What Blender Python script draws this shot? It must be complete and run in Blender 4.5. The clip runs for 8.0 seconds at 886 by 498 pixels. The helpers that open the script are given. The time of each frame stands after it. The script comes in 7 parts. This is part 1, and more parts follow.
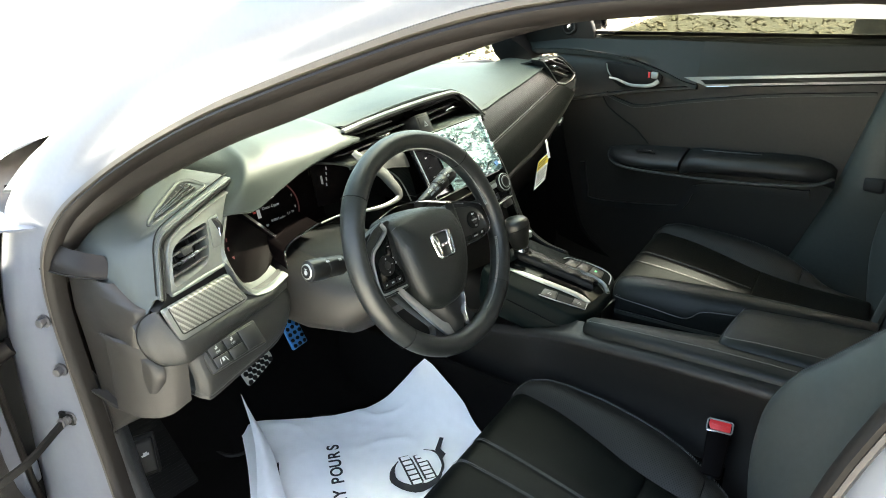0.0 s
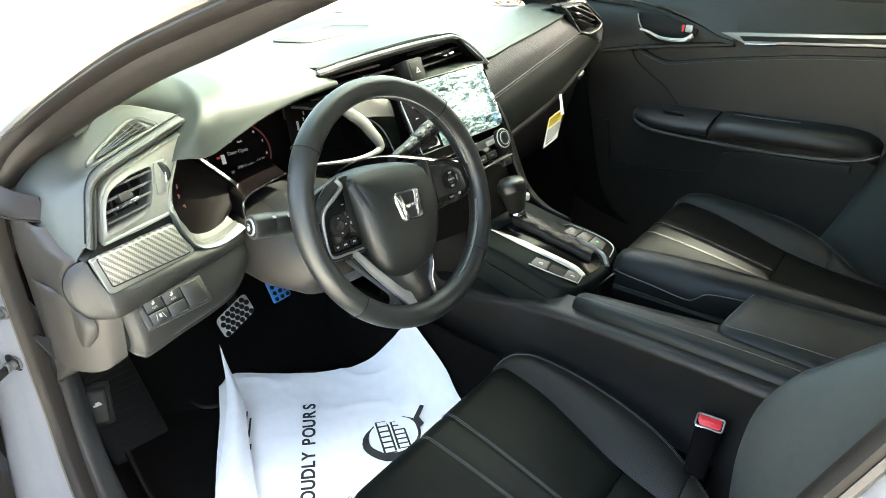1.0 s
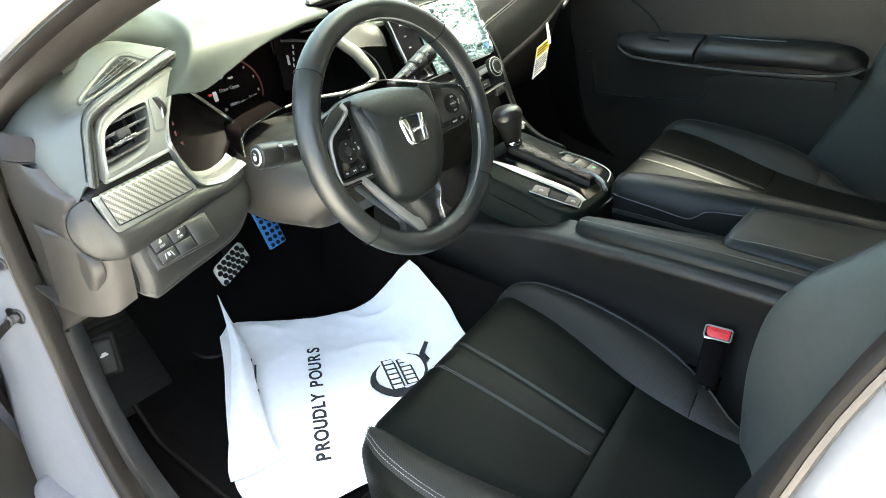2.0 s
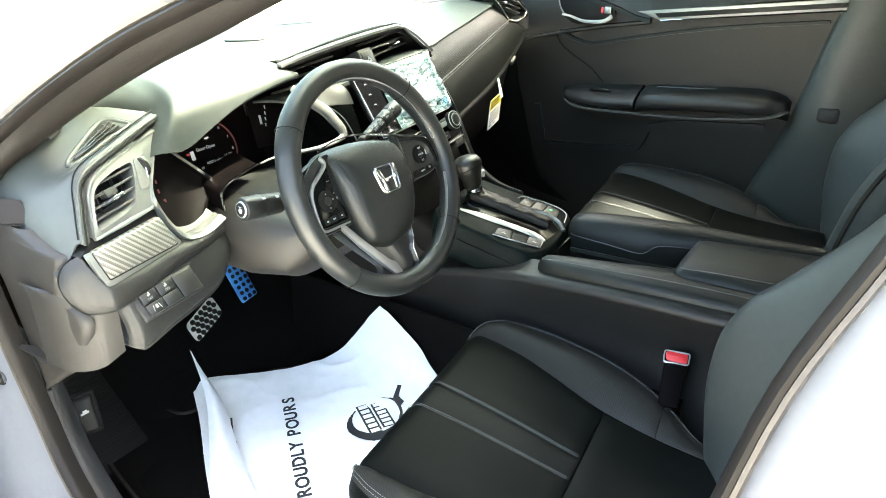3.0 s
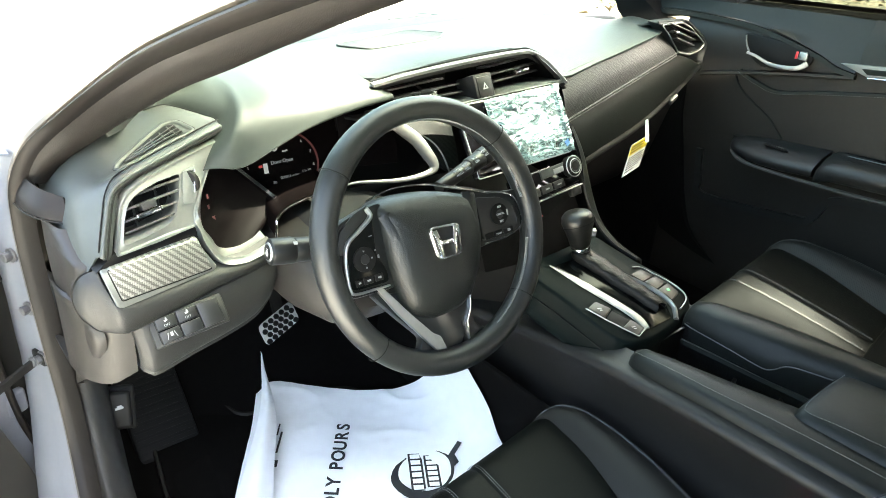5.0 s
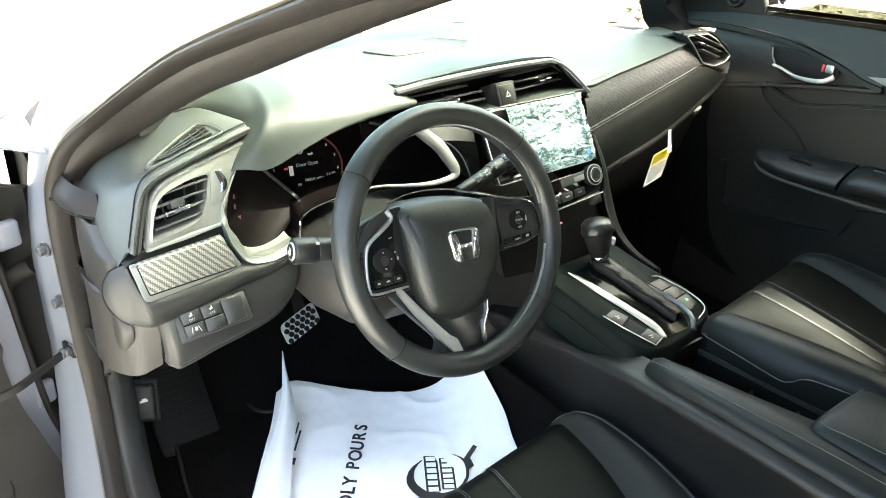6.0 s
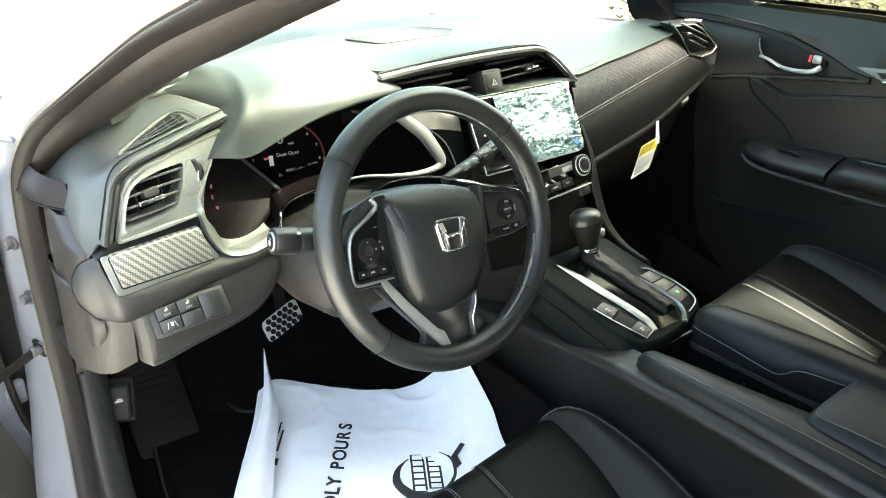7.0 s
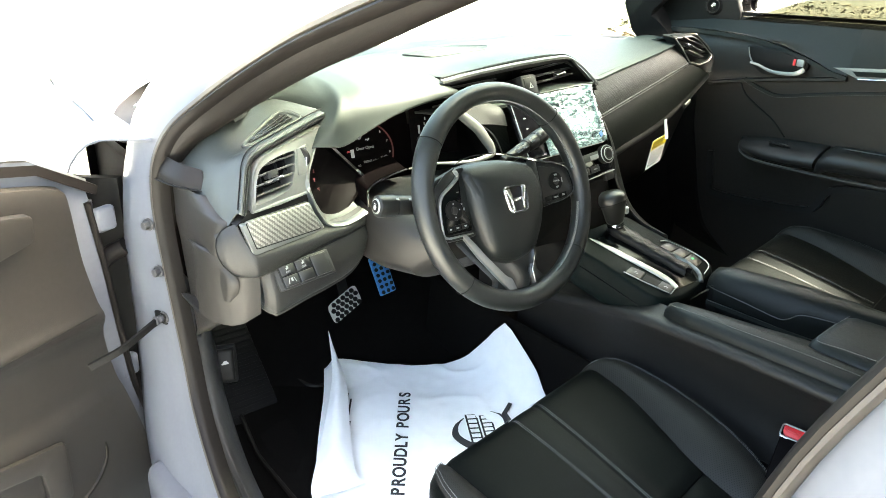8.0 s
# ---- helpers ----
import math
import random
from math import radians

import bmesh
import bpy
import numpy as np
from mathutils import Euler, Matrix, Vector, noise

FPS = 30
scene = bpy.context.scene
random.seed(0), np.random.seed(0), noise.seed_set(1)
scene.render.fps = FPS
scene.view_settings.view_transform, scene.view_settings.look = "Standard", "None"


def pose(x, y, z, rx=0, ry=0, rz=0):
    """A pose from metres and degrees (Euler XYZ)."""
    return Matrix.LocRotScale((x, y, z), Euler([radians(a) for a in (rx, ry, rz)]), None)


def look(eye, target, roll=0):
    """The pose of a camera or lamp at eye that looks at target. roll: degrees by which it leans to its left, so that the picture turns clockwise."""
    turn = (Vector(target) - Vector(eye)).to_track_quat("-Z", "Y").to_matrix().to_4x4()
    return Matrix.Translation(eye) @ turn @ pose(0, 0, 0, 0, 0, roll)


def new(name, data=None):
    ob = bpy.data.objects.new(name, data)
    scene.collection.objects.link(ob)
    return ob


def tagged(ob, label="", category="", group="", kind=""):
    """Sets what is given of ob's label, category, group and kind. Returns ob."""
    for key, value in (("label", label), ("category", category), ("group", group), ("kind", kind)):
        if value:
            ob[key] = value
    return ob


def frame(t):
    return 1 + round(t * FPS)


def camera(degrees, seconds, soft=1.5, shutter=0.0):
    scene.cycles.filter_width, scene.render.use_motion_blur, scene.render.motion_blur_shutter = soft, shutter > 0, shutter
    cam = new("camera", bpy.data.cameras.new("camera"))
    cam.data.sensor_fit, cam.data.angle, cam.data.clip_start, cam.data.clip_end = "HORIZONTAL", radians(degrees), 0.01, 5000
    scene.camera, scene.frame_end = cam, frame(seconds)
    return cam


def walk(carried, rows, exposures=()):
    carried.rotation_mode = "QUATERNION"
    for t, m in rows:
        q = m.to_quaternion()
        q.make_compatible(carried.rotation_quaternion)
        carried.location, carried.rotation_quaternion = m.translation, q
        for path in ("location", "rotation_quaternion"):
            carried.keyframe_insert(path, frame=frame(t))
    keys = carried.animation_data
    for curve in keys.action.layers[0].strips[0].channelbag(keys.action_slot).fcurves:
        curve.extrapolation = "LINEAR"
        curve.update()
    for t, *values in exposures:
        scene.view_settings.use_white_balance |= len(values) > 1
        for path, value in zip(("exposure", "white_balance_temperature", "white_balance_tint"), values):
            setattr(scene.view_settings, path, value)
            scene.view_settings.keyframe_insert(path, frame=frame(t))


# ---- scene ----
cam = camera(64.0, 8.0, soft=0.4)
PATH = [
    (0, (-1.169, -0.623, 1.317), (0.288, 0.511, 0.547), -0.2),
    (0.5, (-1.115, -0.632, 1.318), (0.305, 0.518, 0.505), 0.7),
    (1, (-1.016, -0.644, 1.293), (0.317, 0.546, 0.395), 1.7),
    (1.5, (-0.998, -0.615, 1.254), (0.295, 0.551, 0.27), 0.8),
    (1.7, (-1.017, -0.614, 1.247), (0.294, 0.516, 0.244), 0.6),
    (2.8, (-1.131, -0.621, 1.248), (0.317, 0.405, 0.326), -1.1),
    (3, (-1.131, -0.629, 1.262), (0.346, 0.4, 0.392), -0.9),
    (3.5, (-1.05, -0.625, 1.292), (0.372, 0.513, 0.467), 0.9),
    (4, (-0.952, -0.614, 1.288), (0.301, 0.659, 0.389), 2.6),
    (4.5, (-0.899, -0.609, 1.291), (0.286, 0.713, 0.372), 3.6),
    (4.7, (-0.888, -0.604, 1.301), (0.273, 0.735, 0.374), 3.4),
    (5.8, (-0.892, -0.622, 1.302), (0.232, 0.777, 0.42), 4.5),
    (6, (-0.894, -0.624, 1.305), (0.208, 0.781, 0.404), 4.1),
    (6.5, (-0.879, -0.612, 1.297), (0.227, 0.779, 0.378), 4.0),
    (7, (-0.882, -0.604, 1.279), (0.257, 0.773, 0.381), 4.4),
    (7.5, (-0.955, -0.638, 1.282), (0.214, 0.742, 0.429), 3.3),
    (8, (-1.112, -0.719, 1.271), (0.059, 0.683, 0.457), 2.5),
]
walk(cam, [(t, look(eye, target, roll)) for t, eye, target, roll in PATH],
     exposures=[(0.0, 3.95, 7500, 1), (0.5, 4.26, 7500, 1), (1.7, 4.61, 7500, 1), (2.8, 4.76, 7500, 1), (3.5, 4.78, 7500, 1), (4.0, 4.66, 7500, 1), (4.7, 4.60, 7500, 1), (6.0, 4.57, 7500, 1), (8.0, 4.39, 7500, 1)])

from mathutils.bvhtree import BVHTree

# ---- light ----
SUN_AZ, SUN_EL = radians(115), radians(57.5)      # azimuth clockwise from +y, elevation
world = bpy.data.worlds.new("sky")
scene.world = world
world.use_nodes = True
wn = world.node_tree.nodes
sky = wn.new("ShaderNodeTexSky")
sky.sky_type, sky.sun_disc = "NISHITA", False
sky.sun_elevation, sky.sun_rotation = SUN_EL, SUN_AZ
sky.air_density, sky.dust_density, sky.ozone_density = 0.8, 6.0, 0.6
wn["Background"].inputs[1].default_value = 0.15
world.node_tree.links.new(sky.outputs[0], wn["Background"].inputs[0])
sun_data = bpy.data.lights.new("sun", "SUN")
sun_data.energy, sun_data.angle, sun_data.color = 3.4, radians(0.55), (1.0, 0.97, 0.90)
sun = new("sun", sun_data)
to_sun = Vector((math.sin(SUN_AZ) * math.cos(SUN_EL), math.cos(SUN_AZ) * math.cos(SUN_EL), math.sin(SUN_EL)))
sun.matrix_world = look(to_sun * 30, (0, 0, 0))


# ---- materials ----
def material(name, color, rough=0.5, metal=0.0, vary=0.12, scale=40.0, bump=0.0, bump_scale=600.0, coat=0.0,
             color2=None, spec=0.5, emit=0.0, random_part=0.0, sheen=0.0):
    """Principled surface with mottled colour at two scales, uneven gloss and a fine relief."""
    m = bpy.data.materials.new(name)
    m.use_nodes = True
    n, l = m.node_tree.nodes, m.node_tree.links
    b = n["Principled BSDF"]
    b.inputs["Roughness"].default_value = rough
    b.inputs["Metallic"].default_value = metal
    b.inputs["Specular IOR Level"].default_value = spec
    b.inputs["Coat Weight"].default_value = coat
    b.inputs["Coat Roughness"].default_value = 0.05
    b.inputs["Sheen Weight"].default_value = sheen
    co = n.new("ShaderNodeTexCoord")
    big = n.new("ShaderNodeTexNoise")
    big.inputs["Scale"].default_value, big.inputs["Detail"].default_value = scale * 0.15, 3
    fine = n.new("ShaderNodeTexNoise")
    fine.inputs["Scale"].default_value, fine.inputs["Detail"].default_value = scale * 4, 4
    l.new(co.outputs["Object"], big.inputs["Vector"])
    l.new(co.outputs["Object"], fine.inputs["Vector"])
    mix = n.new("ShaderNodeMath")
    mix.operation = "ADD"
    l.new(big.outputs["Fac"], mix.inputs[0])
    l.new(fine.outputs["Fac"], mix.inputs[1])
    ramp = n.new("ShaderNodeMapRange")
    ramp.inputs["From Min"].default_value, ramp.inputs["From Max"].default_value = 0.7, 1.3
    l.new(mix.outputs[0], ramp.inputs["Value"])
    cm = n.new("ShaderNodeMix")
    cm.data_type = "RGBA"
    c2 = color2 or [min(1, c * (1 + vary)) for c in color]
    c1 = color if color2 else [c * (1 - vary) for c in color]
    cm.inputs["A"].default_value, cm.inputs["B"].default_value = (*c1, 1), (*c2, 1)
    l.new(ramp.outputs[0], cm.inputs["Factor"])
    out = cm.outputs["Result"]
    if random_part:
        info, hsv = n.new("ShaderNodeObjectInfo"), n.new("ShaderNodeHueSaturation")
        rr = n.new("ShaderNodeMapRange")
        rr.inputs["To Min"].default_value, rr.inputs["To Max"].default_value = 1 - random_part, 1 + random_part
        l.new(info.outputs["Random"], rr.inputs["Value"])
        l.new(rr.outputs[0], hsv.inputs["Value"])
        l.new(out, hsv.inputs["Color"])
        out = hsv.outputs["Color"]
    l.new(out, b.inputs["Base Color"])
    rm = n.new("ShaderNodeMapRange")
    rm.inputs["To Min"].default_value, rm.inputs["To Max"].default_value = max(0.02, rough * 0.85), min(1, rough * 1.15)
    l.new(big.outputs["Fac"], rm.inputs["Value"])
    l.new(rm.outputs[0], b.inputs["Roughness"])
    if emit:
        b.inputs["Emission Color"].default_value = (*color, 1)
        b.inputs["Emission Strength"].default_value = emit
    if bump:
        g = n.new("ShaderNodeTexVoronoi")
        g.inputs["Scale"].default_value = bump_scale
        l.new(co.outputs["Object"], g.inputs["Vector"])
        bn = n.new("ShaderNodeBump")
        bn.inputs["Strength"].default_value, bn.inputs["Distance"].default_value = bump, 0.0006
        l.new(g.outputs["Distance"], bn.inputs["Height"])
        l.new(bn.outputs[0], b.inputs["Normal"])
    return m


def glass(name, tint, rough=0.0, clear=0.9):
    """Thin sheet glass: mostly clear, glossy at its surface."""
    m = bpy.data.materials.new(name)
    m.use_nodes = True
    n, l = m.node_tree.nodes, m.node_tree.links
    n.remove(n["Principled BSDF"])
    tr, gl, mx, fr = (n.new("ShaderNodeBsdfTransparent"), n.new("ShaderNodeBsdfGlossy"), n.new("ShaderNodeMixShader"), n.new("ShaderNodeLayerWeight"))
    tr.inputs[0].default_value = (*tint, 1)
    gl.inputs["Roughness"].default_value = rough
    fr.inputs["Blend"].default_value = 0.5
    steep, base = n.new("ShaderNodeMath"), n.new("ShaderNodeMath")
    steep.operation, steep.inputs[1].default_value = "POWER", 5.0
    base.operation, base.inputs[1].default_value, base.inputs[2].default_value = "MULTIPLY_ADD", 0.9, 0.035
    l.new(fr.outputs["Facing"], steep.inputs[0])
    l.new(steep.outputs[0], base.inputs[0])
    l.new(base.outputs[0], mx.inputs[0])
    l.new(tr.outputs[0], mx.inputs[1])
    l.new(gl.outputs[0], mx.inputs[2])
    l.new(mx.outputs[0], n["Material Output"].inputs[0])
    return m


def weave(name, dark, light, size, rough=0.3, metal=0.6, coat=0.6, spec=0.5):
    """Carbon-fibre twill: two thread directions in diagonal steps."""
    m = material(name, dark, rough, metal, coat=coat, spec=spec)
    n, l = m.node_tree.nodes, m.node_tree.links
    b = n["Principled BSDF"]
    co = n.new("ShaderNodeTexCoord")
    sep = n.new("ShaderNodeSeparateXYZ")
    l.new(co.outputs["Object"], sep.inputs[0])

    def math_node(op, a, c):
        k = n.new("ShaderNodeMath")
        k.operation = op
        for i, v in enumerate((a, c)):
            if isinstance(v, (int, float)):
                k.inputs[i].default_value = v
            elif v is not None:
                l.new(v, k.inputs[i])
        return k.outputs[0]
    u = math_node("MULTIPLY", sep.outputs["X"], 1 / size)
    v = math_node("MULTIPLY", sep.outputs["Z"], 1 / size)
    fu, fv = math_node("FLOOR", u, None), math_node("FLOOR", v, None)
    step = math_node("MODULO", math_node("ADD", math_node("ADD", fu, fv), 4000), 4)
    over = math_node("LESS_THAN", step, 1.5)
    bow_u = math_node("SINE", math_node("MULTIPLY", math_node("FRACT", u, None), 3.1416), None)
    bow_v = math_node("SINE", math_node("MULTIPLY", math_node("FRACT", v, None), 3.1416), None)
    h = math_node("ADD", math_node("MULTIPLY", bow_u, over), math_node("MULTIPLY", bow_v, math_node("SUBTRACT", 1, over)))
    cm = n.new("ShaderNodeMix")
    cm.data_type = "RGBA"
    cm.inputs["A"].default_value, cm.inputs["B"].default_value = (*dark, 1), (*light, 1)
    l.new(math_node("ADD", math_node("MULTIPLY", over, 0.65), math_node("MULTIPLY", h, 0.35)), cm.inputs["Factor"])
    l.new(cm.outputs["Result"], b.inputs["Base Color"])
    bn = n.new("ShaderNodeBump")
    bn.inputs["Strength"].default_value, bn.inputs["Distance"].default_value = 0.35, 0.0008
    l.new(h, bn.inputs["Height"])
    l.new(bn.outputs[0], b.inputs["Normal"])
    return m


def film_material(name):
    """Crumpled clear protective film: sky reflections on its creases painted as pale colour, with dark gaps."""
    m = material(name, (0.03, 0.035, 0.04), 0.16, 0.0, coat=0.8)
    n, l = m.node_tree.nodes, m.node_tree.links
    b = n["Principled BSDF"]
    co, mp = n.new("ShaderNodeTexCoord"), n.new("ShaderNodeMapping")
    mp.inputs["Scale"].default_value = (16, 16, 62)
    mp.inputs["Rotation"].default_value = (0, 0.62, 0)
    l.new(co.outputs["Object"], mp.inputs[0])
    w = n.new("ShaderNodeTexNoise")
    w.inputs["Scale"].default_value, w.inputs["Detail"].default_value = 1.0, 2.0
    w.inputs["Distortion"].default_value = 1.5
    l.new(mp.outputs[0], w.inputs["Vector"])
    # pale stops are painted reflections, put into the base colour
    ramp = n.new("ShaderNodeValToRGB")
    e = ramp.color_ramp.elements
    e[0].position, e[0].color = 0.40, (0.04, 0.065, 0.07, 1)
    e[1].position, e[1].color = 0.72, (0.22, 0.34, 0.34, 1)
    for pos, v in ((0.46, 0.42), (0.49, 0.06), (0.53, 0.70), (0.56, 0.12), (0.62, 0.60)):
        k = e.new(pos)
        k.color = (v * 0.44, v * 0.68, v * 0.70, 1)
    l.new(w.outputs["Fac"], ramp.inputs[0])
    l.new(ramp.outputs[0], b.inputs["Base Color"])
    bn = n.new("ShaderNodeBump")
    bn.inputs["Strength"].default_value, bn.inputs["Distance"].default_value = 0.8, 0.006
    l.new(w.outputs["Fac"], bn.inputs["Height"])
    l.new(bn.outputs[0], b.inputs["Normal"])
    l.new(bn.outputs[0], b.inputs["Coat Normal"])
    return m


def perforated(name, color):
    """Leather with rows of small punched holes."""
    m = material(name, color, 0.5, 0, 0.10, 25, 0.15, 1300, spec=0.18)
    n, l = m.node_tree.nodes, m.node_tree.links
    b = n["Principled BSDF"]
    co, mp, vo, lt, mx = (n.new("ShaderNodeTexCoord"), n.new("ShaderNodeMapping"), n.new("ShaderNodeTexVoronoi"), n.new("ShaderNodeMath"), n.new("ShaderNodeMix"))
    mp.inputs["Rotation"].default_value = (0, 0, 0.785)
    mp.inputs["Scale"].default_value = (1, 1, 0.001)
    vo.inputs["Scale"].default_value, vo.inputs["Randomness"].default_value = 300, 0.0
    lt.operation, lt.inputs[1].default_value = "LESS_THAN", 0.24
    mx.data_type = "RGBA"
    l.new(co.outputs["Object"], mp.inputs[0])
    l.new(mp.outputs[0], vo.inputs["Vector"])
    l.new(vo.outputs["Distance"], lt.inputs[0])
    l.new(lt.outputs[0], mx.inputs["Factor"])
    old = b.inputs["Base Color"].links[0].from_socket
    l.new(old, mx.inputs["A"])
    mx.inputs["B"].default_value = (0.004, 0.004, 0.004, 1)
    l.new(mx.outputs["Result"], b.inputs["Base Color"])
    return m


M = {
    "paint": material("blue_grey_pearl_paint", (0.098, 0.106, 0.124), 0.34, 0.0, 0.05, 30, coat=0.45, spec=0.3),
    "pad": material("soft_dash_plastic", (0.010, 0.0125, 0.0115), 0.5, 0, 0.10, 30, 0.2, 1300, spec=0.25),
    # pad_top and pad_end are one plastic; their tones stand in for light
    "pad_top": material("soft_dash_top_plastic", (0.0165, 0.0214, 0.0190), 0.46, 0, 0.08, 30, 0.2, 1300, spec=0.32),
    "pad_end": material("light_matched_dash_plastic", (0.034, 0.039, 0.036), 0.45, 0, 0.08, 30, 0.25, 1300, spec=0.4),
    "plastic": material("grained_black_plastic", (0.018, 0.0185, 0.018), 0.52, 0, 0.12, 40, 0.4, 900, spec=0.28),
    "trim": material("brown_grey_pillar_trim", (0.0068, 0.0056, 0.0048), 0.5, 0, 0.1, 40, 0.25, 900, spec=0.18),
    # brown cast stands in for warm bounced light on these lower parts
    "column": material("warm_lit_lower_trim", (0.0125, 0.0115, 0.0102), 0.5, 0, 0.1, 40, 0.3, 900, spec=0.35),
    "knee": material("grained_knee_plastic", (0.0115, 0.0120, 0.0114), 0.5, 0, 0.12, 40, 0.4, 900, spec=0.35),
    "dark": material("matt_black_plastic", (0.0045, 0.0045, 0.0043), 0.6, 0, 0.2, 40, spec=0.16),
    "gloss": material("gloss_black", (0.006, 0.006, 0.007), 0.06, 0, 0.1, 40, coat=0.6),
    "silver": material("satin_silver_trim", (0.30, 0.31, 0.295), 0.40, 0.75, 0.06, 50),
    "chrome": material("chrome", (0.82, 0.83, 0.84), 0.07, 1.0, 0.03, 50),
    "leather": material("black_leather", (0.009, 0.010, 0.0105), 0.42, 0, 0.12, 25, 0.2, 1300, spec=0.32),
    "leather_perf": material("perforated_black_leather", (0.016, 0.017, 0.016), 0.5, 0, 0.2, 25, 0.4, 900, spec=0.35),
    "leather_grey": perforated("charcoal_leather", (0.0225, 0.0212, 0.0186)),
    # backrest copy of the black leather, lightened to stand in for light
    "leather_side": material("lightened_backrest_leather", (0.040, 0.044, 0.040), 0.45, 0, 0.12, 25, 0.2, 1300, spec=0.4),
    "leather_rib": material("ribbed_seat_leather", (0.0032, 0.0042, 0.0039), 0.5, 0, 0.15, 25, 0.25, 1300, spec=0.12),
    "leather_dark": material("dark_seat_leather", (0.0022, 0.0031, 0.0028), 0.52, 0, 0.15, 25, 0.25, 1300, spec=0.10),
    # dash plastic darkened to stand in for shade on the glove box
    "glove": material("shade_toned_glove_plastic", (0.0030, 0.0043, 0.0038), 0.5, 0, 0.10, 30, 0.2, 1300, spec=0.08),
    "pillar_green": material("grey_green_plastic", (0.040, 0.045, 0.040), 0.45, 0, 0.10, 30, 0.25, 900, spec=0.4),
    "rim": material("wheel_leather", (0.0088, 0.0104, 0.0101), 0.38, 0, 0.1, 30, 0.25, 1200, spec=0.42),
    "stitch": material("grey_thread", (0.15, 0.155, 0.15), 0.8, 0, 0.15, 300),
    "rubber": material("black_rubber", (0.0052, 0.0042, 0.0036), 0.5, 0, 0.15, 60, spec=0.15),
    "carpet": material("black_carpet", (0.0030, 0.0027, 0.0025), 0.95, 0, 0.4, 300, 0.8, 900, spec=0.06),
    "paper": material("white_paper", (0.86, 0.87, 0.89), 0.65, 0, 0.03, 12, 1.0, 21),
    "ink": material("dark_ink", (0.012, 0.014, 0.02), 0.7, 0, 0.2, 80),
    "carbon": weave("carbon_twill", (0.07, 0.07, 0.062), (0.32, 0.32, 0.29), 0.0023),
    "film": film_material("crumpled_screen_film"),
    "metal": material("brushed_steel", (0.60, 0.59, 0.57), 0.35, 0.5, 0.1, 80),
    "bolt": material("dark_zinc_bolt", (0.10, 0.10, 0.105), 0.4, 0.8, 0.2, 200),
    "blue": material("blue_pedal_film", (0.03, 0.16, 0.42), 0.3, 0, 0.2, 80, coat=0.4),
    "red": material("red_button", (0.72, 0.03, 0.035), 0.35, 0, 0.06, 60),
    "yellow": material("yellow_print", (0.80, 0.60, 0.02), 0.6, 0, 0.05, 60),
    "white_ink": material("white_print", (0.22, 0.225, 0.225), 0.6, 0, 0.04, 60),
    "lit": material("lit_white_display", (0.20, 0.21, 0.22), 0.5, emit=0.018),
    "lit_red": material("lit_red_display", (0.30, 0.03, 0.03), 0.5, emit=0.03),
    "lit_green": material("lit_green_mark", (0.1, 0.6, 0.2), 0.5, emit=0.05),
    "windshield": glass("windshield_glass", (0.825, 0.91, 0.868)),
    "lens": material("dark_instrument_lens", (0.0025, 0.0018, 0.0018), 0.5, 0, 0.1, 40, spec=0.03),
    "window": glass("side_glass", (0.42, 0.44, 0.40)),
    "mirror": material("mirror_glass", (0.9, 0.9, 0.9), 0.02, 1.0, 0.0, 10),
    "concrete": material("pale_concrete", (0.66, 0.66, 0.64), 0.85, 0, 0.12, 3, 0.3, 60),
    "bark": material("tree_bark", (0.10, 0.085, 0.065), 0.9, 0, 0.5, 12, 1.0, 25),
}


def ground_material():
    """Dry grass with patches of fallen leaves and bare earth, in three sizes of patch."""
    m = material("dry_grass_ground", (0.020, 0.020, 0.010), 0.95, 0, 0, 9, color2=(0.075, 0.066, 0.040), bump=1.0, bump_scale=14)
    n, l = m.node_tree.nodes, m.node_tree.links
    b = n["Principled BSDF"]
    co, vo, ramp, mx = n.new("ShaderNodeTexCoord"), n.new("ShaderNodeTexVoronoi"), n.new("ShaderNodeValToRGB"), n.new("ShaderNodeMix")
    vo.inputs["Scale"].default_value = 9
    ramp.color_ramp.elements[0].color, ramp.color_ramp.elements[1].color = (0.012, 0.011, 0.006, 1), (0.14, 0.12, 0.075, 1)
    mx.data_type = "RGBA"
    mx.inputs["Factor"].default_value = 0.55
    l.new(co.outputs["Object"], vo.inputs["Vector"])
    l.new(vo.outputs["Color"], ramp.inputs[0])
    l.new(b.inputs["Base Color"].links[0].from_socket, mx.inputs["A"])
    l.new(ramp.outputs[0], mx.inputs["B"])
    l.new(mx.outputs["Result"], b.inputs["Base Color"])
    return m


M["grass"] = ground_material()


# ---- building helpers ----
BASE = {}


def thing(name, label, category, at=(0, 0, 0), group="", kind=""):
    ob = new(name)
    ob.location = at
    ob.empty_display_size = 0.05
    BASE[ob] = Vector(at)
    return tagged(ob, label, category, group, kind)


def part(name, bm, mat, parent=None, label="", sharp=38, flip=True):
    """Links a bmesh, whose points are in the world, as one mesh object under a thing or a part."""
    if flip:
        bmesh.ops.recalc_face_normals(bm, faces=bm.faces)
    me = bpy.data.meshes.new(name)
    base = BASE.get(parent, Vector((0, 0, 0)))
    bm.transform(Matrix.Translation(-base))
    bm.to_mesh(me)
    bm.free()
    me.shade_smooth()
    me.set_sharp_from_angle(angle=radians(sharp))
    me.materials.append(M[mat] if isinstance(mat, str) else mat)
    ob = new(name, me)
    if parent:
        ob.parent = parent
    BASE[ob] = base
    if label:
        ob["label"] = label
    return ob


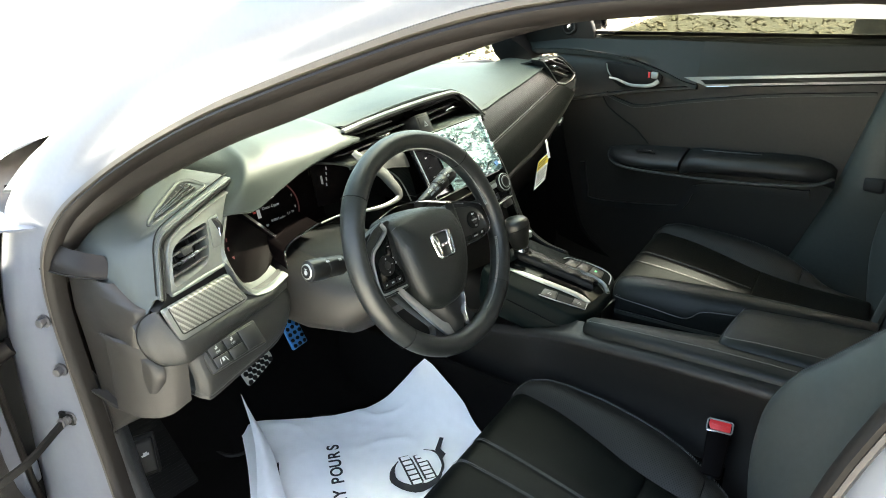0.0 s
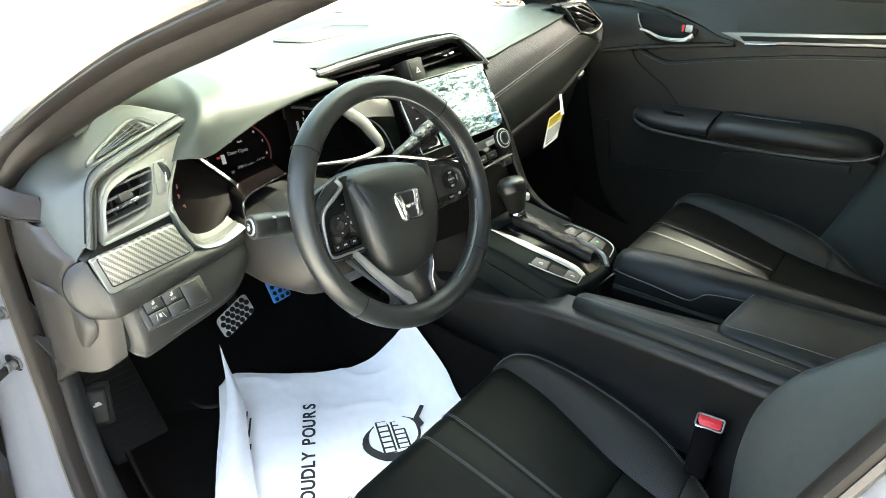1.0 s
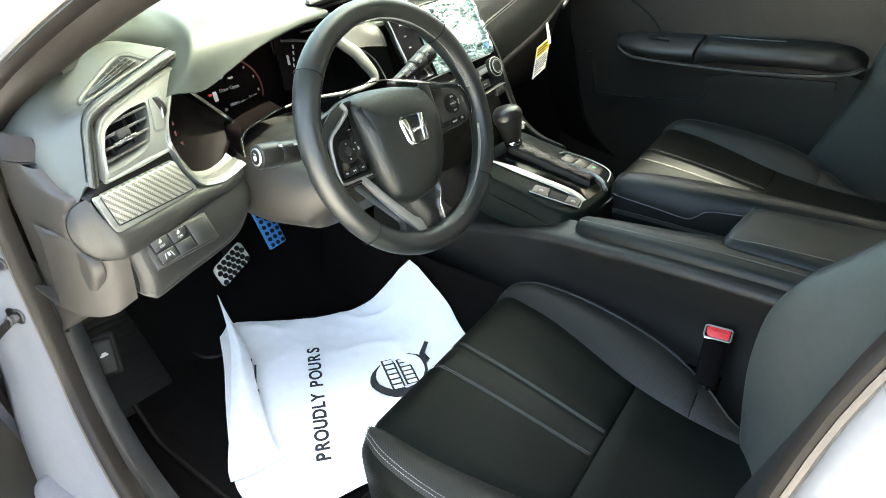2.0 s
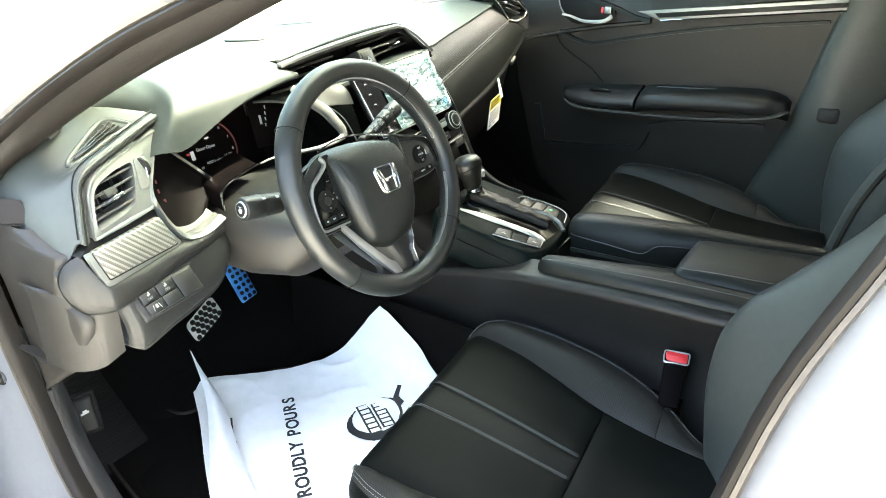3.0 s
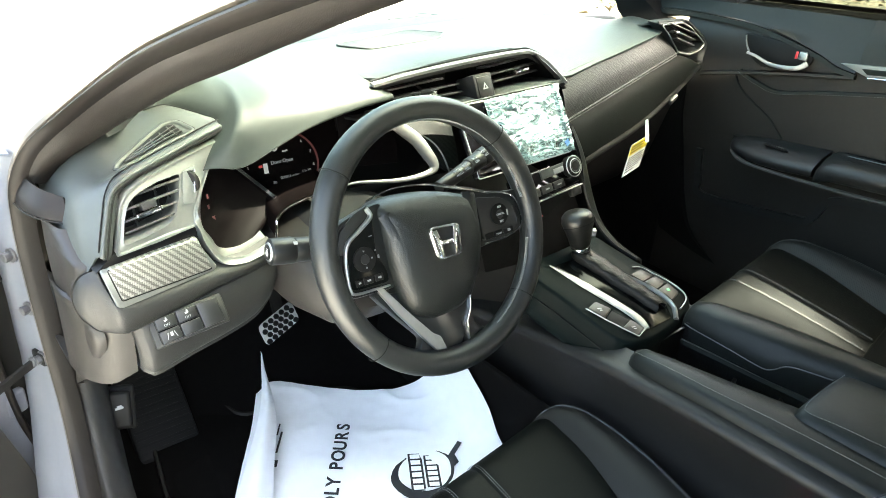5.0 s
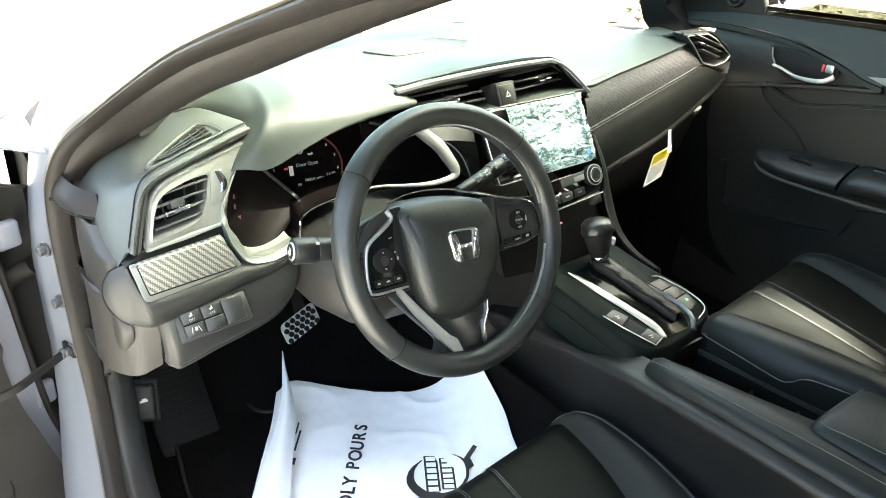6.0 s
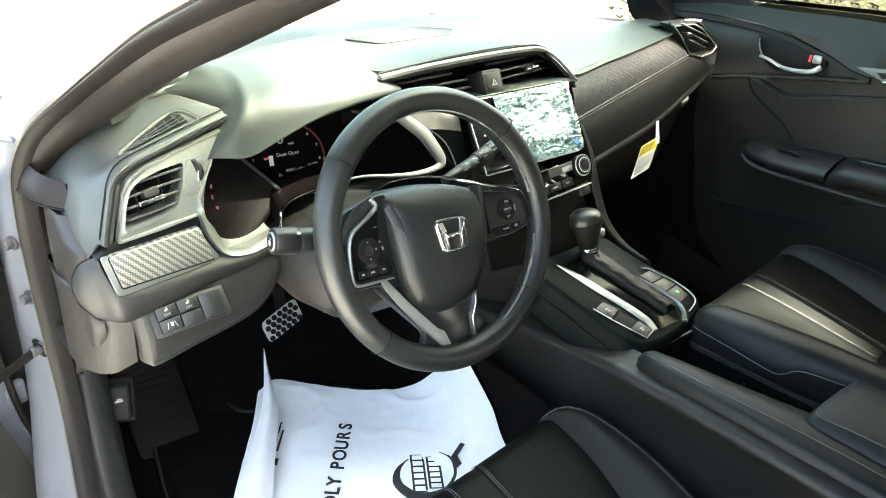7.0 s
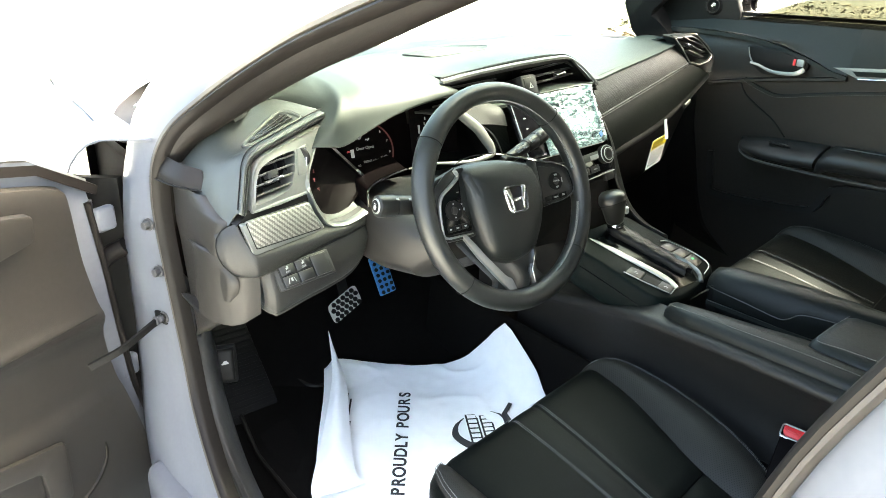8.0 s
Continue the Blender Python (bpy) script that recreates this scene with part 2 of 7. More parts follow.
def catmull(points, n=6, closed=False):
    """A smooth line through the points, n steps to each stretch."""
    p = [Vector(q) for q in points]
    k = len(p)
    out = []
    for i in range(k if closed else k - 1):
        a = p[(i - 1) % k] if closed or i else p[0] * 2 - p[1]
        b, c = p[i % k], p[(i + 1) % k]
        d = p[(i + 2) % k] if closed or i + 2 < k else c * 2 - b
        for s in range(n):
            t = s / n
            out.append(0.5 * (2 * b + (c - a) * t + (2 * a - 5 * b + 4 * c - d) * t * t + (3 * b - a - 3 * c + d) * t ** 3))
    if not closed:
        out.append(p[-1])
    return out


def loft(rings, closed=True, caps=True, loop=False, bm=None):
    bm = bm or bmesh.new()
    vs = [[bm.verts.new(p) for p in r] for r in rings]
    n = len(vs[0])
    pairs = list(zip(vs, vs[1:])) + ([(vs[-1], vs[0])] if loop else [])
    for a, b in pairs:
        for i in range(n if closed else n - 1):
            j = (i + 1) % n
            bm.faces.new((a[i], a[j], b[j], b[i]))
    if caps and closed and not loop:
        bm.faces.new(vs[0][::-1])
        bm.faces.new(vs[-1])
    return bm


def sheet(rows, thick=0.004, bm=None):
    """A surface through rows of points, given thickness."""
    bm = loft(rows, closed=False, caps=False, bm=bm)
    bmesh.ops.recalc_face_normals(bm, faces=bm.faces)
    bmesh.ops.solidify(bm, geom=list(bm.faces), thickness=thick)
    return bm


def smooth_rows(rows, nu=4, nv=4):
    """Rows of control points made dense both ways."""
    dense = [catmull(r, nu) for r in rows]
    cols = [catmull(c, nv) for c in zip(*dense)]
    return [list(r) for r in zip(*cols)]


def sweep(path, section, closed=False, up=(0, 0, 1), bm=None, scale=None, caps=True):
    """A section (pairs: across, along up) carried along a path."""
    path = [Vector(p) for p in path]
    up = Vector(up)
    rings = []
    k = len(path)
    for i, p in enumerate(path):
        a = path[(i - 1) % k] if closed or i else p
        b = path[(i + 1) % k] if closed or i + 1 < k else p
        t = (b - a).normalized()
        s = t.cross(up).normalized()
        u = s.cross(t)
        f = scale[i] if scale else 1
        rings.append([p + s * (q[0] * f) + u * (q[1] * f) for q in section])
    return loft(rings, True, caps and not closed, closed, bm)


def circle(r, n=12, ry=None):
    return [(r * math.cos(2 * math.pi * i / n), (ry or r) * math.sin(2 * math.pi * i / n)) for i in range(n)]


def tube(path, r, n=10, closed=False, up=(0, 0.3, 1), bm=None):
    return sweep(path, circle(r, n), closed, up, bm)


def soften(bm, width, seg=2, angle=30):
    edges = [e for e in bm.edges if len(e.link_faces) == 2 and e.calc_face_angle(0) > radians(angle)]
    if edges and width:
        bmesh.ops.bevel(bm, geom=edges, offset=width, segments=seg, affect="EDGES", profile=0.5, clamp_overlap=True)
    return bm


def prism(points, depth, bevel=0.0, seg=2, bm=None):
    """A flat outline given a depth vector, edges rounded."""
    one = bmesh.new()
    d = Vector(depth)
    a = [one.verts.new(Vector(p)) for p in points]
    b = [one.verts.new(Vector(p) + d) for p in points]
    n = len(a)
    one.faces.new(a[::-1])
    one.faces.new(b)
    for i in range(n):
        one.faces.new((a[i], a[(i + 1) % n], b[(i + 1) % n], b[i]))
    bmesh.ops.recalc_face_normals(one, faces=one.faces)
    soften(one, bevel, seg)
    return join(bm, one)


def join(bm, other):
    if bm is None:
        return other
    me = bpy.data.meshes.new("tmp")
    other.to_mesh(me)
    other.free()
    bm.from_mesh(me)
    bpy.data.meshes.remove(me)
    return bm


def box(size, m, bevel=0.003, seg=2, bm=None):
    """A rounded box of that size at the pose m."""
    one = bmesh.new()
    bmesh.ops.create_cube(one, size=1.0)
    one.transform(Matrix.Diagonal((*size, 1)))
    soften(one, bevel, seg)
    one.transform(m)
    return join(bm, one)


def cyl(r1, r2, h, m, n=24, bevel=0.0, bm=None):
    one = bmesh.new()
    bmesh.ops.create_cone(one, cap_ends=True, segments=n, radius1=r1, radius2=r2, depth=h)
    soften(one, bevel, 2, 50)
    one.transform(m)
    return join(bm, one)


def rounded(points, r, n=4):
    """An outline with its corners rounded by about r."""
    pts = [Vector(p) for p in points]
    out = []
    k = len(pts)
    for i, p in enumerate(pts):
        a, b = pts[i - 1], pts[(i + 1) % k]
        ra = min(r, (a - p).length * 0.45)
        rb = min(r, (b - p).length * 0.45)
        s, e = p + (a - p).normalized() * ra, p + (b - p).normalized() * rb
        for j in range(n + 1):
            t = j / n
            out.append((1 - t) ** 2 * s + 2 * t * (1 - t) * p + t * t * e)
    return out


def inset(points, f, to=None):
    pts = [Vector(p) for p in points]
    c = to or sum(pts, Vector()) / len(pts)
    return [c + (p - c) * f for p in pts]


def frame_of(origin, right, up):
    """A pose with x along right, y along up and z out of the face."""
    r = Vector(right).normalized()
    u = (Vector(up) - r * Vector(up).dot(r)).normalized()
    f = r.cross(u)
    m = Matrix((r, u, f)).transposed().to_4x4()
    m.translation = Vector(origin)
    return m


def lettering(name, text, size, m, mat, parent, deep=0.0004, align="CENTER", label="", bold=0.0):
    """Words as a mesh, with the built-in font, standing on the face of the pose m."""
    cu = bpy.data.curves.new(name, "FONT")
    cu.body, cu.size, cu.extrude, cu.offset = text, size, deep, bold
    cu.align_x, cu.align_y = align, "CENTER"
    ob = bpy.data.objects.new(name, cu)
    me = bpy.data.meshes.new_from_object(ob)
    bpy.data.objects.remove(ob)
    bpy.data.curves.remove(cu)
    bm = bmesh.new()
    bm.from_mesh(me)
    bpy.data.meshes.remove(me)
    bm.transform(m)
    return part(name, bm, mat, parent, label, flip=False)


def stitches(name, path, parent, step=0.0050, length=0.0036, r=0.00048, up=(0, 0, 1), lift=0.0012, label="pale grey stitching"):
    """A row of short thread stitches along a line."""
    pts = [Vector(p) for p in path]
    bm = bmesh.new()
    carry = 0.0
    for a, b in zip(pts, pts[1:]):
        d = (b - a).length
        if d < 1e-6:
            continue
        t = (b - a) / d
        s = carry
        while s < d:
            p = a + t * s + Vector(up) * lift
            q = p + t * min(length, step)
            side = t.cross(Vector(up)).normalized() * r
            top = Vector(up) * r
            v = [bm.verts.new(x) for x in (p - side, p + side, q + side, q - side, (p + q) / 2 + top * 2 - side * 0.6, (p + q) / 2 + top * 2 + side * 0.6)]
            bm.faces.new((v[0], v[3], v[4]))
            bm.faces.new((v[1], v[5], v[2]))
            bm.faces.new((v[0], v[4], v[5], v[1]))
            bm.faces.new((v[3], v[2], v[5], v[4]))
            s += step
        carry = s - d
    return part(name, bm, "stitch", parent, label)


# ---- surroundings ----
def grid_sheet(name, x0, x1, y0, y1, z, mat, label, category, nx=2, ny=2, wob=0.0):
    bm = bmesh.new()
    vs = [[bm.verts.new((x0 + (x1 - x0) * i / nx, y0 + (y1 - y0) * j / ny,
                         z + wob * noise.noise(Vector((i * 0.37, j * 0.37, 0))))) for i in range(nx + 1)] for j in range(ny + 1)]
    for j in range(ny):
        for i in range(nx):
            bm.faces.new((vs[j][i], vs[j][i + 1], vs[j + 1][i + 1], vs[j + 1][i]))
    ob = part(name, bm, mat)
    return tagged(ob, label, category, kind="structure")


def build_ground():
    grid_sheet("ground", -400, 400, -400, 400, -0.02, "grass", "dry grass with fallen leaves and bare earth", "ground", 40, 40)
    # the wedge out to x 60 is added to make the windscreen view bright
    bm = prism([(-11.2, -17, -.06), (2.8, -17, -.06), (2.8, 3.5, -.06), (60, 40, -.06), (60, 70, -.06), (-11.2, 70, -.06)], (0, 0, .06), .01)
    tagged(part("pavement", bm, "concrete"), "pale sunlit concrete paving beside the car", "pavement", kind="structure")


def build_litter():
    """Fallen leaves and grass tufts on the ground beyond the passenger window."""
    rnd = random.Random(5)
    verts, faces = [], []
    for _ in range(9000):
        d = rnd.uniform(0, 1) ** 1.6
        x, y = 2.9 + 16 * d, rnd.uniform(-2.5, 4.5) * (1 + 1.2 * d) + .35 * 16 * d
        if y > 3.2 + .638 * (x - 2.8):
            continue
        m = pose(x, y, .0 + rnd.uniform(0, .02), rnd.uniform(-35, 35), rnd.uniform(-35, 35), rnd.uniform(0, 360))
        s = rnd.uniform(.5, 1.4)
        k = len(verts)
        verts += [m @ (Vector(c) * s) for c in ((-.06, 0, 0), (0, -.032, .012), (.06, 0, 0), (0, .032, .012))]
        faces.append((k, k + 1, k + 2, k + 3))
    me = bpy.data.meshes.new("leaf_litter")
    me.from_pydata(verts, [], faces)
    me.materials.append(M["litter"])
    tagged(new("leaf_litter", me), "fallen dry leaves strewn on the grass", "leaf litter", kind="stuff")


def build_tree(x, y, r, h):
    t = thing("tree", "tree with rough grey-brown bark standing in dry grass", "tree", (x, y, -0.02))
    rings = []
    for i in range(9):
        z = h * i / 8
        rr = r * (1.35 if i == 0 else 1 - 0.05 * i)
        rings.append([(x + 0.05 * math.sin(i) + rr * (1 + 0.12 * noise.noise(Vector((a * 2, i * 0.6, 3)))) * math.cos(a),
                       y + rr * (1 + 0.12 * noise.noise(Vector((a * 2, i * 0.6, 7)))) * math.sin(a), z - 0.02)
                      for a in [2 * math.pi * k / 20 for k in range(20)]])
    part("trunk", loft(rings), "bark", t)
    bm = bmesh.new()
    # limbs reach up into a crown, out of view, set toward the sun to shade the car
    heart = Vector((6.0, -2.1, 9.3))
    base = Vector((x, y, h - .6))
    for k in range(14):
        a = k * 2.4
        tip = heart + Vector((math.cos(a) * 2.2, math.sin(a) * 2.2, -.6 + .12 * k))
        mid = base.lerp(tip, .5) + Vector((0, 0, .5))
        bm = sweep([base + Vector((0, 0, .02 * k)), mid, tip], circle(0.09, 7), up=(0.2, 0.1, 1), bm=bm, scale=[1, 0.5, 0.12])
    part("limbs", bm, "bark", t)
    part("crown", shading_crown(heart, 2.0, 1.4, CROWN_SEED), "leaf", t)


# picked for where the leaves' shade falls in the car
CROWN_SEED = 1507


def shading_crown(heart, wide, high, seed):
    """Unseen leaves in uneven clumps placed to shade the car, with gaps aimed to let sun reach chosen spots."""
    rnd = random.Random(seed)
    verts, faces = [], []
    slant = to_sun / to_sun.z
    gaps = ((-.37, .41, .20, .13), (-.12, .50, .14, .09), (.715, -.29, .085, .12), (-.80, .26, .06, .09))

    def leaf(q):
        m = Matrix.Translation(q) @ Euler([rnd.uniform(0, 6) for _ in range(3)]).to_matrix().to_4x4()
        s = rnd.uniform(.7, 1.3)
        n = len(verts)
        verts.extend(m @ (Vector(c) * s) for c in ((-.13, 0, 0), (-.03, -.075, .02), (.13, 0, 0), (-.03, .075, .02)))
        faces.append((n, n + 1, n + 2, n + 3))

    def open_to_sun(q):
        g = q - slant * (q.z - 1.03)
        f = 1 + .35 * noise.noise(Vector((g.x * 4, g.y * 4, seed)))
        return any(((g.x - a) / (w * f)) ** 2 + ((g.y - b) / (h * f)) ** 2 < 1 for a, b, w, h in gaps)
    while len(faces) < 1500:
        p = Vector((rnd.uniform(-1, 1), rnd.uniform(-1, 1), rnd.uniform(-1, 1)))
        if p.length > 1:
            continue
        q = heart + Vector((p.x * wide, p.y * wide, p.z * high))
        if noise.noise(Vector((q.x * 1.7, q.y * 1.7, q.z * .35 + seed * 7.3))) < -.02 or open_to_sun(q):
            continue
        leaf(q)
    # two unseen leaf masses added to shade the windscreen pillar and the passenger's side of the dashboard
    for a, b, spread, count in ((Vector((-.70, .42, 0)), Vector((-.80, -.75, 0)), .10, 420), (Vector((.20, .42, 0)), Vector((.80, .60, 0)), .20, 420)):
        while count:
            g = a.lerp(b, rnd.random()) + Vector((rnd.gauss(0, spread), rnd.gauss(0, spread), 1.03))
            q = g + slant * (heart.z - 1.03 + rnd.uniform(-.9, .9))
            if not open_to_sun(q):
                leaf(q)
                count -= 1
    me = bpy.data.meshes.new("tmp")
    me.from_pydata(verts, [], faces)
    bm = bmesh.new()
    bm.from_mesh(me)
    bpy.data.meshes.remove(me)
    return bm


M["litter"] = material("dry_leaves", (0.030, 0.024, 0.012), 0.7, 0, 0, 3, color2=(0.26, 0.21, 0.13))
M["leaf"] = material("tree_leaves", (0.06, 0.09, 0.03), 0.6, 0, 0.3, 20)


# ---- car body ----
# pale colour stands in for light on the seal's outer face
M["seal_lip"] = material("lit_seal_lip", (0.034, 0.028, 0.022), 0.5, 0, 0.15, 60)
OPENING = [(-.80, -.40, .37), (-.80, -.1, .365), (-.80, .08, .375), (-.795, .17, .405), (-.785, .255, .445), (-.775, .325, .50),
           (-.77, .358, .57), (-.77, .38, .65), (-.77, .400, .73), (-.769, .418, .80), (-.767, .424, .86), (-.762, .412, .915), (-.742, .390, .965),
           (-.708, .350, 1.010), (-.680, .260, 1.067), (-.667, .130, 1.127), (-.659, .015, 1.170), (-.647, -.095, 1.209), (-.637, -.21, 1.246),
           (-.631, -.31, 1.270), (-.627, -.42, 1.284), (-.632, -.56, 1.296), (-.645, -.645, 1.272), (-.67, -.66, 1.19), (-.69, -.637, 1.10),
           (-.715, -.597, .99), (-.745, -.57, .86), (-.775, -.535, .72), (-.795, -.49, .56), (-.80, -.45, .42)]


def build_body():
    car = thing("car", "blue-grey pearl painted car body with its door opening", "car", (0, 0, 0.12))
    path = catmull(OPENING, 5, closed=True)
    c = Vector((-.72, -.1, .8))

    def ringed(section, width):
        rings = []
        k = len(path)
        for i, p in enumerate(path):
            t = (path[(i + 1) % k] - path[i - 1]).normalized()
            out = Vector((-1, 0, 0.3))
            out = (out - t * out.dot(t)).normalized()
            side = t.cross(out)
            if side.dot(p - c) < 0:
                side = -side
            # wider at the hinge pillar and the sill than at the roof
            w = width(p)
            rings.append([p + side * (u * w) + out * v for u, v in section])
        return loft(rings, True, False, True)

    def wide(p):
        low = max(0.0, min(1.0, (1.0 - p.z) / 0.35))
        return 1.15 + 0.32 * low + (.60 * max(0, min(1, (.95 - p.z) / .40)) + .14 * max(0, min(1, (1.0 - p.z) / .1)) if p.y > .15 else 0) if p.y > -0.3 else 1.1
    part("door_frame", ringed([(0.006, -.012), (0.004, -.004), (.010, .002), (.030, .004), (.042, .010), (.064, .018), (.092, .018),
                               (.112, .008), (.124, -.014), (.118, -.05)], wide), "paint", car, "blue-grey painted door frame and pillar")
    part("door_seal", ringed([(-.014, -.012), (-.015, .004), (-.010, .013), (-.002, .016), (.006, .014), (.010, .006), (.009, -.012)], lambda p: .48),
         "rubber", car, "brown-black rubber door seal")
    part("seal_lip", ringed([(.008, .000), (.008, .009), (.013, .015), (.026, .016), (.034, .009), (.034, .000)], lambda p: .25 + .22 * max(0, min(1, (p.z - .72) / .2)) * max(0, min(1, (p.y + .45) / .2))),
         "seal_lip", car, "lip of the door seal, coloured pale for light on it")
    # pillar trim inside the cabin, along the windscreen pillar and the roof rail
    rows = []
    for p, d in (((-.757, .405, .925), .5), ((-.738, .384, .962), .7), ((-.706, .344, 1.005), 1), ((-.679, .254, 1.061), 1.1), ((-.666, .125, 1.121), 1.1), ((-.658, .010, 1.164), 1), ((-.647, -.10, 1.204), .8),
                 ((-.638, -.215, 1.241), .5), ((-.631, -.315, 1.267), .15), ((-.627, -.43, 1.281), -.1), ((-.632, -.57, 1.292), -.1)):
        p = Vector(p)
        lift = .010 * max(0, 1 - d)
        rows.append([p + Vector((.002, 0, .004)), p + Vector((.007, -.002, -.008 * d)), p + Vector((.016, .0, -.017 * d)), p + Vector((.027, .006, -.021 * d + lift * .6)), p + Vector((.038, .018, -.012 * d + lift * .6)), p + Vector((.048, .03, .02))])
    part("pillar_trim", sheet(smooth_rows(rows, 3, 4), 0.004), "trim", car, "brown-grey windscreen pillar trim")
    # passenger side pillar and frame
    mirror = [Vector((-p.x + 0.06, p.y + .22 * max(0, min(1, (p.z - .85) / .15)) * max(0, min(1, (p.y + .45) / .5)), p.z + .10 * max(0, min(1, (p.z - .80) / .15)))) for p in path]
    k = len(mirror)
    rings = []
    for i, p in enumerate(mirror):
        t = (mirror[(i + 1) % k] - mirror[i - 1]).normalized()
        out = Vector((1, 0, 0.3))
        out = (out - t * out.dot(t)).normalized()
        side = t.cross(out)
        if side.dot(p - Vector((.78, -.1, .8))) < 0:
            side = -side
        rings.append([p + side * u + out * v for u, v in [(0.0, -.05), (0, .0), (.05, .03), (.09, .02), (.1, -.05)]])
    part("frame_opposite", loft(rings, True, False, True), "dark", car)
    # windscreen
    rows = [[(-.66, .47, .955), (-.50, .80, .950), (0.05, 1.06, .950), (.55, .90, .975), (.78, .69, 1.035)],
            [(-.60, .14, 1.12), (-.42, .36, 1.14), (0.05, .60, 1.185), (.52, .54, 1.20), (.74, .42, 1.20)],
            [(-.56, -.18, 1.275), (-.38, -.02, 1.305), (0.05, .06, 1.325), (.48, .06, 1.315), (.67, .0, 1.30)]]
    g = part("windscreen", sheet(smooth_rows(rows, 4, 4), 0.004), "windshield", car, "clear curved windscreen glass with a green tint")
    g.visible_shadow = False
    # roof; its unseen front edge is pulled forward to block sun from the floor
    def roof_z(x, y):
        return 1.375 - 0.06 * ((x - .05) / .6) ** 2 - 0.03 * ((y + .8) / 1.0) ** 2
    rows = [[(x, y, roof_z(x, y)) for x in (-.575, -.40, -.18, .05, .28, .50, .675)] for y in (.085, -.30, -.56, -.82, -1.3, -2.0)]
    part("roof", sheet(rows, .035), "paint", car, "blue-grey roof panel")
    # sill, rear side panels, rear wall
    part("sill", box((0.13, 1.1, 0.16), pose(-.80, -.12, .27), 0.03, 3), "paint", car)
    rows = [[(-.80, -.60, .30), (-.84, -.62, .60), (-.82, -.67, .92), (-.70, -.73, 1.12), (-.60, -.76, 1.30)],
            [(-.80, -1.3, .30), (-.84, -1.3, .60), (-.83, -1.3, .92), (-.72, -1.3, 1.12), (-.62, -1.3, 1.31)],
            [(-.78, -2.1, .30), (-.82, -2.1, .60), (-.80, -2.1, .92), (-.70, -2.1, 1.10), (-.60, -2.1, 1.27)]]
    part("rear_side", sheet(smooth_rows(rows, 5, 3), 0.03), "paint", car, "painted pillar and rear side panel")
    rows2 = [[(-p[0] + .06, p[1], p[2]) for p in r] for r in rows]
    bm = sheet(smooth_rows([[q for q in r[:3]] for r in rows2], 5, 3), 0.03)
    part("rear_side_opposite", bm, "dark", car)
    part("rear_wall", box((1.5, 0.04, 1.05), pose(.03, -2.1, .80), 0.01), "dark", car)
    # closed rear door behind the opening
    rows = []
    for f in (0, .33, .66, 1):
        rows.append([(-.770, -.735 - 1.1 * f, .985), (-.800, -.722 - 1.1 * f, .955), (-.832, -.70 - 1.1 * f, .80), (-.845, -.66 - 1.1 * f, .60), (-.838, -.62 - 1.1 * f, .40), (-.80, -.58 - 1.1 * f, .22)])
    part("rear_door", sheet(smooth_rows(rows, 3, 3), .004), "paint", car, "blue-grey painted rear door, closed")
    part("firewall", box((1.50, .03, .70), pose(.03, .87, .485), .005), "dark", car)
    part("cabin_side", box((.02, .50, .80), pose(.80, .68, .56), .005), "dark", car)
    part("sill_opposite", box((.06, 1.6, .20), pose(.83, -.1, .27), .01), "dark", car)
    part("cabin_side", box((.02, .36, .60), pose(-.765, .68, .58), .005), "dark", car)
    part("floor_pan", box((1.6, 2.9, .02), pose(.0, -.60, .235), .005), "dark", car)
    # fender, bonnet, cowl
    rows = [[(-.87, .60, .30), (-.90, .60, .62), (-.885, .60, .82), (-.835, .58, .915), (-.765, .45, .945)],
            [(-.87, .95, .32), (-.90, .95, .64), (-.88, .95, .80), (-.82, .95, .90), (-.75, .95, .925)],
            [(-.86, 1.75, .35), (-.88, 1.75, .60), (-.84, 1.75, .72), (-.72, 1.75, .80), (-.66, 1.75, .815)]]
    part("fender", sheet(smooth_rows(rows, 4, 4), 0.004), "paint", car, "painted front wing beside the bonnet")
    rows = [[(-.80, .66, .940), (-.62, .90, .955), (0.05, 1.25, .968), (.70, .90, .955), (.88, .66, .940)],
            [(-.76, 1.15, .920), (-.55, 1.30, .945), (0.05, 1.42, .955), (.63, 1.30, .945), (.84, 1.15, .920)],
            [(-.66, 1.75, .815), (-.45, 1.85, .83), (0.05, 1.92, .84), (.55, 1.85, .83), (.76, 1.75, .815)]]
    part("bonnet", sheet(smooth_rows(rows, 5, 4), 0.004), "paint", car, "blue-grey bonnet bright with sky light")
    rows = [[(-.745, .50, .935), (-.62, .70, .938), (-.42, .93, .940), (0.05, 1.10, .942), (.52, .93, .940), (.72, .70, .938), (.84, .50, .935)],
            [(-.765, .56, .915), (-.67, .78, .918), (-.47, .99, .920), (0.05, 1.16, .922), (.57, .99, .920), (.77, .78, .918), (.86, .56, .915)],
            [(-.79, .62, .918), (-.70, .82, .930), (-.50, 1.03, .940), (0.05, 1.22, .952), (.60, 1.03, .940), (.80, .82, .930), (.88, .62, .918)]]
    part("cowl", sheet(smooth_rows(rows, 5, 3), 0.006), "rubber", car, "black plastic cowl below the windscreen")
    path = catmull([(-.515, .895, .955), (-.57, .83, .966), (-.65, .725, .968), (-.735, .61, .962)], 5)
    k = len(path)
    wp = part("wiper_arm", sweep(path, [(-.016, -.004), (-.012, .006), (.012, .006), (.016, -.004)], scale=[1 - .55 * i / k for i in range(k)]), "slot_grey", car, "grey wiper arm lying on the cowl")
    part("wiper_pivot", cyl(.020, .017, .022, pose(-.515, .895, .958), 20, .003), "slot_grey", wp)
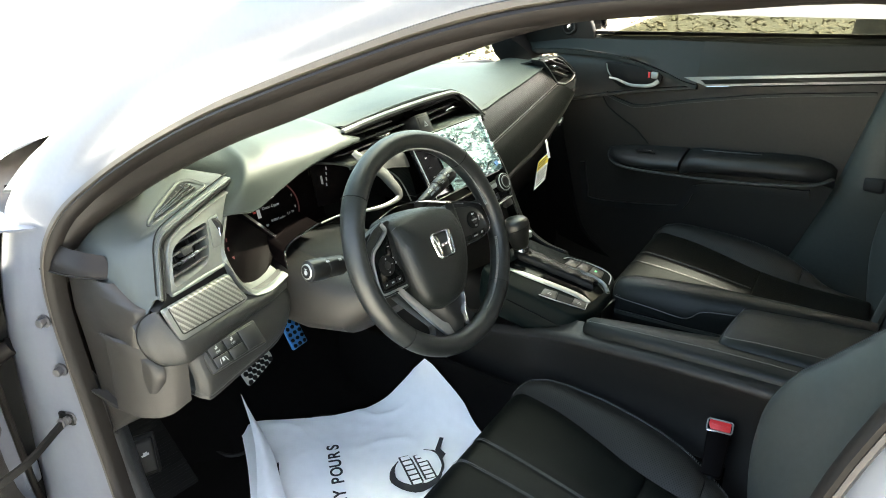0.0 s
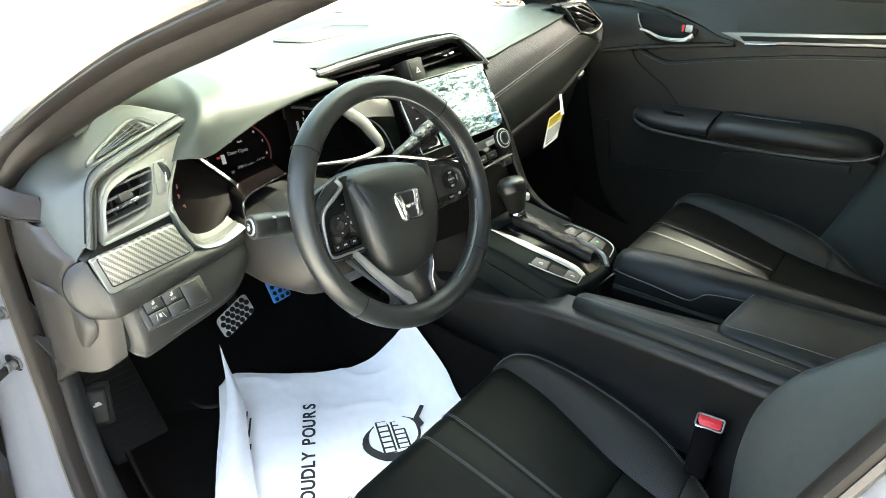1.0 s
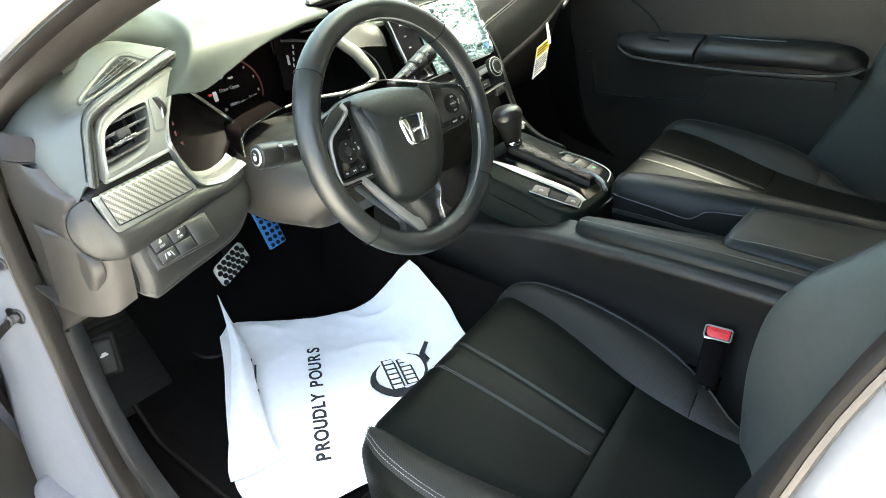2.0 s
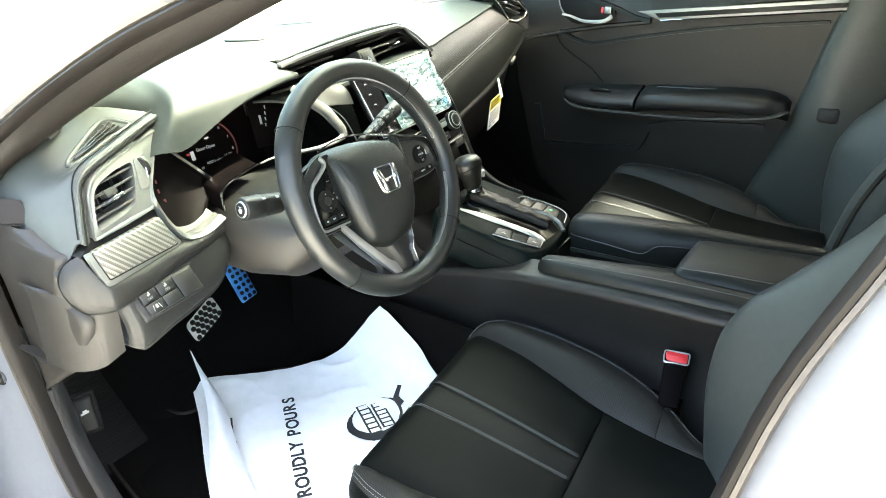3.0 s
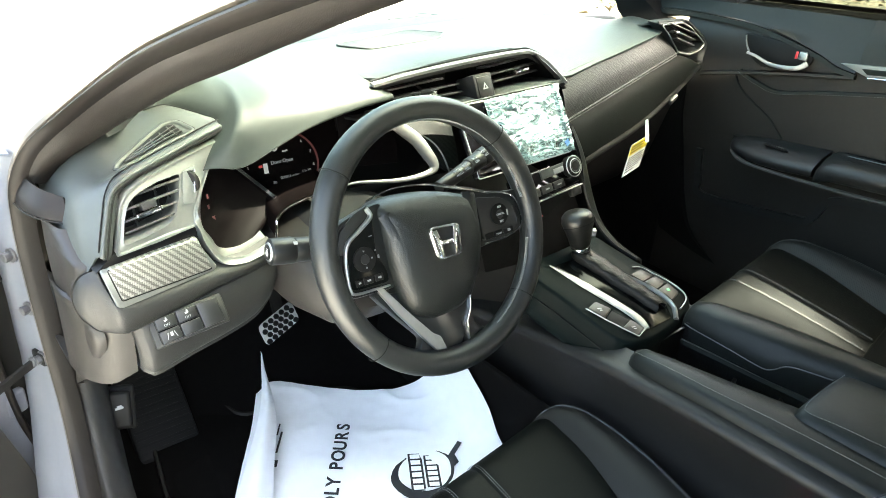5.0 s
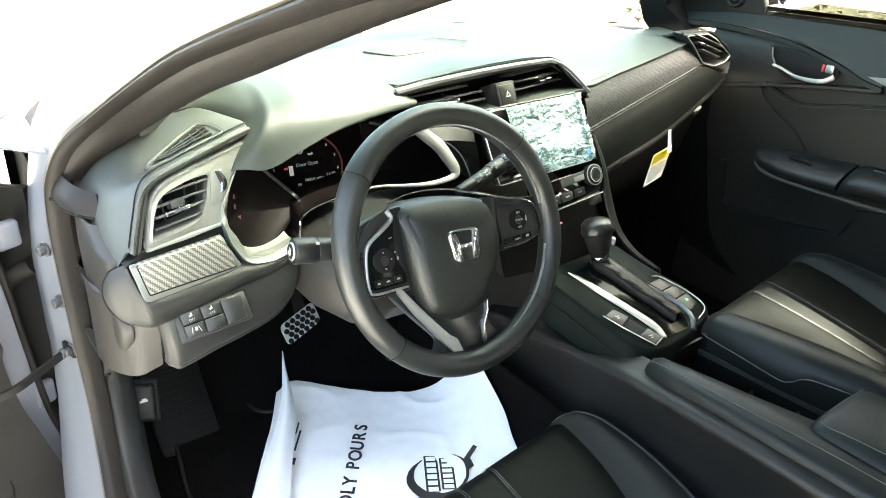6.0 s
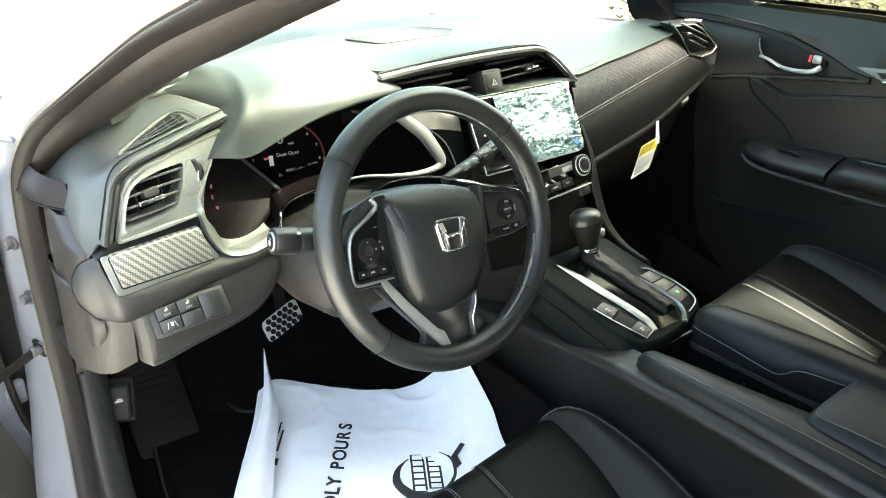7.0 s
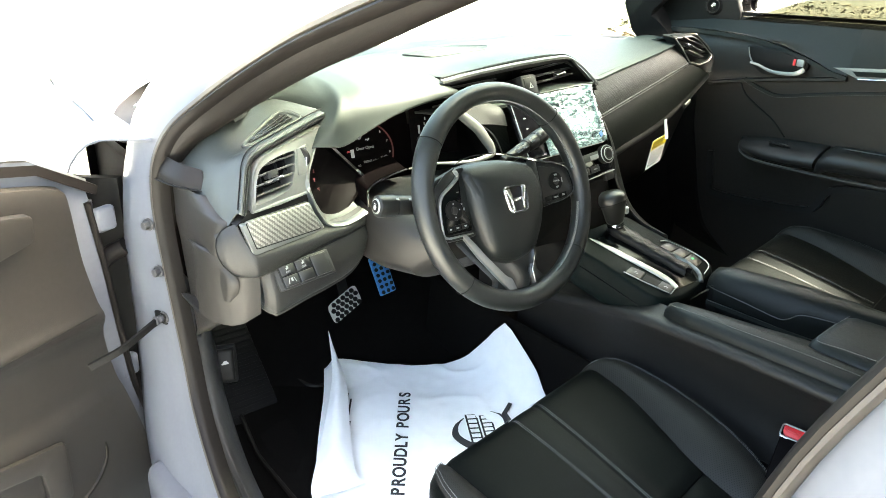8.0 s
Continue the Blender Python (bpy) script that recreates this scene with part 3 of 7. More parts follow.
    part("wiper_blade", sweep([(-.72, .655, .955), (-.55, .86, .962), (-.35, 1.02, .966)], [(-.005, -.006), (-.002, .006), (.002, .006), (.005, -.006)]), "rubber", wp)
    return car


# ---- dashboard ----
def build_dashboard():
    d = thing("dashboard", "black dashboard with carbon-look and satin silver trim", "dashboard", (0, .4, .62))
    # hood over the instruments
    lip = [(-.530, .258, .948), (-.507, .258, .952), (-.480, .258, .9635), (-.452, .259, .974), (-.415, .260, .987), (-.355, .262, .999), (-.300, .264, 1.006), (-.262, .275, 1.004)]
    rows = [[(-.575, .33, .930), (-.578, .282, .932), (-.575, .284, .938), (-.560, .296, .955), (-.540, .330, .970), (-.543, .352, .972), (-.568, .396, .972), (-.65, .445, .950)],
            [(-.56, .33, .944), (-.569, .275, .9435), (-.564, .273, .951), (-.548, .286, .970), (-.5245, .318, .9905), (-.527, .342, .998), (-.552, .388, 1.006), (-.64, .44, .985)],
            [(-.545, .34, .946), (-.548, .268, .9445), (-.546, .263, .953), (-.530, .272, .982), (-.512, .308, 1.004), (-.512, .345, 1.014), (-.530, .40, 1.020), (-.60, .465, .984)]]
    for k, (x, y, z) in enumerate(lip):
        f = min(1, k / 3)
        t = 1.030 + .008 * f if k < 7 else 1.014
        rows.append([(x, .34, z - .006), (x, y + .006, z - .006), (x + .004 * (1 - f), y, z + .004), (x + .014 * (1 - f), y + .016, z + (t - z) * .55), (x + .03 * (1 - f), .31, z + (t - z) * .85),
                     (x + .035 * (1 - f), .38, t), (x, .44, t - .002), (x - .03 * (1 - f), .52, t - .04)])
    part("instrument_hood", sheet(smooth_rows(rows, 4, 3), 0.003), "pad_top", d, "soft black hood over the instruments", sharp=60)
    # top pad
    def top(x, y):
        return 1.034 - 0.10 * max(0, y - .50) - 0.02 * max(0, abs(x - .05) - .35) / .3
    rows = []
    for x, y0, z0, y1 in ((-.60, .385, .990, .40), (-.50, .40, 1.012, .445), (-.40, .40, 1.028, .497), (-.285, .290, 1.032, .552), (-.18, .296, 1.042, .598), (-.06, .300, 1.050, .645), (.03, .300, 1.050, .668),
                          (.072, .290, 1.030, .682), (.132, .284, .992, .697), (.25, .305, 1.002, .728), (.40, .328, 1.020, .758), (.525, .352, 1.038, .785), (.62, .44, 1.034, .790), (.72, .56, 1.020, .735)):
        r = [(x, y0 + .012, z0 - .012), (x, y0, z0)]
        for f in (.06, .25, .5, .75, 1):
            y = y0 + .02 + (y1 - y0 - .02) * f
            w = min(1, f * 2.2 + .08)
            r.append((x, y, z0 * (1 - w) + top(x, y) * w + .004))
        r.append((x, y1 + .004, top(x, y1) - .012))
        rows.append(r)
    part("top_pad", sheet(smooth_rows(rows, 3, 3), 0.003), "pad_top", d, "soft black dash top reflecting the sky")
    # rounded strip between pad and windscreen, with the demister slots
    rows, slots = [], []
    for x, y1 in ((-.66, .36), (-.60, .40), (-.50, .445), (-.40, .497), (-.285, .552), (-.18, .598), (-.06, .645), (.072, .682), (.25, .728), (.40, .758), (.525, .785), (.62, .790), (.72, .735), (.775, .64)):
        z = top(x, y1)
        rows.append([(x, y1 - .004, z - .030), (x - .001, y1 + .004, z - .010), (x - .003, y1 + .022, z + .001), (x - .006, y1 + .055, z + .006), (x - .010, y1 + .095, z + .000), (x - .014, y1 + .150, z - .020), (x - .02, y1 + .24, z - .066)])
        slots.append(Vector((x - .0115, y1 + .118, z - .0065)))
    part("defroster_strip", sheet(smooth_rows(rows, 3, 4), 0.003), "pad_strip", d, "rounded strip below the windscreen")
    slots = catmull(slots, 8)
    for k in range(10, len(slots) - 12, 8):
        part("demister_slot", sweep(slots[k:k + 7], [(-.0040, -.002), (-.0040, .0022), (.0040, .0022), (.0040, -.002)]), "dark", d, "dark demister slot")
    # speaker grille on the top pad
    g = rounded([(x, y, top(x, y) + .0035) for x, y in ((-.236, .490), (-.190, .512), (-.005, .600), (.022, .510), (-.020, .470), (-.195, .440))], .012)
    part("speaker_grille", prism(g, (0, 0, .003), .0008), "grille", d, "grey centre speaker grille")
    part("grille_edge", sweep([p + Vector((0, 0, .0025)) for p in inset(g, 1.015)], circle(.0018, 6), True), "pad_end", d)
    # instrument recess
    bm = box((.50, .012, .20), pose(-.355, .395, .92, -18), .002)
    bm = prism([(-.60, .22, .795), (-.12, .24, .815), (-.12, .40, .825), (-.60, .40, .815)], (0, 0, -.01), bm=bm)
    bm = prism([(-.612, .27, .80), (-.600, .40, .80), (-.585, .40, .985), (-.600, .30, .96)], (-.008, 0, 0), bm=bm)
    bm = prism([(-.115, .27, .84), (-.13, .40, .85), (-.16, .40, 1.0), (-.19, .30, 1.0)], (.008, 0, 0), bm=bm)
    part("instrument_recess", bm, "dark", d, "dark recess round the instruments")
    # gloss lens of the side gauge and the silver channels round the two pods
    edge = catmull([(-.563, .285, .943), (-.581, .268, .908), (-.588, .256, .876), (-.580, .247, .857), (-.571, .242, .841), (-.545, .244, .834), (-.518, .250, .837), (-.503, .256, .843)], 4)
    far = catmull([(-.534, .318, .936), (-.522, .318, .925), (-.510, .318, .914), (-.497, .316, .903), (-.484, .314, .891), (-.470, .310, .878), (-.456, .304, .866), (-.460, .290, .856)], 4)
    g = part("side_gauge", sheet([[a.lerp(b, f) for a, b in zip(edge, far)] for f in (0, .3, .7, 1)], .003), "lens", d, "dark side gauge lens")
    for k, (f, s) in enumerate(((.35, .10), (.55, .16), (.72, .30))):
        a = edge[int(len(edge) * f * .5)].lerp(far[int(len(far) * f * .5)], .25)
        part("mark", box((.004, .0006, .006), pose(a.x, a.y - .004, a.z, -15), 0), "dial", g)
    outer = catmull([(-.594, .252, .898), (-.597, .240, .890), (-.596, .230, .878), (-.592, .221, .860), (-.577, .212, .836), (-.551, .213, .828), (-.524, .218, .829), (-.496, .226, .834)], 4)
    mid = [a.lerp(b, .5) + Vector((0, .0, -.003)) for a, b in zip(outer, edge)]
    part("silver_surround", sheet([[p + Vector((0, .010, -.006)) for p in outer], outer, [a.lerp(b, .12) + Vector((0, -.001, .001)) for a, b in zip(outer, edge)], mid, edge], .003), "frame_silver", d, "satin silver channel round the side gauge", sharp=70)
    part("surround_bead", sweep(edge, circle(.0009, 6)), "chrome", d)
    pod = catmull([(-.492, .225, .842), (-.486, .236, .856), (-.480, .242, .866), (-.462, .248, .874), (-.43, .252, .880), (-.39, .258, .884)], 4)
    part("pod_edge", sweep(pod, circle(.0018, 6)), "chrome", d, "thin bright edge of the instrument pod")
    part("pod_floor", sheet([pod, [p + Vector((.012, .07, .006)) for p in pod]], .003), "lens", d)
    path = catmull([(-.292, .262, .990), (-.281, .252, .975), (-.261, .246, .959), (-.240, .240, .942), (-.226, .234, .923), (-.2145, .228, .905), (-.2155, .224, .894), (-.233, .223, .889), (-.265, .226, .886), (-.300, .236, .886), (-.345, .247, .889), (-.385, .255, .884)], 5)
    k = len(path)
    part("silver_surround", sweep(path, circle(.0100, 12, .0055), up=(-.3, -.8, .5), scale=[.35 + .75 * math.sin(math.pi * min(1, (i + 3) / (k * .66))) ** .7 if i < k * .58 else max(.18, .55 - 1.0 * (i / k - .55)) for i in range(k)]), "frame_silver", d, "satin silver surround beside the instruments", sharp=60)
    rows = [[(-.285, .262, .985), (-.225, .270, .985), (-.165, .268, .972)], [(-.262, .250, .966), (-.216, .258, .964), (-.168, .246, .960)], [(-.240, .244, .948), (-.205, .246, .944), (-.170, .234, .940)]]
    part("bridge_panel", sheet(smooth_rows(rows, 3, 3), .003), "knee", d, "dark bridge between instruments and screen")
    build_left_end(d)
    build_centre(d)
    build_right(d)
    return d


def build_left_end(d):
    # the vent frame and the trim strip lie on one plane that leans forward at the top and turns to the driver
    def fy(x, z):
        return -.0444 + .2067 * x + .4574 * z

    def F(pts, dy=0.0):
        return [Vector((x, fy(x, z) + dy, z)) for x, z in pts]

    def dense(pts, step=.002):
        out = []
        for a, b in zip(pts, pts[1:] + pts[:1]):
            k = max(1, int((b - a).length / step))
            out += [a.lerp(b, i / k) for i in range(k)]
        return out
    outer = F([(-.707, .879), (-.697, .908), (-.689, .930), (-.677, .944), (-.656, .954), (-.615, .962), (-.571, .970), (-.539, .9755), (-.550, .960), (-.565, .940), (-.584, .915), (-.593, .897), (-.596, .884), (-.652, .880)])
    hole = F([(-.696, .888), (-.687, .914), (-.677, .932), (-.663, .940), (-.634, .9465), (-.603, .949), (-.612, .922), (-.623, .902), (-.637, .895), (-.668, .890)])
    ring_o, ring_h = dense(rounded(outer, .004, 3)), dense(rounded(hole, .007, 4), .001)
    ch = sum(hole, Vector()) / len(hole)

    def at_angle(ring, t):
        best = None
        for p, q in zip(ring, ring[1:] + ring[:1]):
            d1, d2 = Vector((math.cos(t), 0, math.sin(t))), q - p
            den = d1.x * d2.z - d1.z * d2.x
            if abs(den) < 1e-12:
                continue
            w = p - ch
            s = (w.x * d2.z - w.z * d2.x) / den
            k = (w.x * d1.z - w.z * d1.x) / den
            if s > 0 and -1e-6 <= k <= 1 + 1e-6 and (best is None or s > best[0]):
                best = (s, p + d2 * k)
        return best[1] if best else None
    rings = [[] for _ in range(7)]
    for t in sorted(math.atan2(p.z - ch.z, p.x - ch.x) for p in ring_o):
        o, h = at_angle(ring_o, t), at_angle(ring_h, t)
        if o is None or h is None:
            continue
        lip = min(.0045, (h - o).length * .4)
        a = (h - o).normalized()
        rings[0].append(o + Vector((0, .012, 0)))
        rings[1].append(o + Vector((0, .001, 0)))
        rings[2].append(o + a * .0012 + Vector((0, -.0012, 0)))
        rings[3].append(o + a * lip + Vector((0, -.0008, 0)))
        rings[4].append(o + a * (lip + .0012) + Vector((0, .0016, 0)))
        rings[5].append(h)
        rings[6].append(h + Vector((0, .034, .006)))
    part("vent_frame", loft(rings, True, False), "frame_silver", d, "satin silver frame of the side air vent", sharp=25)
    v = part("air_vent", prism([p + Vector((0, .034, .008)) for p in inset(hole, 1.12)], (0, .004, 0)), "dark", d, "dark side air vent")
    for x0, x1, z in ((-.689, -.620, .8985), (-.686, -.614, .911), (-.682, -.608, .9235), (-.676, -.604, .936)):
        xm = (x0 + x1) / 2
        part("slat", box((x1 - x0, .016, .0030), pose(xm, fy(xm, z) + .013, z, -24, -5, 11.7), .0008), "vent_slat", v)
    part("vane_tab", box((.034, .012, .0060), pose(-.655, fy(-.655, .9145) + .003, .9145, -24, -5, 11.7), .0012), "chrome", v, "silver vane tab")
    part("vane_block", box((.020, .016, .011), pose(-.653, fy(-.653, .921) + .010, .921, -24, -5, 11.7), .002), "plastic", v)
    for x in (-.684, -.667, -.634, -.617):
        part("upright_vane", box((.0014, .010, .056), pose(x, fy(x, .92) + .027, .92, -24), .0003), "plastic", v)
    slot = F([(-.600, .950), (-.580, .9535), (-.5885, .921), (-.593, .913), (-.609, .9125), (-.606, .925)], -.0022)
    part("wheel_slot", prism(rounded(slot, .002), (0, .006, 0), .0006), "slot_grey", d, "slot of the vent thumb wheel")
    w = part("vent_wheel", cyl(.0165, .0165, .0062, pose(-.5925, fy(-.5925, .934) + .008, .934, -24, 90, 11.7), 32, .0012), "dark", d, "ridged black thumb wheel")
    part("wheel_line", sweep([p + Vector((0, -.001, 0)) for p in F([(-.589, .950), (-.584, .9505), (-.585, .946), (-.591, .925)], -.004)], circle(.0009, 6)), "chrome", w)
    # rounded end of the dashboard, rolled over from the frame's edge
    edge = F([(-.722, .881), (-.7145, .900), (-.706, .920), (-.698, .938), (-.686, .9505), (-.666, .9585), (-.638, .965), (-.595, .975), (-.559, .983), (-.528, .989)])
    lipin = [Vector((p.x + .010, p.y + .006, p.z - .004)) if k < 4 else Vector((p.x + .004, p.y + .006, p.z - .008)) for k, p in enumerate(edge)]
    roll = [p + (Vector((-.005, .010, .001)) if k < 4 else Vector((-.003, .011, .006))) for k, p in enumerate(edge)]
    mid = [(-.735, .224, .868), (-.736, .248, .886), (-.731, .268, .905), (-.722, .286, .926), (-.706, .296, .9415), (-.680, .302, .950), (-.645, .312, .9575), (-.600, .320, .971), (-.560, .324, .981), (-.5245, .314, .9885)]
    over = [(-.741, .231, .860), (-.743, .265, .874), (-.740, .300, .889), (-.735, .338, .906), (-.724, .366, .928), (-.700, .385, .955), (-.665, .398, .977), (-.622, .402, .991), (-.575, .394, 1.002), (-.5215, .328, .9915)]
    far = [(-.744, .30, .852), (-.748, .33, .866), (-.748, .37, .880), (-.745, .41, .898), (-.735, .44, .915), (-.712, .46, .935), (-.672, .48, .955), (-.625, .49, .968), (-.575, .48, .978), (-.520, .37, .985)]
    bm = sheet(smooth_rows([lipin, edge, roll, mid, over, far], 5, 4), 0.003)
    skin = BVHTree.FromBMesh(bm)
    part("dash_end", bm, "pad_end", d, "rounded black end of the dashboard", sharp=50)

    def on_end(x, y, lift=0.0):
        hit = skin.ray_cast(Vector((x, y, 1.2)), Vector((0, 0, -1)))
        p = hit[0] if hit[0] else Vector((x, y, .985))
        n = hit[1] if hit[0] else Vector((0, -.3, 1))
        return p + (n if n.z > 0 else -n) * lift
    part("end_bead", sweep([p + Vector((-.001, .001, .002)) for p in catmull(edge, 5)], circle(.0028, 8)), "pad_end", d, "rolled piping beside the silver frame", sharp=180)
    part("bead_groove", sweep([p.lerp(q, .5) + Vector((0, .004, .006)) for p, q in zip(catmull(edge, 5), catmull(roll, 5))], circle(.0010, 6)), "dark", d)
    part("bead_groove", sweep([p.lerp(q, .35) + Vector((0, -.001, 0)) for p, q in zip(catmull(edge, 5), catmull(lipin, 5))], circle(.0016, 6)), "dark", d)
    part("end_seam", sweep([on_end(p.x, p.y, .0004) for p in catmull([(-.600, .396, 0), (-.569, .393, 0), (-.552, .380, 0), (-.536, .360, 0), (-.5265, .340, 0), (-.5235, .322, 0)], 6)], circle(.0011, 6)), "dark", d)
    # demister vent laid on the end's top; a flush black patch stands in for its shaded hole
    fr = rounded([(-.671, .304, 0), (-.666, .317, 0), (-.646, .331, 0), (-.609, .348, 0), (-.584, .357, 0), (-.570, .350, 0), (-.556, .324, 0), (-.600, .317, 0), (-.640, .309, 0)], .008)
    fr = [q for a, b in zip(fr, fr[1:] + fr[:1]) for q in (a, a.lerp(b, .5))]
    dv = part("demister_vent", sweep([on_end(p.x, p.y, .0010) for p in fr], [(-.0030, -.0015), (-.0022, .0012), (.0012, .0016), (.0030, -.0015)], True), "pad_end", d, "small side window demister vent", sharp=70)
    part("vent_groove", sweep([on_end(p.x, p.y, .0006) for p in inset(fr, 1.055)], circle(.0008, 6), True), "dark", dv)
    hole2 = rounded([(-.661, .312, 0), (-.649, .324, 0), (-.611, .342, 0), (-.588, .351, 0), (-.577, .348, 0), (-.571, .327, 0), (-.594, .325, 0), (-.627, .320, 0)], .003)
    hole2 = [q for a, b in zip(hole2, hole2[1:] + hole2[:1]) for q in (a, a.lerp(b, .5))]
    c = sum(hole2, Vector()) / len(hole2)
    rings = [[on_end(c.x + (p.x - c.x) * f, c.y + (p.y - c.y) * f, .0012) for p in hole2] for f in (1, .6, .3, .05)]
    part("vent_opening", loft(rings, True, False), "dark", dv)
    lo, hi = (Vector((-.655, .3135, 0)), Vector((-.572, .329, 0))), (Vector((-.648, .323, 0)), Vector((-.580, .350, 0)))
    for f in (.10, .42, .74):
        a, b = lo[0].lerp(hi[0], f), lo[1].lerp(hi[1], f)
        part("slat", sweep([on_end(q.x, q.y, .0022) for q in [a.lerp(b, k / 6) for k in range(7)]], [(-.0011, -.0008), (-.0011, .0008), (.0011, .0008), (.0011, -.0008)]), "vent_slat", dv)
    for f in (.12, .32, .52, .72, .9):
        a, b = lo[0].lerp(lo[1], f), hi[0].lerp(hi[1], f)
        part("slat", sweep([on_end(q.x, q.y, .0019) for q in [a.lerp(b, k / 3) for k in range(4)]], [(-.0008, -.0008), (-.0008, .0006), (.0008, .0006), (.0008, -.0008)]), "vent_slat", dv)
    # carbon-look strip in its silver frame, its top tucked under the vent
    fr = F([(-.731, .872), (-.7235, .8325), (-.7175, .829), (-.594, .8315), (-.5875, .8345), (-.603, .864)], -.010)
    bm = prism(rounded(fr, .004), (0, .012, 0), .0014)
    part("trim_frame", bm, "frame_silver", d, "satin silver trim frame")
    ca = F([(-.722, .874), (-.7145, .8385), (-.603, .8365), (-.596, .8368), (-.606, .876)], -.0125)
    part("carbon_strip", prism(rounded(ca, .0035), (0, .010, 0), .0008), "carbon", d, "pale carbon-look trim strip")
    part("strip_groove", sweep(rounded(F([(-.7235, .874), (-.716, .8368), (-.603, .8348), (-.5945, .8352)], -.0105), .003), circle(.0008, 5)), "dark", d)
    # black strip put in for the shade under the vent frame
    part("shadow_gap", prism(F([(-.735, .868), (-.60, .870), (-.598, .886), (-.708, .882)], .004), (0, .02, 0)), "dark", d)
    # grained ledge below the trim, running into a rounded end block
    rows = [[(-.757, .235, .850), (-.7605, .222, .842), (-.7625, .216, .828), (-.758, .212, .812), (-.750, .212, .801), (-.742, .225, .796)],
            [(-.752, .222, .858), (-.753, .210, .848), (-.754, .203, .828), (-.751, .200, .808), (-.745, .202, .795), (-.738, .220, .788)],
            [(-.741, .216, .866), (-.740, .202, .856), (-.740, .194, .832), (-.738, .190, .808), (-.733, .193, .791), (-.728, .212, .782)],
            [(-.732, .206, .868), (-.730, .192, .850), (-.729, .181, .826), (-.727, .178, .806), (-.722, .184, .790), (-.718, .206, .782)],
            [(-.721, .198, .838), (-.720, .180, .832), (-.718, .174, .820), (-.716, .173, .804), (-.712, .180, .791), (-.708, .202, .784)],
            [(-.690, .200, .836), (-.690, .184, .829), (-.690, .177, .818), (-.690, .177, .804), (-.688, .184, .793), (-.686, .206, .788)],
            [(-.640, .208, .836), (-.640, .194, .829), (-.640, .187, .819), (-.640, .187, .807), (-.640, .193, .798), (-.640, .214, .794)],
            [(-.590, .218, .838), (-.590, .204, .830), (-.590, .197, .822), (-.590, .197, .812), (-.590, .203, .804), (-.590, .222, .800)],
            [(-.540, .228, .836), (-.540, .214, .828), (-.540, .207, .822), (-.540, .207, .814), (-.540, .212, .808), (-.540, .232, .804)],
            [(-.500, .240, .842), (-.500, .228, .836), (-.500, .221, .828), (-.500, .220, .820), (-.500, .224, .812), (-.500, .242, .808)]]
    part("ledge", sheet(smooth_rows(rows, 4, 4), .004), "knee", d, "grained black ledge below the trim with a rounded end block", sharp=60)
    part("block_seam", sweep(catmull([(-.7405, .2185, .8665), (-.7515, .2215, .8595), (-.7600, .2220, .8450), (-.7625, .2155, .8280), (-.7580, .2110, .8110), (-.7500, .2100, .7990), (-.7400, .2040, .7890), (-.715, .196, .7855)], 5), circle(.0009, 6)), "dark", d, "dark seam round the end block")
    # knee panel
    rows = []
    for x, zt, yt, zb in ((-.7085, .797, .204, .726), (-.7065, .797, .196, .724), (-.7000, .797, .189, .721), (-.6900, .797, .186, .719), (-.64, .802, .192, .728), (-.59, .808, .201, .733), (-.545, .812, .211, .741), (-.515, .816, .222, .760), (-.494, .820, .240, .785)):
        h = zt - zb
        rows.append([(x, yt + .03, zt + .010), (x, yt + .002, zt), (x, yt - .007, zb + h * .78), (x + .002, yt - .014, zb + h * .5), (x + .003, yt - .014, zb + h * .22), (x + .003, yt - .010, zb + .006), (x + .002, yt + .002, zb), (x, yt + .12, zb + .006)])
    part("knee_panel", sheet(smooth_rows(rows, 3, 3), 0.004), "knee", d, "grained black lower dash panel")
    rows = []
    for x, zt, yt, zb in ((-.768, .806, .300, .688), (-.762, .806, .262, .688), (-.746, .801, .230, .690), (-.732, .796, .213, .696), (-.722, .796, .206, .703), (-.706, .797, .200, .712)):
        rows.append([(x, yt + .02, zt + .01), (x, yt, zt), (x, yt + .001, (zt + zb) / 2), (x, yt + .004, zb + .012), (x, yt + .016, zb), (x, yt + .12, zb)])
    part("corner_cover", sheet(smooth_rows(rows, 3, 3), 0.004), "column", d, "rounded corner of the lower dash, toned brown-grey for warm light")
    # switch block on a face that leans back
    sm = frame_of((-.684, .1835, .7955), (.980, .012, .086), (-.02, .58, .81))
    sw = part("switch_block", box((.098, .040, .008), sm @ pose(.0415, -.0160, -.0062), .003, 2), "knee", d, "switch block with pictogram buttons")
    part("switch_gap", box((.086, .0345, .005), sm @ pose(.0415, -.0160, -.0043), .002), "dark", sw)
    for x0, x1, y0, y1, mark in ((.0005, .0262, .0005, -.0150, 1), (.0275, .0535, .0005, -.0150, 1), (.0548, .0820, .0005, -.0325, 0), (.0005, .0262, -.0165, -.0325, 2), (.0275, .0535, -.0165, -.0325, 0)):
        b = part("button", box((x1 - x0, y0 - y1, .006), sm @ pose((x0 + x1) / 2, (y0 + y1) / 2, -.0005), .0012), "switch", sw)
        m = sm @ pose((x0 + x1) / 2, (y0 + y1) / 2, .0026)
        if mark == 1:
            lettering("print", "OFF", .0046, m @ pose(0, -.0035, 0), "white_ink", sw)
            part("pictogram", box((.0045, .0026, .0004), m @ pose(.000, .0025, 0, 0, 0, 20), .0), "white_ink", sw)
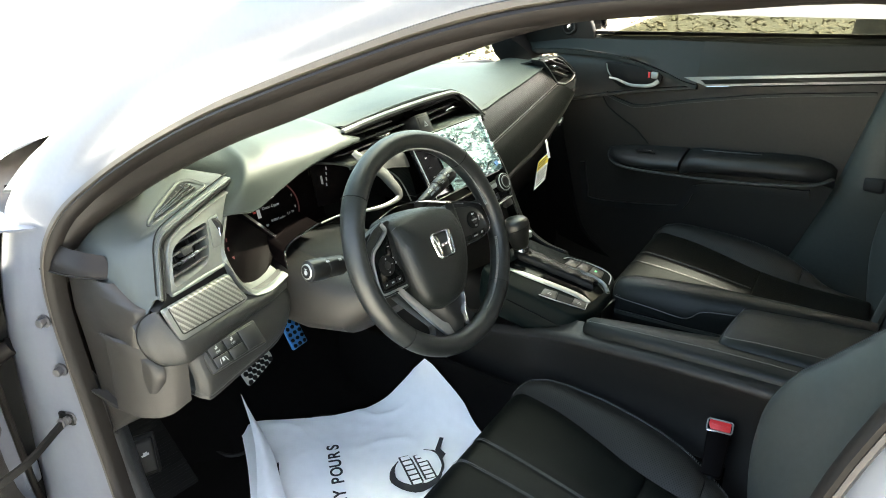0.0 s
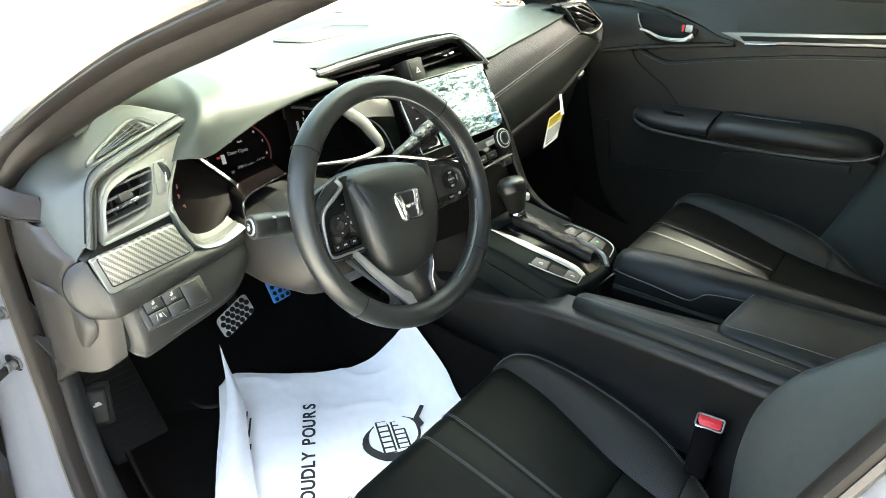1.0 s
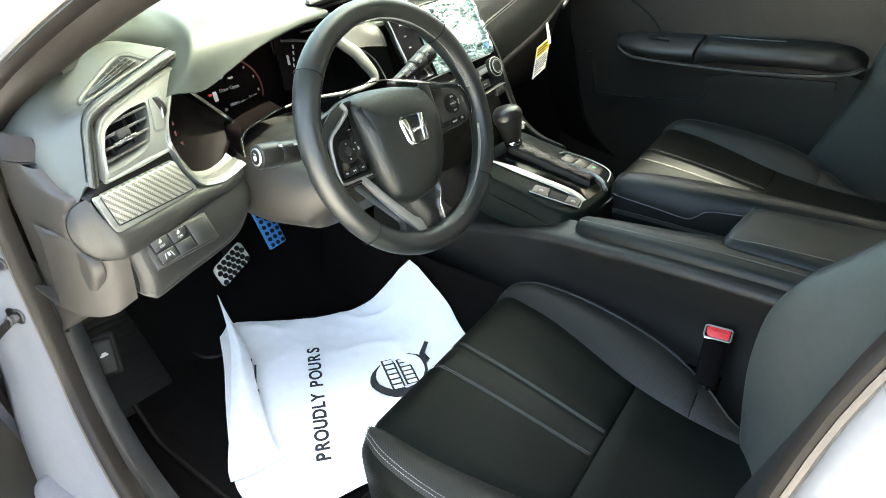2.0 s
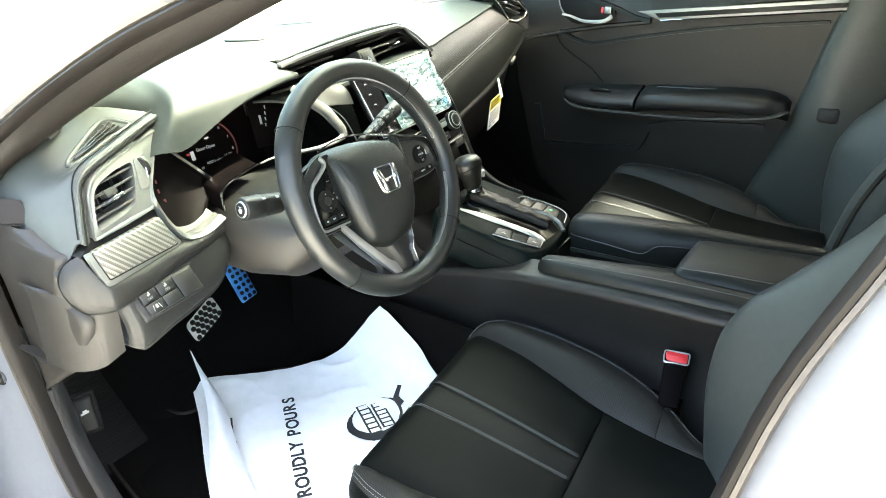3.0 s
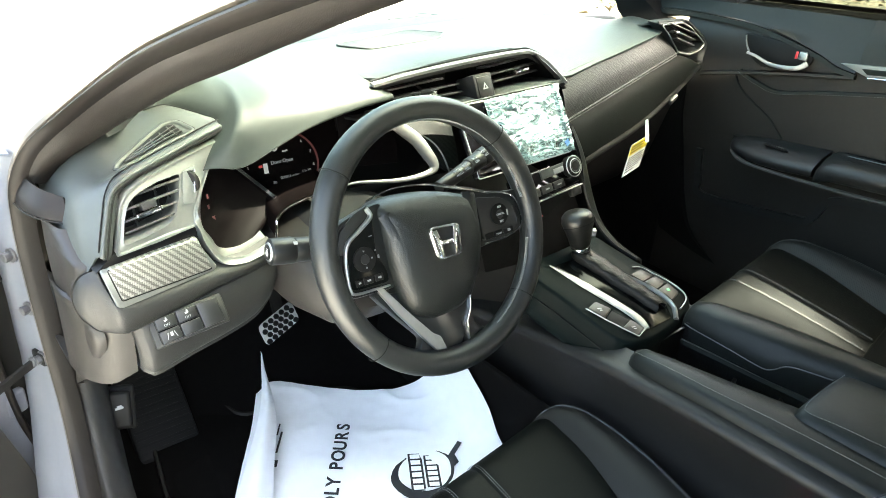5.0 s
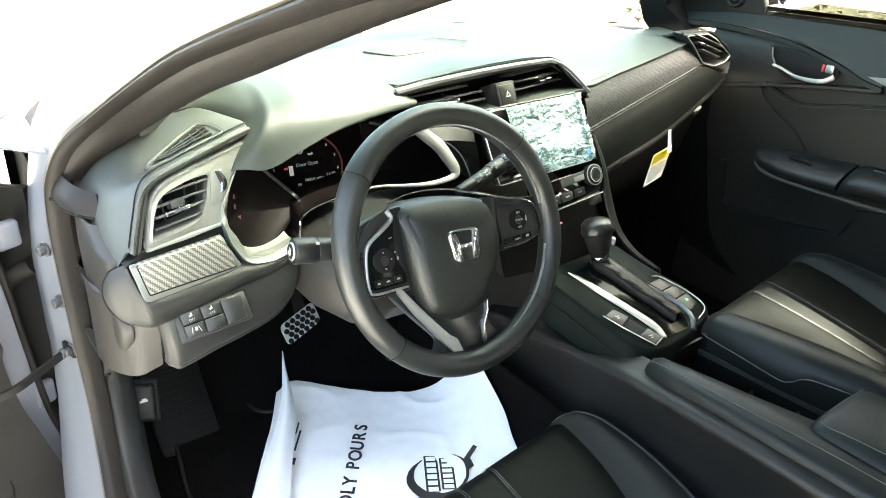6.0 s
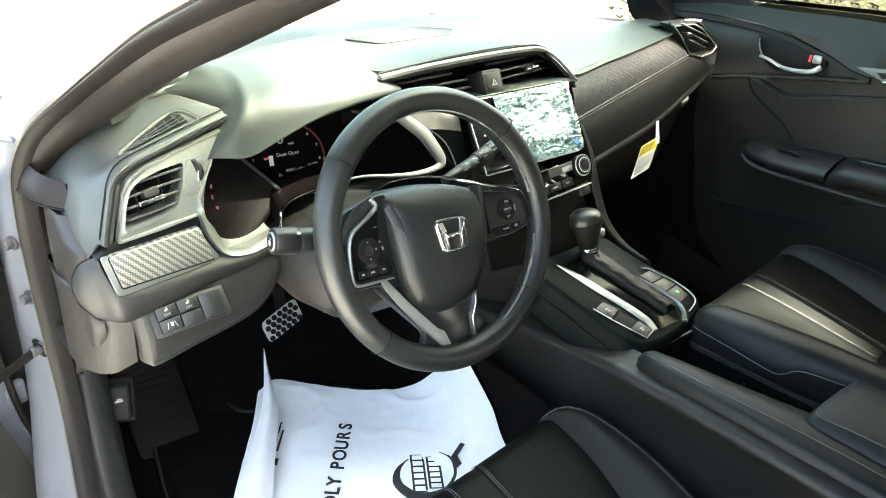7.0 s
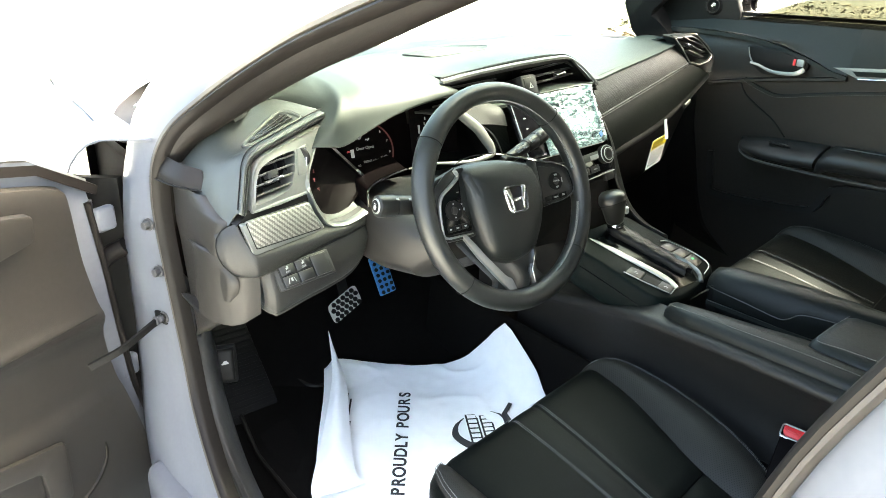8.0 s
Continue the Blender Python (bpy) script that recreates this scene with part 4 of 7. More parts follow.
            part("pictogram", box((.0022, .0022, .0004), m @ pose(.001, .0050, 0), .0), "white_ink", sw)
        elif mark == 2:
            for u, a in ((-.0042, -16), (.0058, 16)):
                part("pictogram", box((.0009, .0085, .0004), m @ pose(u, 0, 0, 0, 0, a), .0), "white_ink", sw)
            part("pictogram", box((.0034, .0052, .0004), m @ pose(.0012, .0012, 0), .0), "white_ink", sw)
    # rounded cover on the dash's side, and the foot of the pillar trim above it
    front = catmull([(-.757, .300, .889), (-.757, .246, .872), (-.758, .226, .864), (-.764, .236, .830), (-.762, .236, .800), (-.758, .216, .785), (-.757, .214, .758), (-.757, .262, .690), (-.757, .360, .618)], 4)
    back = catmull([(-.752, .42, .900), (-.752, .42, .884), (-.753, .42, .872), (-.753, .42, .850), (-.754, .42, .815), (-.754, .41, .780), (-.754, .40, .730), (-.753, .39, .660), (-.752, .38, .600)], 4)
    rows = [[a.lerp(b, f) + Vector((o, 0, 0)) for a, b in zip(front, back)] for f, o in ((0, .022), (.012, .013), (.07, .007), (.25, .001), (.6, -.002), (1, .004))]
    part("end_cap", sheet(rows, .004), "column", d, "rounded cover on the dashboard's side, toned brown-grey for warm light", sharp=70)
    part("pillar_foot", sheet(smooth_rows([[(-.776, .44, .888), (-.768, .350, .896), (-.7345, .3115, .8915)], [(-.774, .44, .905), (-.764, .352, .908), (-.7325, .318, .905)], [(-.764, .44, .928), (-.753, .362, .926), (-.7315, .330, .920)]], 4, 4), .004), "trim", d, "brown-grey foot of the pillar trim")
    part("foot_seam", sweep(catmull([(-.7785, .44, .8865), (-.7695, .350, .8945), (-.736, .3105, .890)], 5), circle(.0012, 6)), "dark", d)


M["frame_silver"] = material("satin_grey_silver_trim", (0.15, 0.158, 0.148), 0.42, 0.6, 0.06, 50)
M["pad_strip"] = material("dark_strip_plastic", (0.012, 0.0140, 0.0130), 0.42, 0, 0.08, 30, 0.2, 1300, spec=0.3)
M["grille"] = material("grey_speaker_mesh", (0.0135, 0.0150, 0.0140), 0.6, 0, 0.1, 40, 1.0, 700, spec=0.3)
M["slot_grey"] = material("grey_slot_plastic", (0.09, 0.095, 0.09), 0.45, 0, 0.08, 60, 0.2, 900)
M["piping"] = material("pale_grey_edge", (0.10, 0.102, 0.098), 0.5, 0, 0.08, 60)
M["vent_slat"] = material("vent_slat_plastic", (0.035, 0.035, 0.034), 0.35, 0, 0.08, 60)
M["switch"] = material("switch_plastic", (0.0070, 0.0075, 0.0072), 0.4, 0, 0.08, 60, spec=0.4)


def build_centre(d):
    # satin line and black lip round the centre vents
    path = catmull([(-.300, .276, 1.027), (-.214, .284, 1.034), (-.093, .288, 1.042), (.014, .290, 1.046), (.049, .289, 1.043), (.083, .281, 1.025), (.127, .268, .986)], 6)
    part("centre_trim", sweep(path, [(-.0050, -.002), (-.0045, .0018), (.0030, .0026), (.0045, -.002)], up=(0, -.4, 1)), "piping", d, "thin satin grey line round the centre vents", sharp=30)
    part("trim_line", sweep([p + Vector((-.0005, .006, .0045)) for p in path], circle(.0014, 6)), "dark", d)
    part("centre_hood", sweep([p + Vector((-.003, .004, -.007)) for p in path], [(-.034, -.004), (-.034, .004), (.003, .004), (.003, -.004)], up=(0, 0, 1)), "plastic", d)
    bm = prism([(-.31, .365, .925), (.13, .365, .925), (.13, .365, .985), (.06, .365, 1.018), (-.31, .365, 1.03)], (0, .01, 0))
    bm = prism([(.128, .27, .972), (.046, .28, 1.040), (.046, .40, 1.020), (.13, .40, .955)], (.004, 0, .002), bm=bm)
    part("vent_housing", bm, "dark", d, "dark recess of the centre vents")
    # grey sill under the vents, running over the screen
    rows = [[(-.300, .262, .958), (-.16, .262, .966), (-.05, .262, .975), (.06, .264, .984), (.122, .268, .986)],
            [(-.300, .268, .966), (-.16, .268, .974), (-.05, .268, .983), (.06, .270, .991), (.122, .274, .992)],
            [(-.300, .310, .964), (-.16, .312, .972), (-.05, .314, .980), (.06, .316, .988), (.126, .320, .985)],
            [(-.300, .365, .955), (-.16, .365, .963), (-.05, .365, .970), (.06, .365, .976), (.128, .365, .972)]]
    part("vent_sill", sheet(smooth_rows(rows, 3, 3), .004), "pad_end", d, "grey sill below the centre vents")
    for x0, x1, z0, rise in ((-.285, -.100, .974, .012), (-.046, .078, .992, .012)):
        xm = (x0 + x1) / 2
        v = part("air_vent", box((x1 - x0, .008, .062), pose(xm, .352, 1.002, -10), .002), "dark", d, "dark centre air vent with slats")
        tilt = -math.degrees(math.atan2(rise, x1 - x0))
        for i in range(3):
            w = (x1 - x0) * (1, .97, .80)[i] - .004
            part("slat", box((w, .030, .0032), pose(xm - (x1 - x0 - w) / 2, .308 + .004 * i, z0 + .0065 + i * .0125, -16, tilt, 0), .001), "vent_slat", v)
        part("vane_tab", box((.030, .010, .0062), pose(xm + .012, .292, z0 + .0200, -16, tilt, 0), .0012), "chrome", v, "silver vane tab")
        part("vane_block", box((.024, .018, .009), pose(xm + .012, .306, z0 + .0210, -16, tilt, 0), .002), "plastic", v)
    hm = frame_of((-.0715, .279, .9985), (1, .03, .05), (.06, .40, .90))
    h = part("hazard_button", box((.042, .044, .05), hm @ pose(0, 0, -.022), .004), "plastic", d, "hazard light button with a white triangle")
    part("button_face", box((.030, .034, .003), hm @ pose(-.001, -.001, .003), .0012), "switch", h)
    bm = bmesh.new()
    tri = [Vector((-.0062, -.0055, .0046)), Vector((.0062, -.0055, .0046)), Vector((0, .0058, .0046))]
    mid = sum(tri, Vector()) / 3
    for i in range(3):
        a, b = tri[i], tri[(i + 1) % 3]
        prism([hm @ p for p in (a, b, mid.lerp(b, .45), mid.lerp(a, .45))], hm.to_3x3() @ Vector((0, 0, .0006)), bm=bm)
    part("triangle", bm, "white_ink", h)
    # screen, leaning back, with its wrinkled film
    sm = frame_of((-.043, .2125, .938), (1, .03, 0.03), (0, .055, .096))
    s = part("touchscreen", box((.232, .126, .016), sm @ pose(0, 0, -.010), .006, 3), "gloss", d, "gloss black touch screen under crumpled protective film")
    part("bezel_line", sweep(rounded([sm @ Vector((u, v, -.003)) for u, v in ((-.113, -.060), (-.1165, .063), (.1165, .063), (.1165, -.063), (-.113, -.063))], .010), circle(.0011, 6), True, up=sm.to_3x3() @ Vector((0, 0, 1))), "silver", s, "thin satin edge of the screen")
    bm = bmesh.new()
    nx, ny = 70, 44
    vs = []
    for j in range(ny + 1):
        row = []
        for i in range(nx + 1):
            u, v = -.060 + .178 * i / nx, -.062 + .122 * j / ny
            e = min(i, nx - i, j, ny - j) / 4
            q = Vector((u * 34 + v * 22, v * 120 - u * 60, 1.3))
            w = .0030 * (1 - abs(noise.noise(q)) * 2) ** 3 + .0016 * (1 - abs(noise.noise(q * 2.3 + Vector((4, 1, 0)))) * 2) ** 3
            edge = .006 * noise.noise(Vector((v * 60, 0, 2))) if i == nx else 0
            row.append(bm.verts.new(sm @ Vector((u + edge, v, .0012 + w * min(1, e) + (.0035 if i > nx - 6 else 0)))))
        vs.append(row)
    for j in range(ny):
        for i in range(nx):
            bm.faces.new((vs[j][i], vs[j][i + 1], vs[j + 1][i + 1], vs[j + 1][i]))
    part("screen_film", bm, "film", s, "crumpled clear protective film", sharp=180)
    part("film_tab", box((.012, .010, .0008), sm @ pose(.100, -.046, .006, 0, 0, 20), .0), "blue", s, "small blue pull tab")
    for k in range(5):
        part("key_mark", box((.006, .0022, .0006), sm @ pose(-.094, .040 - .020 * k, -.0015), 0), "white_ink", s)
    # climate panel: upper satin bar with the knob, button row, lower bright line
    cm = frame_of((.020, .1715, .8480), (1, .03, .09), (.0, .43, .90))
    c = part("climate_panel", box((.150, .052, .030), cm @ pose(-.012, -.004, -.017), .004), "gloss", d, "gloss black climate panel")
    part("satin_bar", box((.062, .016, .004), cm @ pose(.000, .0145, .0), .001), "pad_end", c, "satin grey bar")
    part("bar_window", box((.026, .009, .003), cm @ pose(.012, .0125, .0016), .001), "white_ink", c, "pale display window")
    km = cm @ pose(.043, .010, .006)
    k = part("knob", cyl(.0195, .0165, .016, km, 32, .002), "dark", c, "round control knob")
    for r, h, mat in ((.0185, .0060, "silver"), (.0128, .0088, "silver"), (.0095, .0088, "plastic")):
        part("knob_ring", sweep([km @ Vector((r * math.cos(a), r * math.sin(a), h - .001)) for a in [2 * math.pi * q / 32 for q in range(32)]], circle(.0011, 6), True, up=km.to_3x3() @ Vector((0, 0, 1))), mat, k, "satin ring")
    for i in range(3):
        b = part("button", box((.028, .014, .003), cm @ pose(-.056 + i * .031, -.0115, .0), .001), "switch", c)
        part("mark", box((.010, .0026, .0006), cm @ pose(-.056 + i * .031, -.0115, .0018), 0), "white_ink", b)
    part("amber_mark", box((.005, .0016, .0006), cm @ pose(-.055, -.0050, .0020), 0), "yellow", c)
    part("lower_line", box((.150, .0022, .004), cm @ pose(-.012, -.0275, .0), .0008), "silver", c, "bright lower edge of the climate panel")
    part("heater_switch", box((.026, .016, .012), cm @ pose(.048, -.0365, -.008), .003), "switch", c, "small switch below the panel")
    part("socket_light", box((.010, .004, .002), pose(-.030, .150, .795, 20, -10, 0), 0), "lit_red", c, "small red lit mark")
    # carbon-look infill and the bright arc between the instruments and the screen
    rows = [[(-.222, .262, .948), (-.185, .266, .955), (-.150, .268, .950)], [(-.200, .252, .922), (-.172, .256, .925), (-.146, .254, .916)], [(-.184, .240, .884), (-.165, .240, .880), (-.146, .238, .872)]]
    part("carbon_infill", sheet(smooth_rows(rows, 4, 4), .003), "carbon_dark", d, "dark carbon-look infill beside the screen")
    part("infill_arc", sweep(catmull([(-.222, .252, .944), (-.205, .249, .933), (-.190, .245, .918), (-.180, .239, .898), (-.173, .230, .872)], 5), circle(.0014, 6)), "silver", d, "thin silver arc")
    # console flank from the dash down to the tunnel
    rows = [[(.083, .205, .925), (.104, .188, .867), (.119, .176, .800), (.132, .150, .745), (.139, .110, .716), (.150, .060, .702)],
            [(.120, .235, .915), (.142, .222, .865), (.158, .205, .80), (.166, .175, .735), (.168, .125, .700), (.172, .060, .684)],
            [(.150, .330, .93), (.165, .330, .85), (.180, .32, .76), (.188, .28, .66), (.190, .20, .60), (.192, .08, .58)]]
    part("stack_flank", sheet(smooth_rows(rows, 4, 4), .004), "flank_green", d, "smooth dark flank of the centre stack")
    part("stack_pocket", prism([(-.15, .19, .80), (.10, .19, .80), (.15, .17, .68), (-.10, .20, .68)], (0, .16, .02)), "dark", d)


M["flank_green"] = material("smooth_dark_flank_plastic", (0.0060, 0.0078, 0.0073), 0.42, 0, 0.10, 40, 0.2, 1000, spec=0.2)


def build_right(d):
    def edge(a, b, n):
        return [Vector(a).lerp(Vector(b), i / n) for i in range(n + 1)]
    # hollow carbon-look band between the pad's overhang and a double bright line
    t0, t1 = (.128, .276, .990), (.525, .346, 1.034)
    b0, b1 = (.112, .248, .916), (.566, .333, .988)
    m0, m1 = (.122, .258, .952), (.548, .340, 1.010)
    bm = sheet(smooth_rows([[p + Vector((0, .016, .002)) for p in edge(t0, t1, 8)], [p + Vector((0, .010, -.006)) for p in edge(t0, t1, 8)], [p + Vector((0, .004, 0)) for p in edge(m0, m1, 8)], edge(b0, b1, 8)], 1, 4), .004)
    part("trim_band", bm, "carbon_dark", d, "dark carbon-look trim band above the glove box")
    for dz, r, mat in ((.0020, .0014, "ledge_line"), (-.0016, .0010, "dark"), (-.0040, .0010, "ledge_line")):
        part("band_line", sweep([p + Vector((0, -.002, dz)) for p in edge(b0, b1, 6)], circle(r, 6)), mat, d, "thin satin silver line")
    # glove box door with a shut line and a lower lip
    rows = [edge((.112, .248, .910), (.575, .335, .982), 10), edge((.122, .238, .890), (.620, .333, .970), 10), edge((.140, .232, .865), (.660, .333, .955), 10), edge((.160, .231, .842), (.702, .340, .958), 10)]
    rows[3] = [Vector(p) for p in catmull([(.160, .231, .840), (.248, .247, .853), (.358, .267, .868), (.464, .289, .891), (.586, .316, .927), (.690, .344, .957)], 2)]
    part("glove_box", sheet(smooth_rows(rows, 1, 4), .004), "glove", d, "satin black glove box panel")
    low = rows[3]
    part("glove_gap", sweep([p + Vector((0, .004, -.003)) for p in low], circle(.0030, 6)), "dark", d)
    lip = [[p + Vector((.004, .004, -.006)) for p in low], [p + Vector((.008, .001, -.013)) for p in low], [p + Vector((.012, .006, -.022)) for p in low], [p + Vector((.014, .030, -.034)) for p in low]]
    part("glove_lip", sheet(smooth_rows(lip, 1, 3), .004), "lip_dark", d, "rounded lip below the glove box")
    part("glove_latch", box((.034, .008, .012), pose(.540, .300, .893, 10, -18, 12), .003), "pad_end", d, "pale glove box latch")
    rows = [edge((.20, .275, .795), (.70, .385, .915), 8), edge((.22, .33, .72), (.72, .43, .80), 8), edge((.235, .40, .64), (.73, .47, .68), 8), edge((.23, .52, .56), (.74, .56, .58), 8)]
    part("lower_dash", sheet(rows, .004), "dark", d, "dark lower dash over the passenger footwell")
    # passenger side air vent
    out = [(.498, .348, 1.056), (.594, .356, 1.055), (.638, .356, 1.040), (.714, .354, .994), (.692, .350, .980), (.632, .341, .975), (.572, .336, .986), (.525, .342, 1.033)]
    ring = rounded(out, .008)
    mid = sum(ring, Vector()) / len(ring)

    def scaled(f, dy):
        return [mid + (p - mid) * f + Vector((0, dy, 0)) for p in ring]
    v = part("air_vent", soften(loft([scaled(1.04, .030), scaled(1.02, .002), scaled(.96, -.002), scaled(.84, .000), scaled(.80, .022)], True, False), .0008), "pad", d, "passenger side air vent with dark slats")
    part("vent_edge", sweep(scaled(.90, -.0025), circle(.0014, 6), True, up=(0, 1, 0)), "silver", v, "thin bright edge")
    part("vent_opening", prism(scaled(.82, .021), (0, .003, 0)), "dark", v)
    for i in range(3):
        part("slat", box((.120 - .020 * i, .014, .0026), pose(.598 + .008 * i, .352, 1.036 - .015 * i, -20, 16, 0), .0008), "vent_slat", v)
    part("vane_tab", box((.024, .010, .005), pose(.572, .344, 1.030, -20, 16, 0), .001), "chrome", v, "silver vane tab")
    rows = [[(.50, .350, 1.060), (.60, .358, 1.058), (.650, .358, 1.042), (.722, .358, .996), (.726, .356, .95)],
            [(.52, .42, 1.040), (.62, .44, 1.036), (.68, .45, 1.026), (.745, .45, .985), (.765, .42, .94)],
            [(.56, .50, 1.020), (.64, .54, 1.018), (.70, .56, 1.010), (.77, .56, .978), (.79, .54, .93)]]
    part("dash_end", sheet(smooth_rows(rows, 4, 4), .004), "pad", d)


M["lip_dark"] = material("dark_satin_lip_plastic", (0.010, 0.011, 0.0105), 0.40, 0, 0.10, 40, 0.2, 1000, spec=0.4)


M["carbon_dark"] = weave("dark_carbon_twill", (0.0018, 0.0025, 0.0021), (0.0064, 0.0086, 0.0074), 0.0023, 0.38, 0.0, 0.0, 0.2)


# ---- steering ----
WHEEL = frame_of((-.367, .018, .898), (1, 0, 0), (0, .407, .914))


def build_steering_wheel():
    w = thing("steering_wheel", "black leather steering wheel with silver spoke trim and white stitching", "steering wheel", WHEEL.translation[:])
    n = 96
    up = WHEEL.to_3x3() @ Vector((0, 0, 1))

    def P(u, v, h=0.0):
        return WHEEL @ Vector((u, v, h))

    def slab(name, pts, h0, h1, mat, bevel=.002, r=.006, parent=None, label="", lean=0.0):
        """A flat piece of the wheel between two heights above its plane."""
        q = rounded([P(u, v, h0 + lean * v) for u, v in pts], r, 4)
        return part(name, prism(q, up * (h1 - h0), bevel), mat, parent or w, label)
    rings = []
    for i in range(n):
        a = 2 * math.pi * i / n
        ca, sa = math.cos(a), math.sin(a)
        # thicker where the thumbs rest and at the flat foot
        grip = 1 + .10 * math.exp(-((math.degrees(a) - 40) / 16) ** 2) + .10 * math.exp(-((math.degrees(a) - 140) / 16) ** 2) + .06 * math.exp(-((math.degrees(a) - 270) / 30) ** 2)
        R = .1625
        rings.append([P((R + .0158 * grip * math.cos(b)) * ca, .003 + (R + .0158 * grip * math.cos(b)) * sa, .0178 * grip * math.sin(b)) for b in [2 * math.pi * k / 20 for k in range(20)]])
    rim = part("rim", loft(rings, True, False, True), "rim", w, "smooth black leather rim", sharp=180)
    for a in (141.5, 42.5, 222.5, 316.5):
        c, s = math.cos(radians(a)), math.sin(radians(a))
        g = 1.10 if a < 180 else 1.015
        bm = sweep([P((.1635 + .0166 * g * math.cos(b)) * c, .003 + (.1635 + .0166 * g * math.cos(b)) * s, .0179 * g * math.sin(b)) for b in [2 * math.pi * k / 20 for k in range(20)]], circle(.0008, 5), True, up=(0.2, .9, .3))
        part("seam", bm, "dark", rim)

    def arc_stitch(a0, a1, step=1.15):
        """Crossed lacing along the inner side of the rim."""
        k = int(abs(a1 - a0) / step)
        bm = bmesh.new()
        for i in range(k):
            a, b = radians(a0 + (a1 - a0) * i / k), radians(a0 + (a1 - a0) * (i + .8) / k)
            for f, g in ((-.0022, .0030), (.0030, -.0022)):
                p = P((.1478 - .0004) * math.cos(a), .003 + .1478 * math.sin(a), .0065 + f)
                q = P((.1478 - .0004) * math.cos(b), .003 + .1478 * math.sin(b), .0065 + g)
                bm = sweep([p, q], circle(.00062, 4), up=up, bm=bm)
        part("stitching", bm, "stitch", rim, "pale crossed stitching")
    arc_stitch(8, 108)
    arc_stitch(-66, -14)
    # padded airbag cover
    outline = [(-.081, .060), (-.048, .0665), (.004, .0620), (.049, .0500), (.064, .038), (.067, .008), (.057, -.036), (.037, -.072), (.013, -.093), (-.022, -.0985), (-.045, -.0930), (-.066, -.078), (-.076, -.052), (-.081, -.02), (-.082, .017), (-.083, .042)]
    outline = [(p.x, p.y) for p in catmull([(u, v, 0) for u, v in outline], 4, True)]
    cu, cv = -.008, -.016
    rings = []
    for f, h in ((.99, -.030), (1.0, -.012), (.99, -.002), (.95, .009), (.88, .0155), (.74, .0205), (.5, .0235), (.25, .0245), (.02, .025)):
        rings.append([P(cu + (u - cu) * f, cv + (v - cv) * f, h - .012 * max(0, (v - cv) * f / .08) ** 2) for u, v in outline])
    part("airbag_cover", loft(rings), "wheel_plastic", w, "grained black airbag cover", sharp=60)
    for s in (-1, 1):
        path = catmull([P(cu + s * .066, .048, .0065), P(cu + s * .056, .010, .0150), P(cu + s * .036, -.05, .0170), P(cu + s * .026, -.080, .0100)], 6)
        part("cover_crease", sweep(path, [(-.011, -.003), (-.004, .0022), (.003, .0022), (.010, -.003)], up=up), "wheel_plastic", w, "raised flute of the cover")
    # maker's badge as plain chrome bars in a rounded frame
    fr = rounded([P(-.0290, .0175, .0235), P(.0170, .0150, .0235), P(.0125, -.0235, .0245), P(-.0240, -.0215, .0245)], .008, 5)
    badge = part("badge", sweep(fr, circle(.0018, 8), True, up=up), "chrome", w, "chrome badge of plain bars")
    for s in (-1, 1):
        c = -.006
        part("bar", prism([P(c + s * .0200, .0145, .0240), P(c + s * .0130, .0145, .0240), P(c + s * .0085, -.002, .0246), P(c + s * .0080, -.0205, .0246), P(c + s * .0140, -.0205, .0246), P(c + s * .0155, -.002, .0246)], up * .0022, .0005), "chrome", badge)
    part("bar", prism([P(-.0150, -.0005, .0244), P(.0030, -.0005, .0244), P(.0023, -.0060, .0246), P(-.0143, -.0060, .0246)], up * .002, .0005), "chrome", badge)
    nm = WHEEL @ pose(-.007, -.040, .0232)
    lettering("embossed_letters", "SRS", .008, nm, "dark", w)
    lettering("embossed_letters", "AIRBAG", .008, nm @ pose(0, -.009, -.0008), "dark", w)
    # side spokes behind the button pods
    slab("spoke", [(-.070, .064), (-.100, .060), (-.136, .050), (-.158, .030), (-.158, -.028), (-.140, -.042), (-.072, -.044)], -.018, -.002, "wheel_plastic", .004, .012)
    slab("spoke", [(.055, .050), (.113, .038), (.158, .034), (.160, -.016), (.134, -.024), (.055, -.030)], -.018, -.002, "wheel_plastic", .004, .010)
    pl = slab("button_pod", [(-.093, .046), (-.131, .0235), (-.1385, .008), (-.1415, -.026), (-.135, -.031), (-.088, -.0325), (-.088, -.018), (-.098, .006)], -.002, .005, "gate", .0012, .005, None, "gloss black button pod")
    pr = slab("button_pod", [(.068, .0385), (.112, .0305), (.130, .0170), (.1360, -.0070), (.1275, -.0165), (.070, -.0215)], -.004, .003, "switch", .0012, .006, None, "dark grey button pod")
    # silver blade round the driver's left pod and the bright line over the hub
    blade = catmull([P(-.0985, .0600, .0050), P(-.0955, .0490, .006), P(-.1130, .0370, .006), P(-.1310, .0262, .006), P(-.1395, .0090, .006), P(-.1428, -.0260, .006), P(-.1360, -.0350, .006), P(-.110, -.0365, .005), P(-.0870, -.0375, .003)], 5)
    k = len(blade)
    part("pod_trim", sweep(blade, [(-.0030, -.004), (-.0026, .0008), (0, .0018), (.0026, .0008), (.0030, -.004)], up=up, scale=[1.0 - .6 * i / k for i in range(k)]), "silver", pl, "bright silver blade round the pod")
    part("pod_face", prism([P(u, v, -.001) for u, v in ((-.094, .064), (-.116, .056), (-.138, .040), (-.148, .018), (-.140, .012), (-.131, .0265), (-.095, .047), (-.099, .059))], up * .004, .001), "wheel_plastic", pl)
